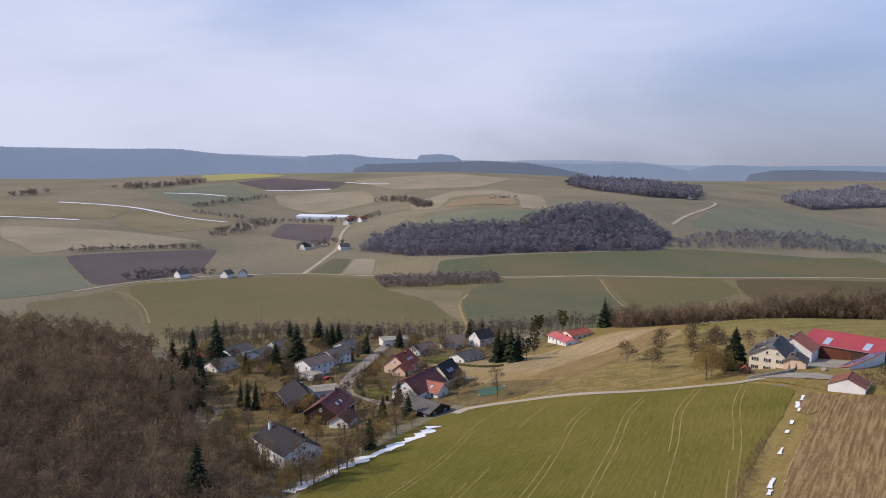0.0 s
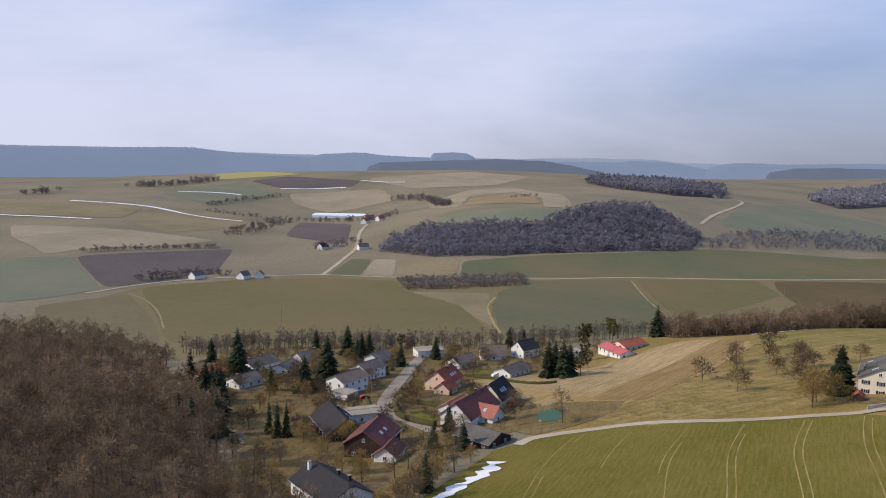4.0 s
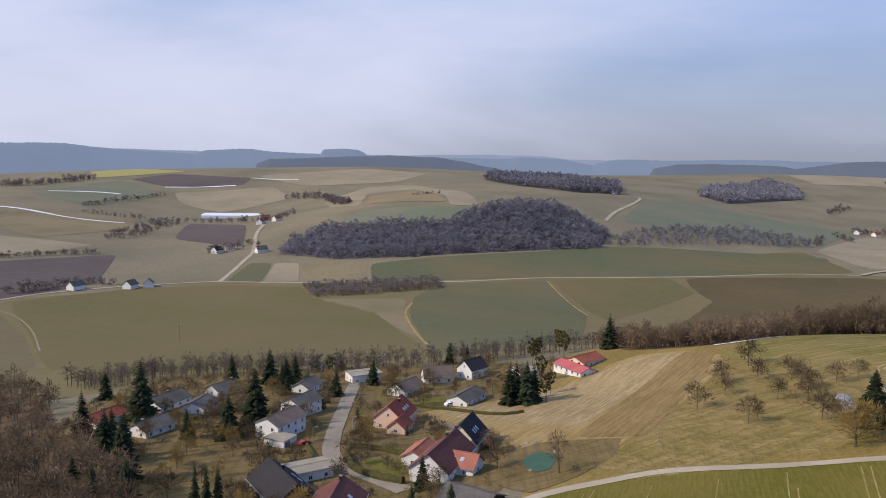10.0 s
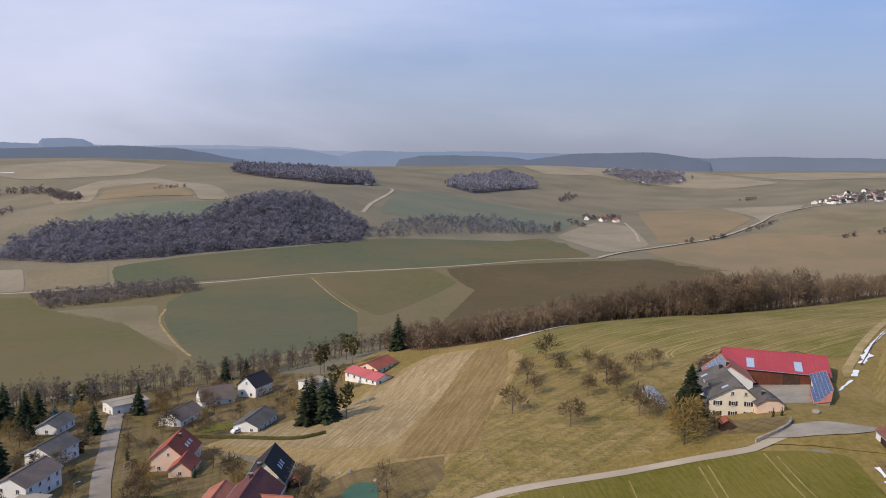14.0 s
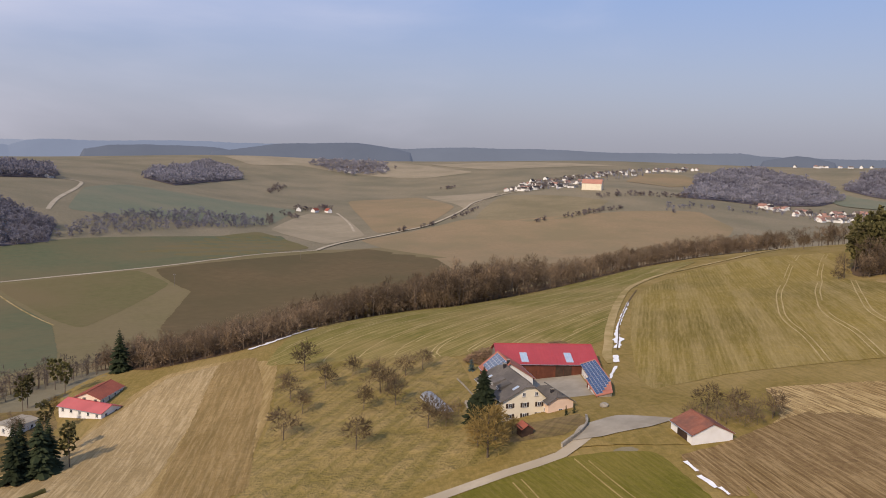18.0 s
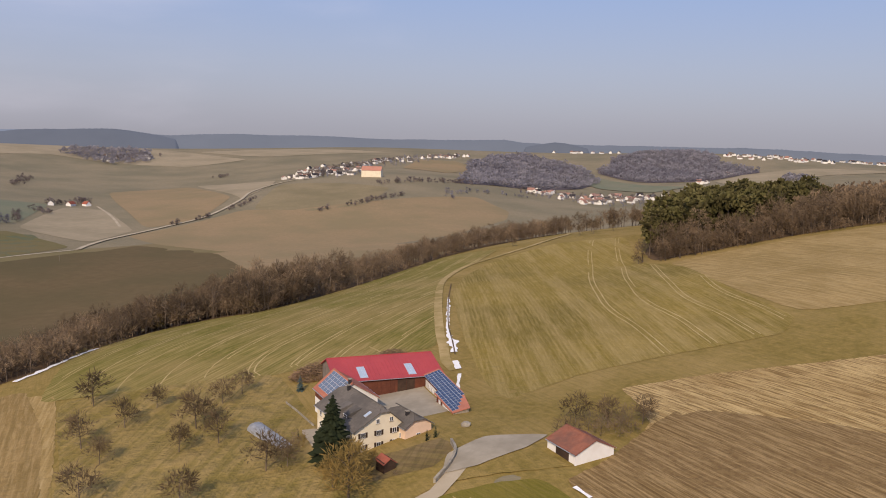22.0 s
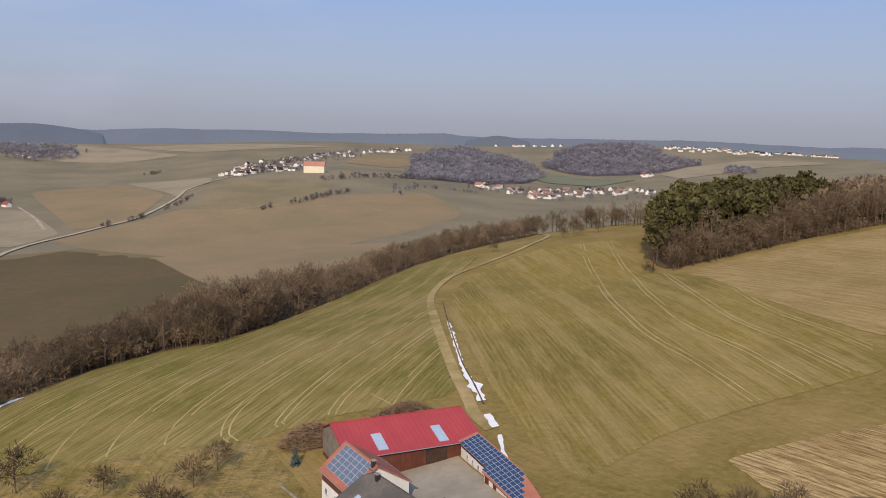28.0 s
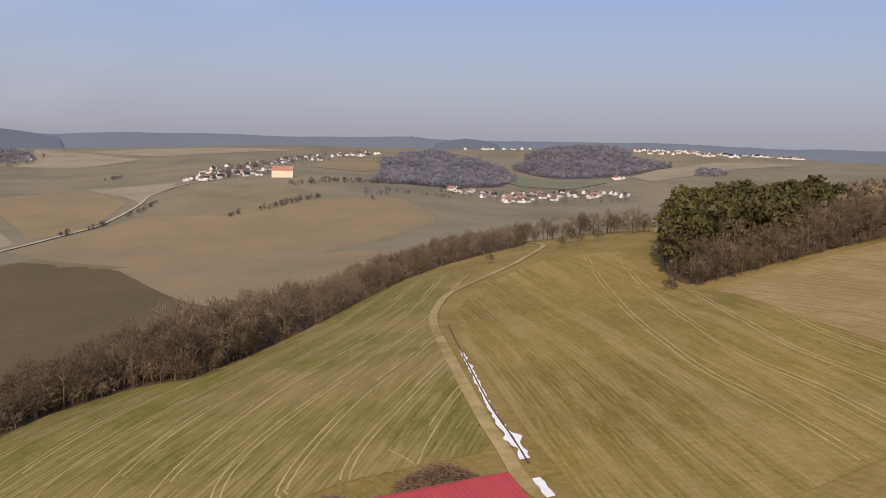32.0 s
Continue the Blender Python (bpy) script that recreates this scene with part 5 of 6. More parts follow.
# left wing with solar panels
lw = house("farm_wing", "white farm wing with salmon tile roof and solar panels", 132.7, 291.9, 54.6, 13.2, 12.2, 5.3, 9.6, WALL_WHITE, ROOF_ORANGE, z=28.2, group="farm buildings", over=.5, storeys=1, chimneys=((-6.0, 1.2, 1.1),), category="farm building", split=.57)
ls = [(7.1, 6.6, 4.98), (-7.1, 6.6, 4.98), (-7.1, .85, 9.72), (7.1, .85, 9.72)]
for r in range(5):
    for c in range(6):
        u0, v0 = .10 + c * .135, .17 + r * .155
        p_ = part("solar_panel", plate(ls, u0, v0, u0 + .13, v0 + .15, .08, .05), FRAME, lw)
        part("solar_glass", plate(ls, u0 + .005, v0 + .006, u0 + .125, v0 + .144, .095, .02), PANEL_GREY, p_, "blue-grey solar cells")
part("timber_band", block(-6.4, 6.104, 3.0, 6.4, 6.16, 4.9), WOOD_RED, lw)
# farmhouse
fh = house("farmhouse", "large cream farmhouse with half-hipped grey roof and dark shutters", 117.2, 277.8, 60, 20, 11.9, 5.7, 9.7, WALL_CREAM, ROOF_GREY, hip=.45, over=.6, z=29.3, split=.38, cols=3, attic=2, group="farm buildings", storeys=2, shutters=True,
           chimneys=((6.5, -.6, 1.3),), rooflights=((1, .1, .5, .05, .2), (1, .78, .25, .05, .2)))
for k, (dx, dz) in enumerate(((1.0, 6.5), (-3.2, 6.5))):
    d = part("dormer", solid([(dx - 1.3, 5.0, dz), (dx + 1.3, 5.0, dz), (dx + 1.3, 5.0, dz + .9), (dx - 1.3, 5.0, dz + .9), (dx - 1.3, 1.6, dz + 1.9), (dx + 1.3, 1.6, dz + 1.9), (dx - 1.3, 1.6, dz), (dx + 1.3, 1.6, dz)],
                             [(0, 1, 2, 3), (3, 2, 5, 4), (0, 3, 4, 6), (1, 7, 5, 2), (6, 4, 5, 7), (0, 6, 7, 1)]), ROOF_GREY, fh, "shed dormer")
    window(d, (dx, 5.0, dz + .42), (0, 1, 0), 1.8, .6, sill=False)
house("farm_annex", "peach coloured farmhouse annex with grey roof", 121.0, 266.9, 62, 9.5, 7.0, 3.9, 6.0, WALL_PINK, ROOF_GREY, z=30.6, hip=.9, group="farm buildings", storeys=1, chimneys=((-1.5, 1, .9),), category="farm building")
sh = house("field_barn", "small white field barn with red tile roof and dark door", 117.6, 224.6, 55.5, 9.3, 9.6, 2.4, 4.6, WALL_WHITE, ROOF_BARN, z=36.0, windows=False, group="farm buildings", over=.3, category="barn")
part("barn_door", block(-2.6, 4.804, -.6, 1.6, 4.88, 2.4), WOOD_DARK, sh, "dark timber door")
tun = thing("polytunnel", 113.5, 300.5, "low polythene garden tunnel in the orchard", "greenhouse", "", 64.5, 25.1)
tv, tf = [], []
for i in range(9):
    for k in range(9):
        w = math.pi * k / 8
        tv.append((-9.2 + i * 2.3, 2.3 * math.cos(w), 1.7 * math.sin(w) + .02 * math.sin(i * 2.3 + k)))
tf = [(i * 9 + k, i * 9 + k + 1, (i + 1) * 9 + k + 1, (i + 1) * 9 + k) for i in range(8) for k in range(8)] + [tuple(range(9)), tuple(range(80, 71, -1))]
part("film", solid(tv, tf), FILM, tun)
for i in range(9):
    st = Stock()
    st.tube([Vector((-9.2 + i * 2.3, 2.35 * math.cos(math.pi * k / 8), 1.75 * math.sin(math.pi * k / 8))) for k in range(9)], [.03] * 9, 4)
    o_ = new("hoop", st.mesh("hoop", METAL))
    o_.parent = tun
# ---- the village ----
V = "houses of the village"
house("house", "tall white house with brown-grey tile roof", -57.2, 352.7, 56, 15, 9.5, 5.6, 7.9, WALL_WHITE, ROOF_BROWN, chimneys=((2.5, .8, .9),))
gr = thing("garage", -56.5, 340.5, "flat-roofed white garage beside the house", "garage", V, 58)
part("wall", block(-3.5, -4, -1.5, 3.5, 4, 2.5), WALL_WHITE, gr)
part("roof", block(-3.7, -4.2, 2.502, 3.7, 4.2, 2.72), YARD, gr, "flat grey roof")
part("garage_door", block(-2.9, -4.06, -.2, -.2, -4.003, 2.1), WOOD_GREY, gr)
house("house", "white two-storey house with dark roof", -51.7, 381, 54, 13, 9, 5.0, 7.3, WALL_WHITE, ROOF_GREY)
house("house", "white bungalow with dark grey roof", -85.2, 416.7, 48, 12.5, 8, 2.8, 4.8, WALL_WHITE, ROOF_GREY, storeys=1, chimneys=((4, 0, .8),))
house("house", "broad white bungalow with grey roof", -104.3, 396.7, 57, 16, 11, 2.9, 5.2, WALL_WHITE, ROOF_GREY, storeys=1, chimneys=((2, .8, .8), (-5, .8, .8)))
house("house", "white bungalow with grey roof and a step", -90.2, 389.5, 72, 12, 9, 2.8, 4.6, WALL_WHITE, ROOF_GREY, storeys=1)
house("house", "low white house with dark tile roof", -101.7, 361.2, 57, 13, 9, 2.8, 4.9, WALL_WHITE, ROOF_GREY, storeys=1, chimneys=((-3, .7, .8),))
house("house", "low pale house with red tile roof", -122, 376, 60, 14, 9, 2.9, 5.0, WALL_CREAM, ROOF_RED, storeys=1, chimneys=((1, .7, .8),))
house("house", "small white house with grey roof among trees", -51.3, 420, 63, 12, 8, 2.9, 4.9, WALL_WHITE, ROOF_GREY, storeys=1)
house("house", "peach house with steep red tile roof", -18, 360.3, 66, 14, 11, 4.2, 8.8, WALL_PINK, ROOF_RED, chimneys=((1.5, -1, 1.0),), rooflights=((-1, .45, .35, .06, .16), (-1, .58, .35, .06, .16), (-1, .71, .35, .06, .16)))
house("house", "low peach annex with red tile roof", -17, 349.5, 66, 8, 6.5, 2.6, 5.2, WALL_PINK, ROOF_RED, storeys=1)
house("house", "white house with long maroon tile roof", -8.2, 302.5, 62, 22, 11.5, 4.0, 8.6, WALL_WHITE, ROOF_MAROON, chimneys=((6, 1.0, 1.2),))
house("house", "low wing with rust-red tile roof and rooflights", -3.2, 299.8, -31, 10, 8, 2.8, 5.6, WALL_WHITE, ROOF_ORANGE, storeys=1, rooflights=((-1, .3, .4, .1, .25), (-1, .55, .4, .1, .25)))
house("house", "house with a steep black slate roof", 1.5, 321.5, 65, 13, 10, 4.6, 9.6, WALL_CREAM, ROOF_DARK, rooflights=((-1, .3, .35, .05, .2), (-1, .42, .35, .05, .2), (-1, .54, .35, .05, .2)), chimneys=((-6.2, 1.5, 1.0),))
house("house", "low wing with faded red tiles", -13.5, 314, 62, 12, 7, 3.0, 5.0, WALL_WHITE, ROOF_ORANGE, storeys=1)
house("house", "dark timber house with maroon tile roof", -38.3, 270, 77, 17, 12, 4.6, 8.6, WOOD_DARK, ROOF_MAROON, chimneys=((6, 0, 1.0),), rooflights=((-1, .55, .4, .06, .16), (-1, .35, .4, .06, .16)))
house("house", "white annex with maroon tile roof", -32.5, 261, 77, 9, 6.5, 2.4, 4.8, WALL_WHITE, ROOF_MAROON, storeys=1)
house("house", "dark grey house with steep slate roof", -52, 290, -65, 20, 12, 3.4, 7.8, WOOD_DARK, ROOF_DARK, chimneys=((-2.5, 1, 1.2),), rooflights=((1, .4, .35, .07, .16), (1, .52, .25, .07, .16)))
house("house", "white extension with flat grey roof", -47, 306, 25, 14, 8, 3.4, 3.7, WALL_WHITE, YARD, storeys=1)
house("house", "tall white house with half-hipped dark slate roof", -43, 219, -51, 18, 12, 6.0, 9.2, WALL_WHITE, ROOF_DARK, hip=.3, chimneys=((-7, -2, 2.0), (0, 2, 1.2), (4, 2.6, 1.4)))
house("house", "low dark-roofed house by the snowy hedge", -5, 272, -40, 13, 11, 2.4, 4.6, WOOD_DARK, ROOF_GREY, storeys=1)
house("house", "low white house with bright pink-red roof", 66, 422, -68, 19, 9, 2.6, 4.2, WALL_WHITE, ROOF_PINK, storeys=1, chimneys=((2, .5, .7), (-3, .5, .7)))
house("house", "low house with rust-red roof", 74, 433, 37, 16, 10, 2.8, 4.8, WALL_CREAM, ROOF_RED, storeys=1)
house("house", "dark-roofed house with white gable", 6, 434, 3, 13, 10, 3.0, 7.0, WALL_WHITE, ROOF_BROWN, storeys=1)
house("house", "white house with steep slate roof", 22.5, 438, 40, 11, 9, 4.8, 8.6, WALL_WHITE, ROOF_DARK)
house("house", "low white house with grey roof by the meadow", 12.4, 390.5, 53, 16, 9, 2.8, 4.8, WALL_WHITE, ROOF_GREY, storeys=1)
house("house", "small white house with flat roof", 45, 430, 20, 10, 8, 3.2, 3.5, WALL_WHITE, YARD, storeys=1)
house("house", "white house at the street end", -27, 440, 20, 14, 9, 4.0, 4.4, WALL_WHITE, YARD, storeys=1)
house("house", "grey-roofed house behind trees", -10, 412, 50, 14, 9, 3.2, 5.6, WALL_WHITE, ROOF_BROWN, storeys=1)


# ---- far hamlets ----
def hamlet(cx, cy, n, rx, ry, seed, red=.15, group="far hamlet houses"):
    rng = random.Random(seed)
    for _ in range(n):
        while True:
            a, b = rng.uniform(-1, 1), rng.uniform(-1, 1)
            if a * a + b * b < 1:
                break
        rf = ROOF_FADED if rng.random() < red + .15 else rng.choice((ROOF_BROWN, ROOF_GREY, ROOF_DARK))
        col = {"faded clay tile": "faded red tile", "brown tile": "brown", "grey tile": "grey", "dark slate": "dark"}[rf.name]
        house("house", "distant white house with %s roof" % col, cx + a * rx, cy + b * ry, rng.uniform(0, 180), rng.uniform(11, 17), rng.uniform(9, 11), rng.uniform(3.5, 6.0), rng.uniform(7.5, 10.5), WALL_WHITE, rf,
              windows=False, group=group, far=True)


hamlet(1480, 1290, 14, 80, 90, 3)
hamlet(1600, 1350, 16, 150, 60, 31)
hamlet(1790, 1440, 16, 190, 60, 32)
hamlet(2060, 1400, 12, 120, 60, 33, .2)
hamlet(2330, 1390, 18, 130, 60, 4, .15)
hamlet(1700, 2180, 14, 110, 60, 5)
hamlet(1720, 800, 14, 60, 80, 6, .25)
hamlet(1760, 690, 22, 70, 90, 61, .25)
hamlet(1850, 560, 16, 60, 90, 62, .2)
hamlet(1640, 700, 10, 40, 70, 63, .25)
hamlet(2230, 560, 6, 40, 20, 7, .1)
hamlet(2440, 545, 12, 60, 60, 71, .1)
hamlet(2930, 420, 40, 120, 200, 8, .15)
hamlet(3150, 130, 30, 180, 120, 81, .15)
hamlet(3050, 1150, 10, 60, 150, 9, .1)
house("church", "long white church with red tile roof on the hill", 1472, 1135, -70, 44, 17, 14, 23, WALL_CREAM, ROOF_CHURCH, windows=False, category="church", group="", far=True)
for x_, y_, a_, l_, rf_, t_ in ((-243, 893, 70, 13, ROOF_BROWN, "white farmhouse with brown roof in the valley"), (-228, 903, 100, 9, ROOF_BROWN, "low barn with brown roof in the valley"), (-290, 880, 60, 14, ROOF_GREY, "white house among bare trees"),
                               (-194, 1118, 60, 13, ROOF_DARK, "white house by the far road"), (-181, 1140, 10, 11, ROOF_BROWN, "white house by the far road"), (-138, 1108, 30, 14, ROOF_GREY, "white house by the far road"),
                               (-162, 1412, 20, 16, ROOF_RED, "red-roofed house by the glasshouse"), (-163, 1352, 80, 18, ROOF_RED, "red-roofed house by the glasshouse"), (-139, 1368, 50, 14, ROOF_RED, "red-roofed house by the glasshouse"),
                               (508, 1648, 30, 12, ROOF_BROWN, "white house beside the hill road"), (925, 1420, 20, 16, ROOF_RED, "small farm with red roof"), (950, 1410, 80, 14, ROOF_RED, "small farm with red roof"), (900, 1440, 50, 12, ROOF_BROWN, "small farm barn with brown roof")):
    house("house", t_, x_, y_, a_, l_, 9.5, 4.2, 8.5, WALL_WHITE, rf_, windows=False, group="far valley houses", far=True)
gh = thing("glasshouse", -235, 1600, "long white nursery glasshouse", "greenhouse", "", 0)
for k in range(5):
    y0 = k * 9
    part("bay", solid([(x, y0 + a, b) for x in (-60, 60) for a, b in ((0, -2), (9, -2), (9, 4), (4.5, 6), (0, 4))], [(4, 3, 2, 1, 0), (5, 6, 7, 8, 9), (0, 1, 6, 5), (1, 2, 7, 6), (2, 3, 8, 7), (3, 4, 9, 8), (4, 0, 5, 9)]), PAINT_WHITE, gh)
# ---- trees ----
kind_of("oak", crown_tree(1, 13, 5.4, .12, 19, 30, 1.35, .15, 6), BARK, TWIG)
kind_of("ash", crown_tree(2, 15, 4.9, .16, 19, 30, 1.35, .15, 6), BARK, TWIG_DARK)
kind_of("willow", crown_tree(3, 10, 4.4, .04, 22, 36, 1.15, .16, 6), BARK, TWIG_OCHRE)
kind_of("apple", crown_tree(4, 6.0, 3.9, .16, 17, 34, .95, .12, 6), BARK, TWIG_DARK)
kind_of("apple_b", crown_tree(5, 5.3, 3.4, .12, 15, 32, .9, .12, 6), BARK, TWIG_DARK)
kind_of("bush", crown_tree(6, 3.0, 2.1, .0, 8, 18, .75, .09), BARK, TWIG)
kind_of("bush_ochre", crown_tree(7, 3.0, 2.1, .0, 8, 18, .75, .09), BARK, TWIG_OCHRE)
for i_ in range(3):
    kind_of("wood%d" % i_, crown_tree(20 + i_, 14.5, 5.0 + .4 * i_, .06, 17, 28, 1.35, .18), TRUNK, TWIG)
    kind_of("scrub%d" % i_, crown_tree(30 + i_, 5.5, 3.2, .0, 6, 14, 1.3, .26), BARK, TWIG)
    kind_of("grove%d" % i_, crown_tree(25 + i_, 14, 5.2, .08, 12, 20, 1.6, .26), TRUNK, TWIG)
    kind_of("far%d" % i_, crown_tree(40 + i_, 13, 5.4, .0, 10, 7, 1.9, 1.7, 3), TRUNK, TWIG_GREY)
    kind_of("slim%d" % i_, crown_tree(80 + i_, 12, 2.6, .0, 13, 10, 1.5, .24), TRUNK, TWIG_GREY)
    kind_of("vast%d" % i_, crown_tree(45 + i_, 13, 6.2, .0, 8, 5, 3.0, 2.8, 3), TRUNK, TWIG_GREY)
    kind_of("spruce%d" % i_, conifer_tree(50 + i_, 13, 3.2 - .4 * i_, 26, 15), BARK, NEEDLE)
    kind_of("pine%d" % i_, clump_tree(60 + i_, 15, 3.8, 40, .3), BARK, NEEDLE_PINE)
kind_of("bigspruce", conifer_tree(55, 15, 4.2, 46, 26), BARK, NEEDLE)
kind_of("blue", conifer_tree(70, 10, 2.8, 14, 11), BARK, NEEDLE_BLUE)
kind_of("thuja", conifer_tree(71, 5, 1.1, 14, 9, .1, .02, .5), BARK, NEEDLE)
kind_of("farspruce", conifer_tree(72, 15, 3.8, 6, 5), BARK, NEEDLE)

LEFT_WOOD = [(-210, 330), (-160, 330), (-128, 350), (-95, 300), (-80, 255), (-66, 222), (-46, 202), (-38, 150), (-35, 110), (-60, 60), (-160, 60), (-230, 150), (-270, 260)]
left = scatter(LEFT_WOOD, 7.2, 11, .75, 1.15)
near_left = sorted(left, key=lambda p: math.hypot(p[0] + 60, p[1] - 180))
rngt = random.Random(3)
for x_, y_, s_ in near_left[:120]:
    plant(rngt.choice(("oak", "oak", "ash", "oak")), x_, y_, s_ * .95, rngt.uniform(0, 6.28), "tree", "bare brown deciduous tree in the hillside wood", group="hillside wood trees")
NORTH_WOOD = [(-345, 600), (-290, 604), (-240, 556), (-190, 468), (-152, 412), (-128, 352), (-160, 332), (-210, 332), (-270, 262), (-400, 400)]
stand("wood", ["grove0", "grove1", "grove2"], scatter(NORTH_WOOD, 10.5, 71, .7, 1.1), "bare brown wood above the valley field", BARK, TWIG)
stand("wood", ["grove0", "grove1", "grove2"], near_left[120:], "dense bare brown hillside wood", BARK, TWIG)
stand("undergrowth", ["scrub0", "scrub1", "scrub2"], scatter(LEFT_WOOD, 14, 12, .7, 1.1), "bare brown undergrowth of the hillside wood", BARK, TWIG)
BELT = [(100, 450), (128, 432), (152, 428), (170, 432), (205, 436), (228, 426), (234, 409), (300, 412), (360, 416), (430, 418), (480, 412), (560, 385), (640, 400), (640, 450), (560, 450), (460, 462), (380, 464), (300, 466), (240, 474), (190, 496), (130, 502), (100, 502)]
stand("wood_belt", ["wood0", "wood1", "wood2"], [(x, y, k * (1.15 if x < 320 else .8)) for x, y, k in scatter(BELT, 7.2, 13, .85, 1.5) if x > 262], "belt of tall bare brown trees along the valley edge", BARK, TWIG)
stand("wood_belt_low", ["wood0", "wood1", "wood2"], [p for p in scatter(BELT, 7.0, 44, .95, 1.4) if 195 < p[0] < 275], "bare brown trees along the valley edge", BARK, TWIG)
stand("wood_scrub", ["scrub0", "scrub1", "scrub2"], [p for p in scatter(BELT, 5.0, 14, 1.0, 1.8) if p[0] < 262], "reddish brown scrub along the field edge", BARK, TWIG)
stand("belt_fringe", ["scrub0", "scrub1", "scrub2"], along([(234, 409), (300, 413), (360, 417), (430, 419), (480, 412), (560, 387)], 3.0, 2.5, 61, .5, 1.0), "low brown fringe of the wood belt", BARK, TWIG)
stand("belt_tip", ["wood0", "wood1", "scrub0", "scrub1"], along([(233, 411), (240, 412), (250, 411), (262, 411), (236, 420), (240, 426)], 3, 2, 66, .6, 1.1), "brown trees at the tip of the wood belt", BARK, TWIG)
stand("ochre_trees", ["wood0", "wood1", "scrub0"], [(234 + 3.6 * i_, 410 + (i_ * 7) % 11, .5 + .07 * (i_ % 5)) for i_ in range(9)] + [(206 + 4 * i_, 437 + (i_ * 5) % 12, .55 + .06 * (i_ % 4)) for i_ in range(8)], "ochre yellow trees at the wood corner", BARK, TWIG_OCHRE)
stand("scrub_trees", ["wood0", "wood1"], [p for p in scatter(BELT, 7.0, 24, .6, 1.05) if p[0] < 245], "young bare trees over the scrub", BARK, TWIG)
PINES = [(374, 272), (396, 252), (436, 222), (500, 195), (580, 215), (580, 287), (460, 283), (390, 276)]
RIGHT_WOOD = [(364, 266), (412, 219), (460, 175), (540, 103), (640, 40), (700, 90), (640, 190), (600, 288), (520, 290), (450, 283), (390, 277)]
EDGE = [p for p in scatter(RIGHT_WOOD, 6.8, 15, 1.1, 1.6) if not inside(PINES, p[0], p[1])]
FRONT = [p for p in EDGE if p[0] + p[1] < 668]
stand("wood_deep", ["far0", "far1", "far2"], [p for p in EDGE if p[0] + p[1] >= 668], "bare brown upper wood", BARK, TWIG)
stand("wood_edge", ["wood0", "wood1", "wood2"], FRONT, "bare brown edge of the upper wood", BARK, TWIG)
stand("pine_wood", ["pine0", "pine1", "pine2"], scatter(PINES, 6.3, 16, 1.15, 1.6), "green pine wood above the fields", BARK, NEEDLE_PINE)
stand("wood_corner", ["wood0", "wood1", "wood2"], along([(360, 268), (368, 258), (384, 244), (405, 224)], 4, 3, 68, .7, 1.05), "bare brown trees before the pine wood", BARK, TWIG)
stand("wood_fringe", ["scrub0", "scrub1", "scrub2"], along([(358, 270), (364, 264), (412, 217), (460, 173), (540, 101), (640, 38)], 2.6, 2.5, 67, .6, 1.2), "low brown scrub along the upper wood", BARK, TWIG)
stand("saddle_trees", ["wood0", "wood1", "wood2"], along([(600, 400), (604, 372), (596, 345), (575, 322), (550, 305)], 3, 9, 95, .8, 1.3), "bare trees between the two woods", BARK, TWIG)
for nm_, mt_, wood_, ly_ in (("wood_floor", LITTER, LEFT_WOOD, 1.2), ("wood_floor", LITTER, NORTH_WOOD, 1.0), ("wood_floor", LITTER, BELT, 1.6), ("wood_floor", LITTER, RIGHT_WOOD, 1.6)):
    drape(nm_, rounded(wood_, 1.0, 3), mt_, ly_, "brown leaf litter under the bare trees", "ground", 7)
VALLEY_TREES = [(-150, 440), (-110, 452), (-20, 468), (40, 470), (95, 475), (95, 492), (20, 492), (-100, 480), (-165, 470)]
stand("stream_trees", ["slim0", "slim1", "slim2"], scatter(VALLEY_TREES, 4.8, 17, .5, 1.0), "row of slender bare grey trees behind the village", TWIG_GREY, TWIG_GREY)
HILL_WOOD = [(-115, 1085), (-101, 1160), (-64, 1215), (8, 1190), (109, 1168), (153, 1225), (199, 1275), (254, 1325), (305, 1340), (320, 1242), (330, 1153), (293, 1074), (184, 1047), (42, 1020), (-40, 1028)]
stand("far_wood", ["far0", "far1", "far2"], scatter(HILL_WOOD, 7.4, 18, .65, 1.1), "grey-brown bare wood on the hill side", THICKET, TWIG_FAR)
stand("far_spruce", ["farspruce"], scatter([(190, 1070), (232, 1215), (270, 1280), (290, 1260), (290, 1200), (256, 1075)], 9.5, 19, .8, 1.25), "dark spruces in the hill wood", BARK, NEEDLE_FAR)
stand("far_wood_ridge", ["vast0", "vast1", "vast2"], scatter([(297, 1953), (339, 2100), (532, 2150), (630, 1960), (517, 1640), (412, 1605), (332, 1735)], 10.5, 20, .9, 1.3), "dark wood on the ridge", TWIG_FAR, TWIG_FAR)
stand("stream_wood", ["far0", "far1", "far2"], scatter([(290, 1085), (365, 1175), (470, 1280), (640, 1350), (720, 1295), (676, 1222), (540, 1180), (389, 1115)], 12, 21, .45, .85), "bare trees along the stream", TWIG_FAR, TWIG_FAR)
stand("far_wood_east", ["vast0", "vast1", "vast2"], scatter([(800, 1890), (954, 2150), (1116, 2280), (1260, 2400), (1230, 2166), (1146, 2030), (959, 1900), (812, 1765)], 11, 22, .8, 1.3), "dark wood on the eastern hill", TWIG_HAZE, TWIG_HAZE)
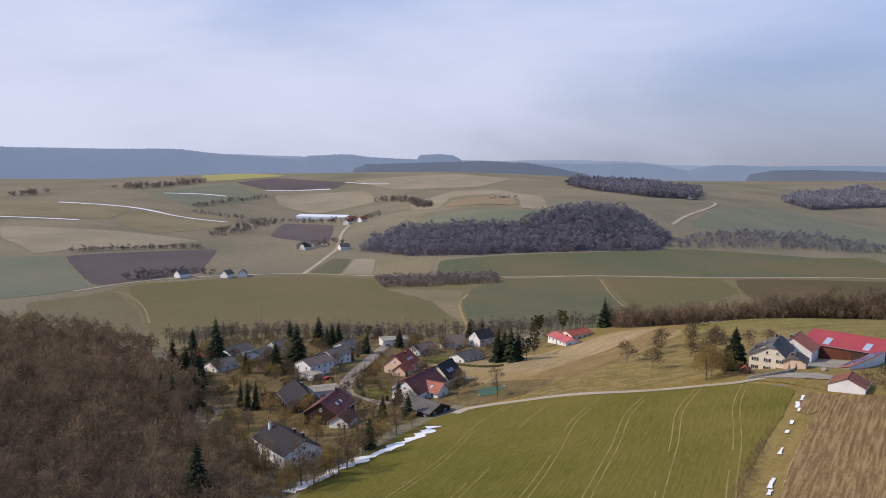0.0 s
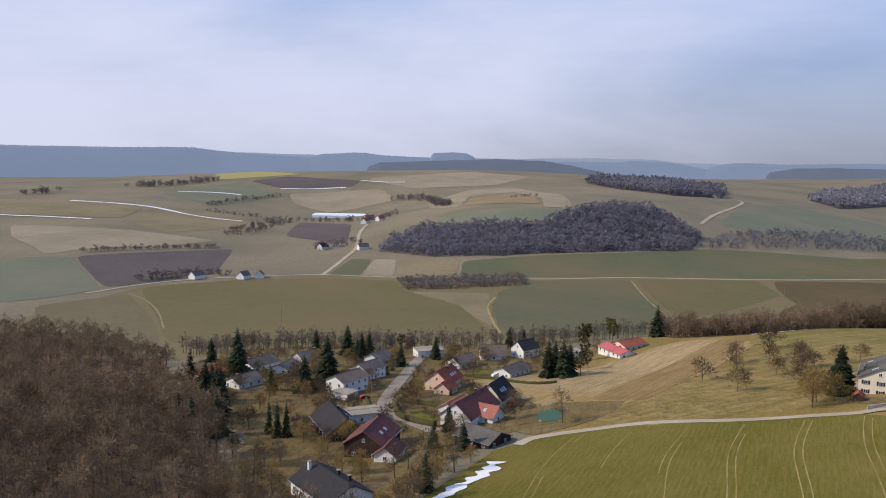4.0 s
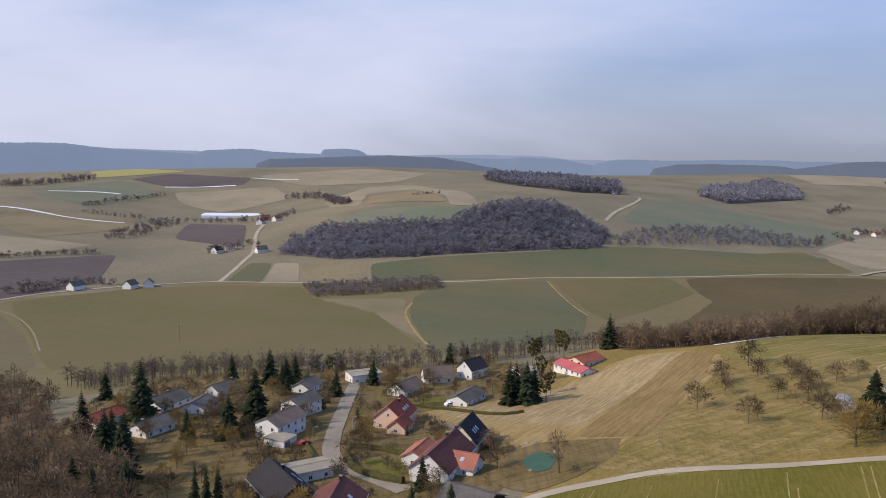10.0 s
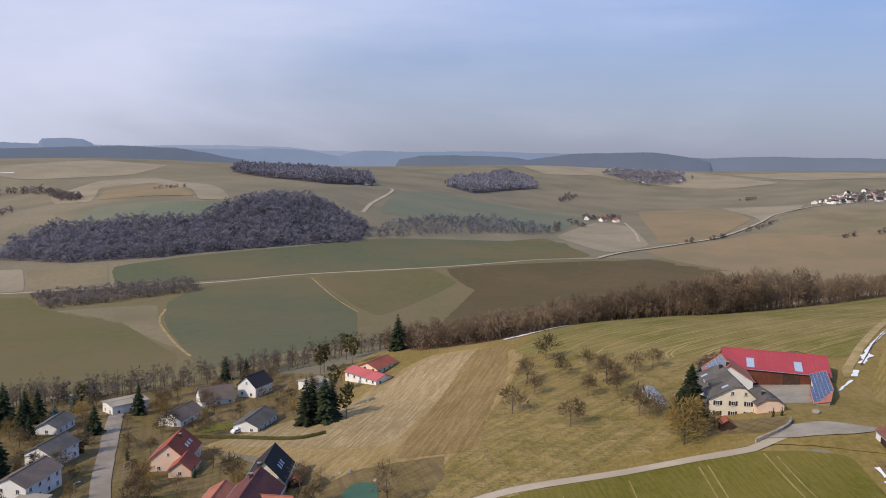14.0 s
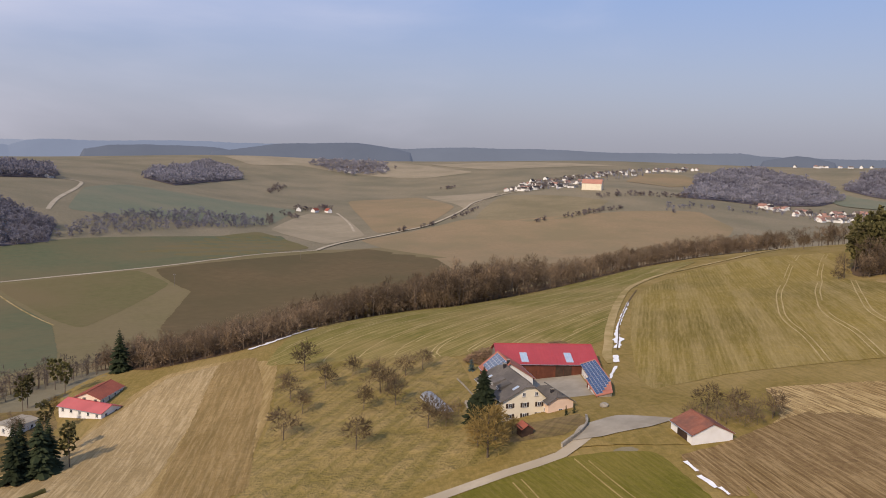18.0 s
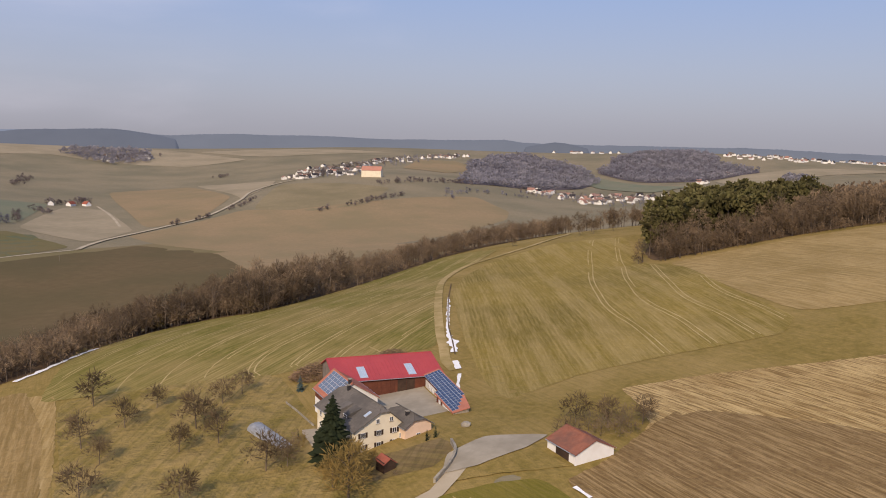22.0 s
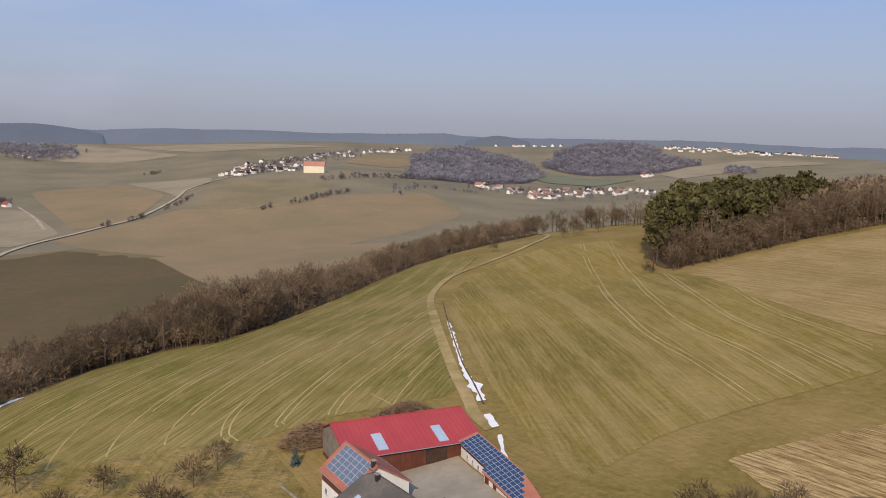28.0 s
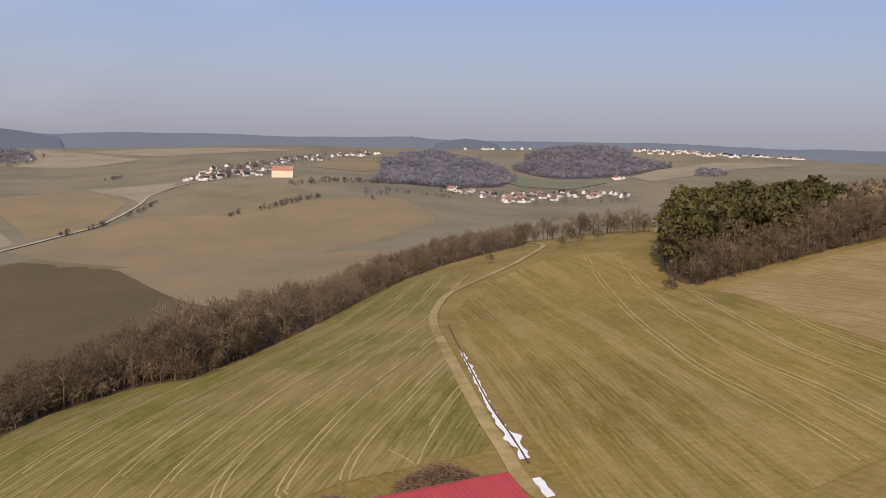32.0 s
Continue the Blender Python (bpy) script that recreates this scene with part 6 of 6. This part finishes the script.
VILLAGE_WOODS = ([(1565, 975), (1863, 1102), (2400, 1280), (2700, 1290), (2538, 1091), (2392, 909), (2137, 812), (1979, 800), (1716, 912)], [(2411, 878), (2642, 926), (3000, 900), (3100, 760), (2886, 649), (2656, 524), (2550, 428), (2470, 420), (2280, 560), (2230, 689)], [(2262, 365), (2260, 281), (2427, 290), (2424, 365)], [(1591, 2340), (1737, 2430), (1896, 2387), (1897, 2285), (1733, 2075), (1668, 2070), (1562, 2080), (1580, 2207)])
VILLAGE_WOODS = tuple([(v.x, v.y) for v in rounded(w_, 55 if i_ < 2 else 20, i_)] for i_, w_ in enumerate(VILLAGE_WOODS))
for i_, w_ in enumerate(VILLAGE_WOODS):
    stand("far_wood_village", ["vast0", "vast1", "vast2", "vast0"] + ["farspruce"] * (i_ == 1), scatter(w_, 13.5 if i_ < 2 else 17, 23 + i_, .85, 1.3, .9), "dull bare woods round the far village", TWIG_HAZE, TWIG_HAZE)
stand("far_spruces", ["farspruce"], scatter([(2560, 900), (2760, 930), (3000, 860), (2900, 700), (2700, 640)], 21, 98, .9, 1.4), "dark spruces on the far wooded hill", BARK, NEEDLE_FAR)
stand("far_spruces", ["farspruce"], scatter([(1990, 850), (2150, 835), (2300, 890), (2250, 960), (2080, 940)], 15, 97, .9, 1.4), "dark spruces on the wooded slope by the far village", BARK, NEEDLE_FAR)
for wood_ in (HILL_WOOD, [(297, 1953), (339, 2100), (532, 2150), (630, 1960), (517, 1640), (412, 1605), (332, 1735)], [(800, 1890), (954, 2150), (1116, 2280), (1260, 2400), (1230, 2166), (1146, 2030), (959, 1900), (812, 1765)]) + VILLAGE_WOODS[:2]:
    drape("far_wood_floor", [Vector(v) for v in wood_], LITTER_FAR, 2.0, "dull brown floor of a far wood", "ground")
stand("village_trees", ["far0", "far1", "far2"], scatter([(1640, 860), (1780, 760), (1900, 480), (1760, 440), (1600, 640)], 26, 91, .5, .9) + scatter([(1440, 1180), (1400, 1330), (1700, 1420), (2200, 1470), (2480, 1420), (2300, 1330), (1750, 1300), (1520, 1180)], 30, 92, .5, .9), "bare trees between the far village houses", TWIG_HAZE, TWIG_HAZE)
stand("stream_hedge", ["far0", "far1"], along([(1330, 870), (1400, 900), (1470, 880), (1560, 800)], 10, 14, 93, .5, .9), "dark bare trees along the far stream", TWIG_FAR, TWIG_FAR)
# ---- single trees, hedges and shrubs ----
SPRUCES = [(-66.4, 360, 18), (-74, 349.5, 13), (-68, 434, 13), (-61.5, 440, 10), (-57, 434, 11), (-23, 430, 10), (-39, 408, 9), (-62, 425, 9), (-59, 411, 7), (-109.3, 380, 17), (-132, 416, 10), (-123, 358, 13), (-103, 333, 12), (-107, 327, 14), (17, 474, 9), (24, 463, 9), (27.5, 379, 14), (31, 384, 13), (33.5, 377, 14), (37, 380, 12)]
SPRUCES += [(-15.5, 288, 8), (-87, 351, 6),  (-97.5, 310, 15), (-97, 281, 12), (-90, 285, 12), (-88, 352, 8), (-20, 269.5, 7), (-21, 230, 8), (-11, 265, 7), (-54, 171, 14), (-107, 298, 10), (96, 464, 15), (-85, 440, 11), (-110, 345, 11)]
rv = random.Random(8)
for x_, y_, h_ in SPRUCES:
    slim = rv.randrange(3)
    plant("spruce%d" % slim, x_, y_, h_ / 10.4, rv.uniform(0, 6.28), "spruce", "tall dark green spruce" if h_ > 9.5 else "dark green young spruce", group="spruces", tall=rv.uniform(.95, 1.05), wide=1.22)
for x_, y_, h_ in ((-74, 288, 12), (-70.5, 284, 13), (-67.5, 284.5, 12), (-68.5, 288, 10)):
    plant("spruce2", x_, y_, h_ / 13, rv.uniform(0, 6), "spruce", "slim dark green spruce in a garden", group="spruces", wide=.72)
for x_, y_, h_ in [(56, 452, 12), (70, 454, 12), (-42, 452, 9)] + [(53.7, 450.3, 11), (71.5, 467.5, 12), (41, 376, 11), (49.1, 416.4, 11), (47, 392, 9)]:
    plant("pine0", x_, y_, h_ / 15, rv.uniform(0, 6), "pine", "dark broad-crowned pine beside the houses", group="pines")
plant("bigspruce", 103.4, 275.5, 1.04, 1.0, "spruce", "tall broad dark spruce in front of the farmhouse", group="spruces", wide=1.1)
for x_, y_, h_ in ((-51.5, 433, 8), (143.7, 315, 5), (-45, 447, 9)):
    plant("blue", x_, y_, h_ / 10, rv.uniform(0, 6), "blue_spruce", "grey-blue spruce in a garden", group="spruces")
for x_, y_, h_ in ((-43.8, 387, 6), (-31, 371, 4.5), (-39.5, 310, 4), (-63.5, 337.4, 2.5), (115.2, 258.6, 2.6), (117, 257.4, 2.6), (114.2, 293, 2), (-42, 396, 7), (-15, 343, 4)):
    plant("thuja", x_, y_, h_ / 5, rv.uniform(0, 6), "thuja", "clipped dark evergreen shrub", "shrub", "evergreen shrubs")
for i_, (x_, y_) in enumerate([(98.4, 349.7), (92.5, 335.9), (76.8, 323), (80.1, 296.9), (122.8, 349), (110.5, 347.7), (101.8, 319.2), (114.1, 325.6), (129.9, 331.2), (137.4, 330.9), (97.8, 289.2), (100.5, 285.4), (119.6, 371), (108, 312.2), (118.9, 326.9)]):
    plant(("apple", "apple", "apple_b")[i_ % 3], x_, y_, (1.6, 1.25, 1.75, 1.45, 1.2)[i_ % 5], rv.uniform(0, 6), "fruit_tree", "bare brown fruit tree in the orchard", group="orchard trees")
for x_, y_, s_, k_ in ((89, 261.5, 1.4, "willow"), (97, 266, 1.0, "willow"), (95, 262, .9, "bush_ochre"), (93, 268, .85, "willow"), (21, 285.3, .85, "ash"), (101, 264, .5, "willow"), (99, 257, .5, "bush"), (105, 289, 1.5, "bush"), (108, 288, 1.2, "bush_ochre"), (111, 290.5, 1.3, "bush"), (104, 294, 1.0, "bush"), (25, 286, .9, "bush"), (14, 317, 1.1, "bush")):
    plant(k_, x_, y_, s_, rv.uniform(0, 6), "tree", "ochre-twigged bare tree by the farm" if k_ in ("willow", "bush_ochre") else "bare brown tree by the pond" if k_ == "ash" else "bare brown garden bush", group="farm trees")
for i_, (x_, y_) in enumerate([(133, 230.6), (134, 223.6), (136.9, 216.6), (126.4, 229), (128, 219.3), (130.8, 217.7), (133.4, 220.3), (128.9, 226.4), (131, 224), (136, 221), (139, 217), (127, 223), (124.5, 231)]):
    plant("apple_b" if i_ < 3 else "bush", x_, y_, 1.3 if i_ < 3 else 1.45, rv.uniform(0, 6), "tree" if i_ < 3 else "shrub", "bare grey tree behind the field barn" if i_ < 3 else "bare brown scrub behind the field barn", "tree" if i_ < 3 else "shrub", "scrub by the field barn")
for x_, y_, s_ in ((443, 374, .95), (488, 344, 1.3), (494, 336, 1.5), (508, 326, 1.4), (520, 345, 1.5)):
    plant("apple", x_, y_, s_, rv.uniform(0, 6), "tree", "lone bare tree at the field end", group="field trees")
for x_, y_, s_ in ((76, 184, .8), (79, 189, .7), (72, 178, .8), (67.5, 169, .9), (64, 163, .8), (82, 194, .6), (74, 181, .9), (77.5, 186.5, .8), (70, 173.5, 1.0), (65.8, 166, 1.0), (62, 159, 1.0), (60, 155, .9), (58, 151, 1.0), (84, 197.5, .5), (69, 171, .8)):
    plant("bush", x_, y_, s_, rv.uniform(0, 6), "shrub", "bare brown shrub on the grass strip", "shrub", "strip shrubs")
for x_, y_, s_ in scatter([(-72, 220), (-56, 196), (-48, 150), (-38, 140), (-33, 185), (-24, 204), (-20, 222), (-30, 205), (-44, 204), (-58, 214), (-62, 232)], 5.2, 77, .6, 1.1):
    k_ = rv.choice(("willow", "bush_ochre", "oak", "willow", "bush", "ash"))
    plant(k_, x_, y_, s_ * (.75 if k_ in ("willow", "oak", "ash") else 1.3), rv.uniform(0, 6.28), "tree" if "bush" not in k_ else "shrub", "ochre bare tree on the garden edge" if k_ == "willow" else "bare brown tree on the garden edge" if "bush" not in k_ else "bare shrub on the garden edge", "tree" if "bush" not in k_ else "shrub", "garden edge trees")
HOUSES = [(o.location.x, o.location.y) for o in bpy.data.objects if o.parent is None and o.get("category") in ("house", "garage")]
STREET = glide([(-28, 485), (-33, 421), (-36, 388), (-39, 354), (-40, 327), (-37, 312), (-30, 303), (-20, 287)], 4)
GARDEN = [(-140, 330), (-130, 400), (-115, 435), (-40, 455), (40, 460), (62, 435), (45, 402), (-10, 380), (-6, 345), (8, 335), (8, 282), (-10, 258), (-26, 225), (-55, 195), (-75, 215), (-84, 290), (-110, 330)]


def clear(x, y, d):
    return all(math.hypot(x - a, y - b) > d for a, b in HOUSES) and all(math.hypot(x - v.x, y - v.y) > 4.5 for v in STREET)


n_ = 0
for x_, y_, s_ in scatter(GARDEN, 7.4, 31, .7, 1.35):
    south = y_ < 265
    if not clear(x_, y_, 12.5 if south else 8.2) or rv.random() < (.1 if south else .22):
        continue
    n_ += 1
    k_ = rv.choice(("bush", "bush_ochre", "apple", "apple_b", "willow", "bush", "apple") if not south else ("willow", "oak", "ash", "bush_ochre", "willow", "bush"))
    big = k_ in ("oak", "ash", "willow")
    plant(k_, x_, y_, s_ * (.7 if big else 1), rv.uniform(0, 6.28), "garden_tree" if k_ not in ("bush", "bush_ochre") else "garden_shrub", "bare brown garden shrub" if k_ == "bush" else "ochre bare garden shrub" if k_ == "bush_ochre" else "bare brown garden tree between houses",
          "tree" if "bush" not in k_ else "shrub", "garden plants")
for x_, y_, s_ in along([(-34, 190), (-26, 205), (-20, 222), (-12, 238), (-6, 250)], 3.0, 2.0, 5):
    plant(rv.choice(("willow", "ash", "bush_ochre", "willow")), x_ - 4, y_, s_ * .75, rv.uniform(0, 6), "tree", "ochre bare tree on the garden edge", group="garden edge trees")


def hedge(name, points, width, height, label, mat=HEDGE):
    """A clipped hedge with a lumpy surface along a line."""
    pts = glide(points, 1.0)
    vs, fs = [], []
    for i, p in enumerate(pts):
        t = (pts[min(i + 1, len(pts) - 1)] - pts[max(i - 1, 0)]).normalized()
        nr = Vector((-t.y, t.x))
        z = ground_z(p.x, p.y)
        for k, (a, b) in enumerate(((-.5, -.3), (-.55, .5), (-.38, .95), (0, 1.03), (.38, .95), (.55, .5), (.5, -.3))):
            j = 1 + .18 * noise.noise(Vector((p.x * 1.3, p.y * 1.3, k * 3.1)))
            q = p + nr * a * width * j
            vs.append((q.x, q.y, z + b * height * j))
        if i:
            c = (i - 1) * 7
            fs += [(c + k, c + k + 1, c + 8 + k, c + 7 + k) for k in range(6)]
    fs += [tuple(range(7)), tuple(range(len(vs) - 1, len(vs) - 8, -1))]
    return tagged(new(name, mesh_of(name, vs, fs, mat)), label, "hedge")


hedge("hedge", [(-33.8, 332.6), (-23.6, 326.3), (-16, 317)], 1.3, 1.7, "brown-green clipped garden hedge")
hedge("hedge", [(-35, 326), (-33.5, 311), (-27.5, 301), (-20, 294)], 1.6, 2.0, "curved olive hedge beside the street")
hedge("hedge", [(-9, 387), (3, 378), (19, 362.5), (29, 361)], .9, 1.2, "brown hedge between gardens and meadow", HEDGE)
hedge("hedge", [(-92, 372), (-80, 383), (-70, 392)], 1.2, 1.5, "brown clipped hedge in a garden")
hedge("hedge", [(-49, 343), (-46, 330), (-44, 322)], 1.0, .9, "low garden hedge by the drive")


def rough(name, places, keys, label, mat, cat="hedge"):
    return stand(name, keys, places, label, BARK, mat, cat)


rough("valley_thicket", scatter([(-75, 888), (-6, 894), (64, 910), (62, 862), (-7, 832), (-66, 822)], 5.0, 41, .38, .6), ["far0", "far1"], "grey thicket in the valley field", THICKET)
SC = ["far0", "far1", "far2"]
ROWS_A = [([(-451, 972), (-421, 1003), (-375, 1050), (-328, 1086)], 5, 4, 0.45), ([(-910, 1676), (-883, 1691), (-863, 1722)], 8, 14, 0.9), ([(990, 1116), (1049, 1130), (1113, 1160)], 10, 4, 0.45), ([(820, 1375), (800, 1310)], 9, 8, 0.6), ([(1380, 1060), (1500, 1010), (1600, 960)], 9, 14, 0.7), ([(1680, 850), (1760, 720), (1860, 560)], 9, 60, 0.6), ([(700, 1245), (760, 1330)], 9, 5, 0.5)]
ROWS_B = [([(-774, 1902), (-698, 1970), (-633, 2097)], 7, 14, 0.9), ([(-336, 848), (-316, 880), (-306, 896), (-294, 907), (-262, 912)], 6, 5, 0.55), ([(1048, 971), (1075, 966)], 5, 5, 0.5), ([(900, 1450), (960, 1440), (1000, 1480)], 8, 14, 0.8), ([(1420, 1280), (1560, 1330), (1760, 1420), (2040, 1400)], 9, 45, 0.7), ([(-60, 470), (-20, 480)], 6, 6, 0.5), ([(-480, 1530), (-300, 1500)], 10, 6, 0.5)]
ROWS_C = [([(-510, 1625), (-477, 1756), (-414, 1856)], 9, 6, 0.6), ([(835, 1080), (850, 1084)], 5, 5, 0.5), ([(1118, 955), (1183, 951), (1241, 951), (1281, 938)], 8, 7, 0.6), ([(-150, 1780), (-110, 1786), (-60, 1700), (-30, 1500)], 7, 14, 0.8), ([(2280, 1370), (2400, 1400)], 9, 40, 0.6), ([(-180, 1150), (-200, 1120), (-150, 1170)], 8, 12, 0.6), ([(1050, 1750), (1180, 1900)], 14, 12, 0.7)]
ROWS_D = [([(-344, 1223), (-330, 1305), (-319, 1465)], 6, 22, 0.6), ([(889, 1086), (911, 1090), (930, 1096)], 7, 3, 0.45), ([(1535, 1652), (1575, 1647)], 6, 8, 0.6), ([(90, 1500), (135, 1490)], 6, 4, 0.4), ([(1640, 2150), (1790, 2200)], 8, 50, 0.8), ([(-280, 1480), (-160, 1400), (-120, 1500)], 9, 14, 0.6)]
for pts_, st_, wd_, sz_ in ROWS_A + ROWS_B + ROWS_C + ROWS_D:
    rough("hedgerow", along(pts_, st_ * .55, wd_, int(pts_[0][0]), sz_ * .8, sz_ * 1.5), SC, "bare dark brown hedgerow on the slope", HEDGEROW)


# ---- small things ----
def brush_pile(x, y, rx, ry, h, seed, rot):
    rng = random.Random(seed)
    st = Stock()
    for _ in range(1300):
        a, r = rng.uniform(0, 6.283), math.sqrt(rng.random())
        px, py = math.cos(a) * r * rx, math.sin(a) * r * ry
        pz = h * (1 - r * r) * rng.uniform(.3, 1.0)
        d = Vector((rng.gauss(0, 1), rng.gauss(0, 1), rng.gauss(0, .35))).normalized()
        ln = rng.uniform(1.0, 2.6)
        p = Vector((px, py, pz))
        st.tube([p - d * ln / 2, p + d * ln / 2], [rng.uniform(.05, .10), .04], 3)
    t = thing("brushwood_pile", x, y, "tall heap of cut brushwood and branches", "wood pile", "brushwood heaps", rot)
    o = new("brushwood", st.mesh("brushwood", BRUSH))
    o.parent = t


brush_pile(172, 301, 9.5, 5, 4.6, 1, -60)
brush_pile(155.5, 318, 8, 5, 4.4, 2, -40)


def low_wall(name, points, width, height, mat, label):
    pts = glide(points, 1.2)
    t = thing(name, points[0][0], points[0][1], label, "wall", z=0.0)
    t.matrix_world = Matrix.Identity(4)
    for i in range(len(pts) - 1):
        a, b = pts[i], pts[i + 1]
        d = (b - a).normalized()
        nr = Vector((-d.y, d.x)) * width / 2
        za, zb = ground_z(a.x, a.y), ground_z(b.x, b.y)
        vs = [(*(a - nr), za - .4), (*(b - nr), zb - .4), (*(b + nr), zb - .4), (*(a + nr), za - .4), (*(a - nr), za + height), (*(b - nr), zb + height), (*(b + nr), zb + height), (*(a + nr), za + height)]
        part("wall_block", solid(vs, [(3, 2, 1, 0), (4, 5, 6, 7), (0, 1, 5, 4), (1, 2, 6, 5), (2, 3, 7, 6), (3, 0, 4, 7)]), mat, t)


low_wall("garden_wall", [(97, 247), (103.5, 247), (109, 248.5), (114, 252)], .5, 1.1, STONE, "low rubble stone garden wall by the drive")
low_wall("yard_wall", [(134.6, 312.8), (129.3, 304.6), (121.7, 294)], .25, .55, STONE, "low pale stone edging beside the farm wing")
pond = drape("pond", [Vector((18.8 + (4.6 + .5 * math.sin(3 * a)) * math.cos(a) + 1.6 * math.sin(a), 297.5 + 8.6 * math.sin(a))) for a in np.linspace(0, 6.2832, 37)[:-1]], POND, 3.2, "small green garden pond", "pond", 2)


def car(x, y, rot, paint, label):
    t = thing("car", x, y, label, "car", "parked cars", rot)
    prof = [(-2.1, .35), (2.1, .35), (2.15, .75), (1.2, .92), (.6, 1.42), (-1.3, 1.45), (-1.9, .95), (-2.15, .85)]
    n = len(prof)
    part("body", solid([(a, -.85, b) for a, b in prof] + [(a, .85, b) for a, b in prof], [tuple(range(n))[::-1], tuple(range(n, 2 * n))] + [(i, (i + 1) % n, n + (i + 1) % n, n + i) for i in range(n)]), paint, t)
    part("side_window", solid([(a, s * .856, b) for s in (-1, 1) for a, b in ((-1.4, .95), (.9, .95), (.5, 1.36), (-1.2, 1.38))], [(0, 1, 2, 3), (7, 6, 5, 4), (0, 4, 5, 1), (1, 5, 6, 2), (2, 6, 7, 3), (3, 7, 4, 0)]), GLASS, t)
    part("windscreen", slab([(1.17, -.75, .95), (1.17, .75, .95), (.63, .7, 1.42), (.63, -.7, 1.42)], .02), GLASS, t)
    for a in (-1.3, 1.35):
        for s in (-1, 1):
            st = Stock()
            st.tube([Vector((a, s * .66, .33)), Vector((a, s * .88, .33))], [.33, .33], 14)
            st.f.append(tuple(range(14, 28)))
            o = new("wheel", st.mesh("wheel", RUBBER))
            o.parent = t


car(-48.8, 338.8, 40, PAINT_RED, "parked red hatchback on the drive")
car(-44.2, 316.8, 10, PAINT_BLUE, "parked dark blue car by the street")
car(5.0, 385.7, 30, PAINT_WHITE, "parked white car behind the hedge")


def pole(x, y, h):
    t = thing("utility_pole", x, y, "slim grey timber power pole in the field", "pole", "power poles")
    st = Stock()
    st.tube([Vector((0, 0, -1)), Vector((0, 0, h))], [.2, .14], 6)
    o = new("post", st.mesh("post", WOOD_GREY))
    o.parent = t
    part("crossarm", block(-1.2, -.08, h - 1.0, 1.2, .08, h - .8), WOOD_GREY, t)
    for a in (-1.0, 0, 1.0):
        part("insulator", block(a - .06, -.06, h - .798, a + .06, .06, h - .5), WALL_WHITE, t)


for x_, y_ in ((-152, 665), (19, 705), (523, 921), (325, 852)):
    pole(x_, y_, 12)
for x_, y_ in ((-46, 340), (-35.5, 392), (-33, 352)):
    t_ = thing("street_lamp", x_, y_, "slender grey street lamp beside the road", "street lamp", "street lamps")
    st_ = Stock()
    st_.tube([Vector((0, 0, -.3)), Vector((0, 0, 5)), Vector((.3, 0, 5.4)), Vector((1.0, 0, 5.5))], [.07, .05, .045, .04], 6)
    o_ = new("post", st_.mesh("post", METAL))
    o_.parent = t_
    part("lamp_head", block(.9, -.14, 5.42, 1.6, .14, 5.56), METAL, t_)


def hut(x, y, rot, w, d, h, label):
    """A small garden hut: boarded walls, door, two tiled slopes."""
    t = thing("garden_hut", x, y, label, "hut", "garden huts", rot)
    part("wall", solid([(a, b, c) for a in (-w / 2, w / 2) for b, c in ((-d / 2, -.5), (d / 2, -.5), (d / 2, h), (0, h + .8), (-d / 2, h))], [(4, 3, 2, 1, 0), (5, 6, 7, 8, 9), (0, 1, 6, 5), (1, 2, 7, 6), (2, 3, 8, 7), (3, 4, 9, 8), (4, 0, 5, 9)]), WOOD_DARK, t)
    for k in (-1, 1):
        part("roof_slope", slab([(-w / 2 - .25, k * (d / 2 + .25), h - .2), (w / 2 + .25, k * (d / 2 + .25), h - .2), (w / 2 + .25, 0, h + .95), (-w / 2 - .25, 0, h + .95)], .1), ROOF_RED, t)
    part("door", block(-.45, -d / 2 - .05, 0, .45, -d / 2 - .003, 1.9), WOOD_GREY, t)


hut(101.6, 260.8, 60, 3.4, 2.8, 2.0, "small dark garden hut with red tile roof")
hut(7.6, 317.5, 65, 3.6, 3.0, 2.0, "small dark garden hut with red tile roof")


def boulder(x, y, r, seed, mat, label):
    rng = random.Random(seed)
    bm = bmesh.new()
    bmesh.ops.create_icosphere(bm, subdivisions=2, radius=r)
    for v in bm.verts:
        v.co *= 1 + .28 * noise.noise(v.co * (1.3 / r) + Vector((seed, 0, 0)))
        v.co.z *= rng.uniform(.68, .72)
    me = bpy.data.meshes.new("boulder")
    bm.to_mesh(me)
    bm.free()
    me.materials.append(mat)
    o = new("boulder", me)
    o.matrix_world = pose(x, y, ground_z(x, y) + r * .35, 0, 0, seed * 40)
    return tagged(o, label, "rock", "boulders")


boulder(124.5, 253.6, 1.2, 3, STONE, "large pale boulder beside the farm drive")
for k_, (x_, y_) in enumerate(((17, 315.5), (19.6, 317), (22, 316), (14.5, 291), (25, 304))):
    boulder(x_, y_, .55 + .1 * (k_ % 3), k_ + 5, STONE, "pale stone at the pond edge")
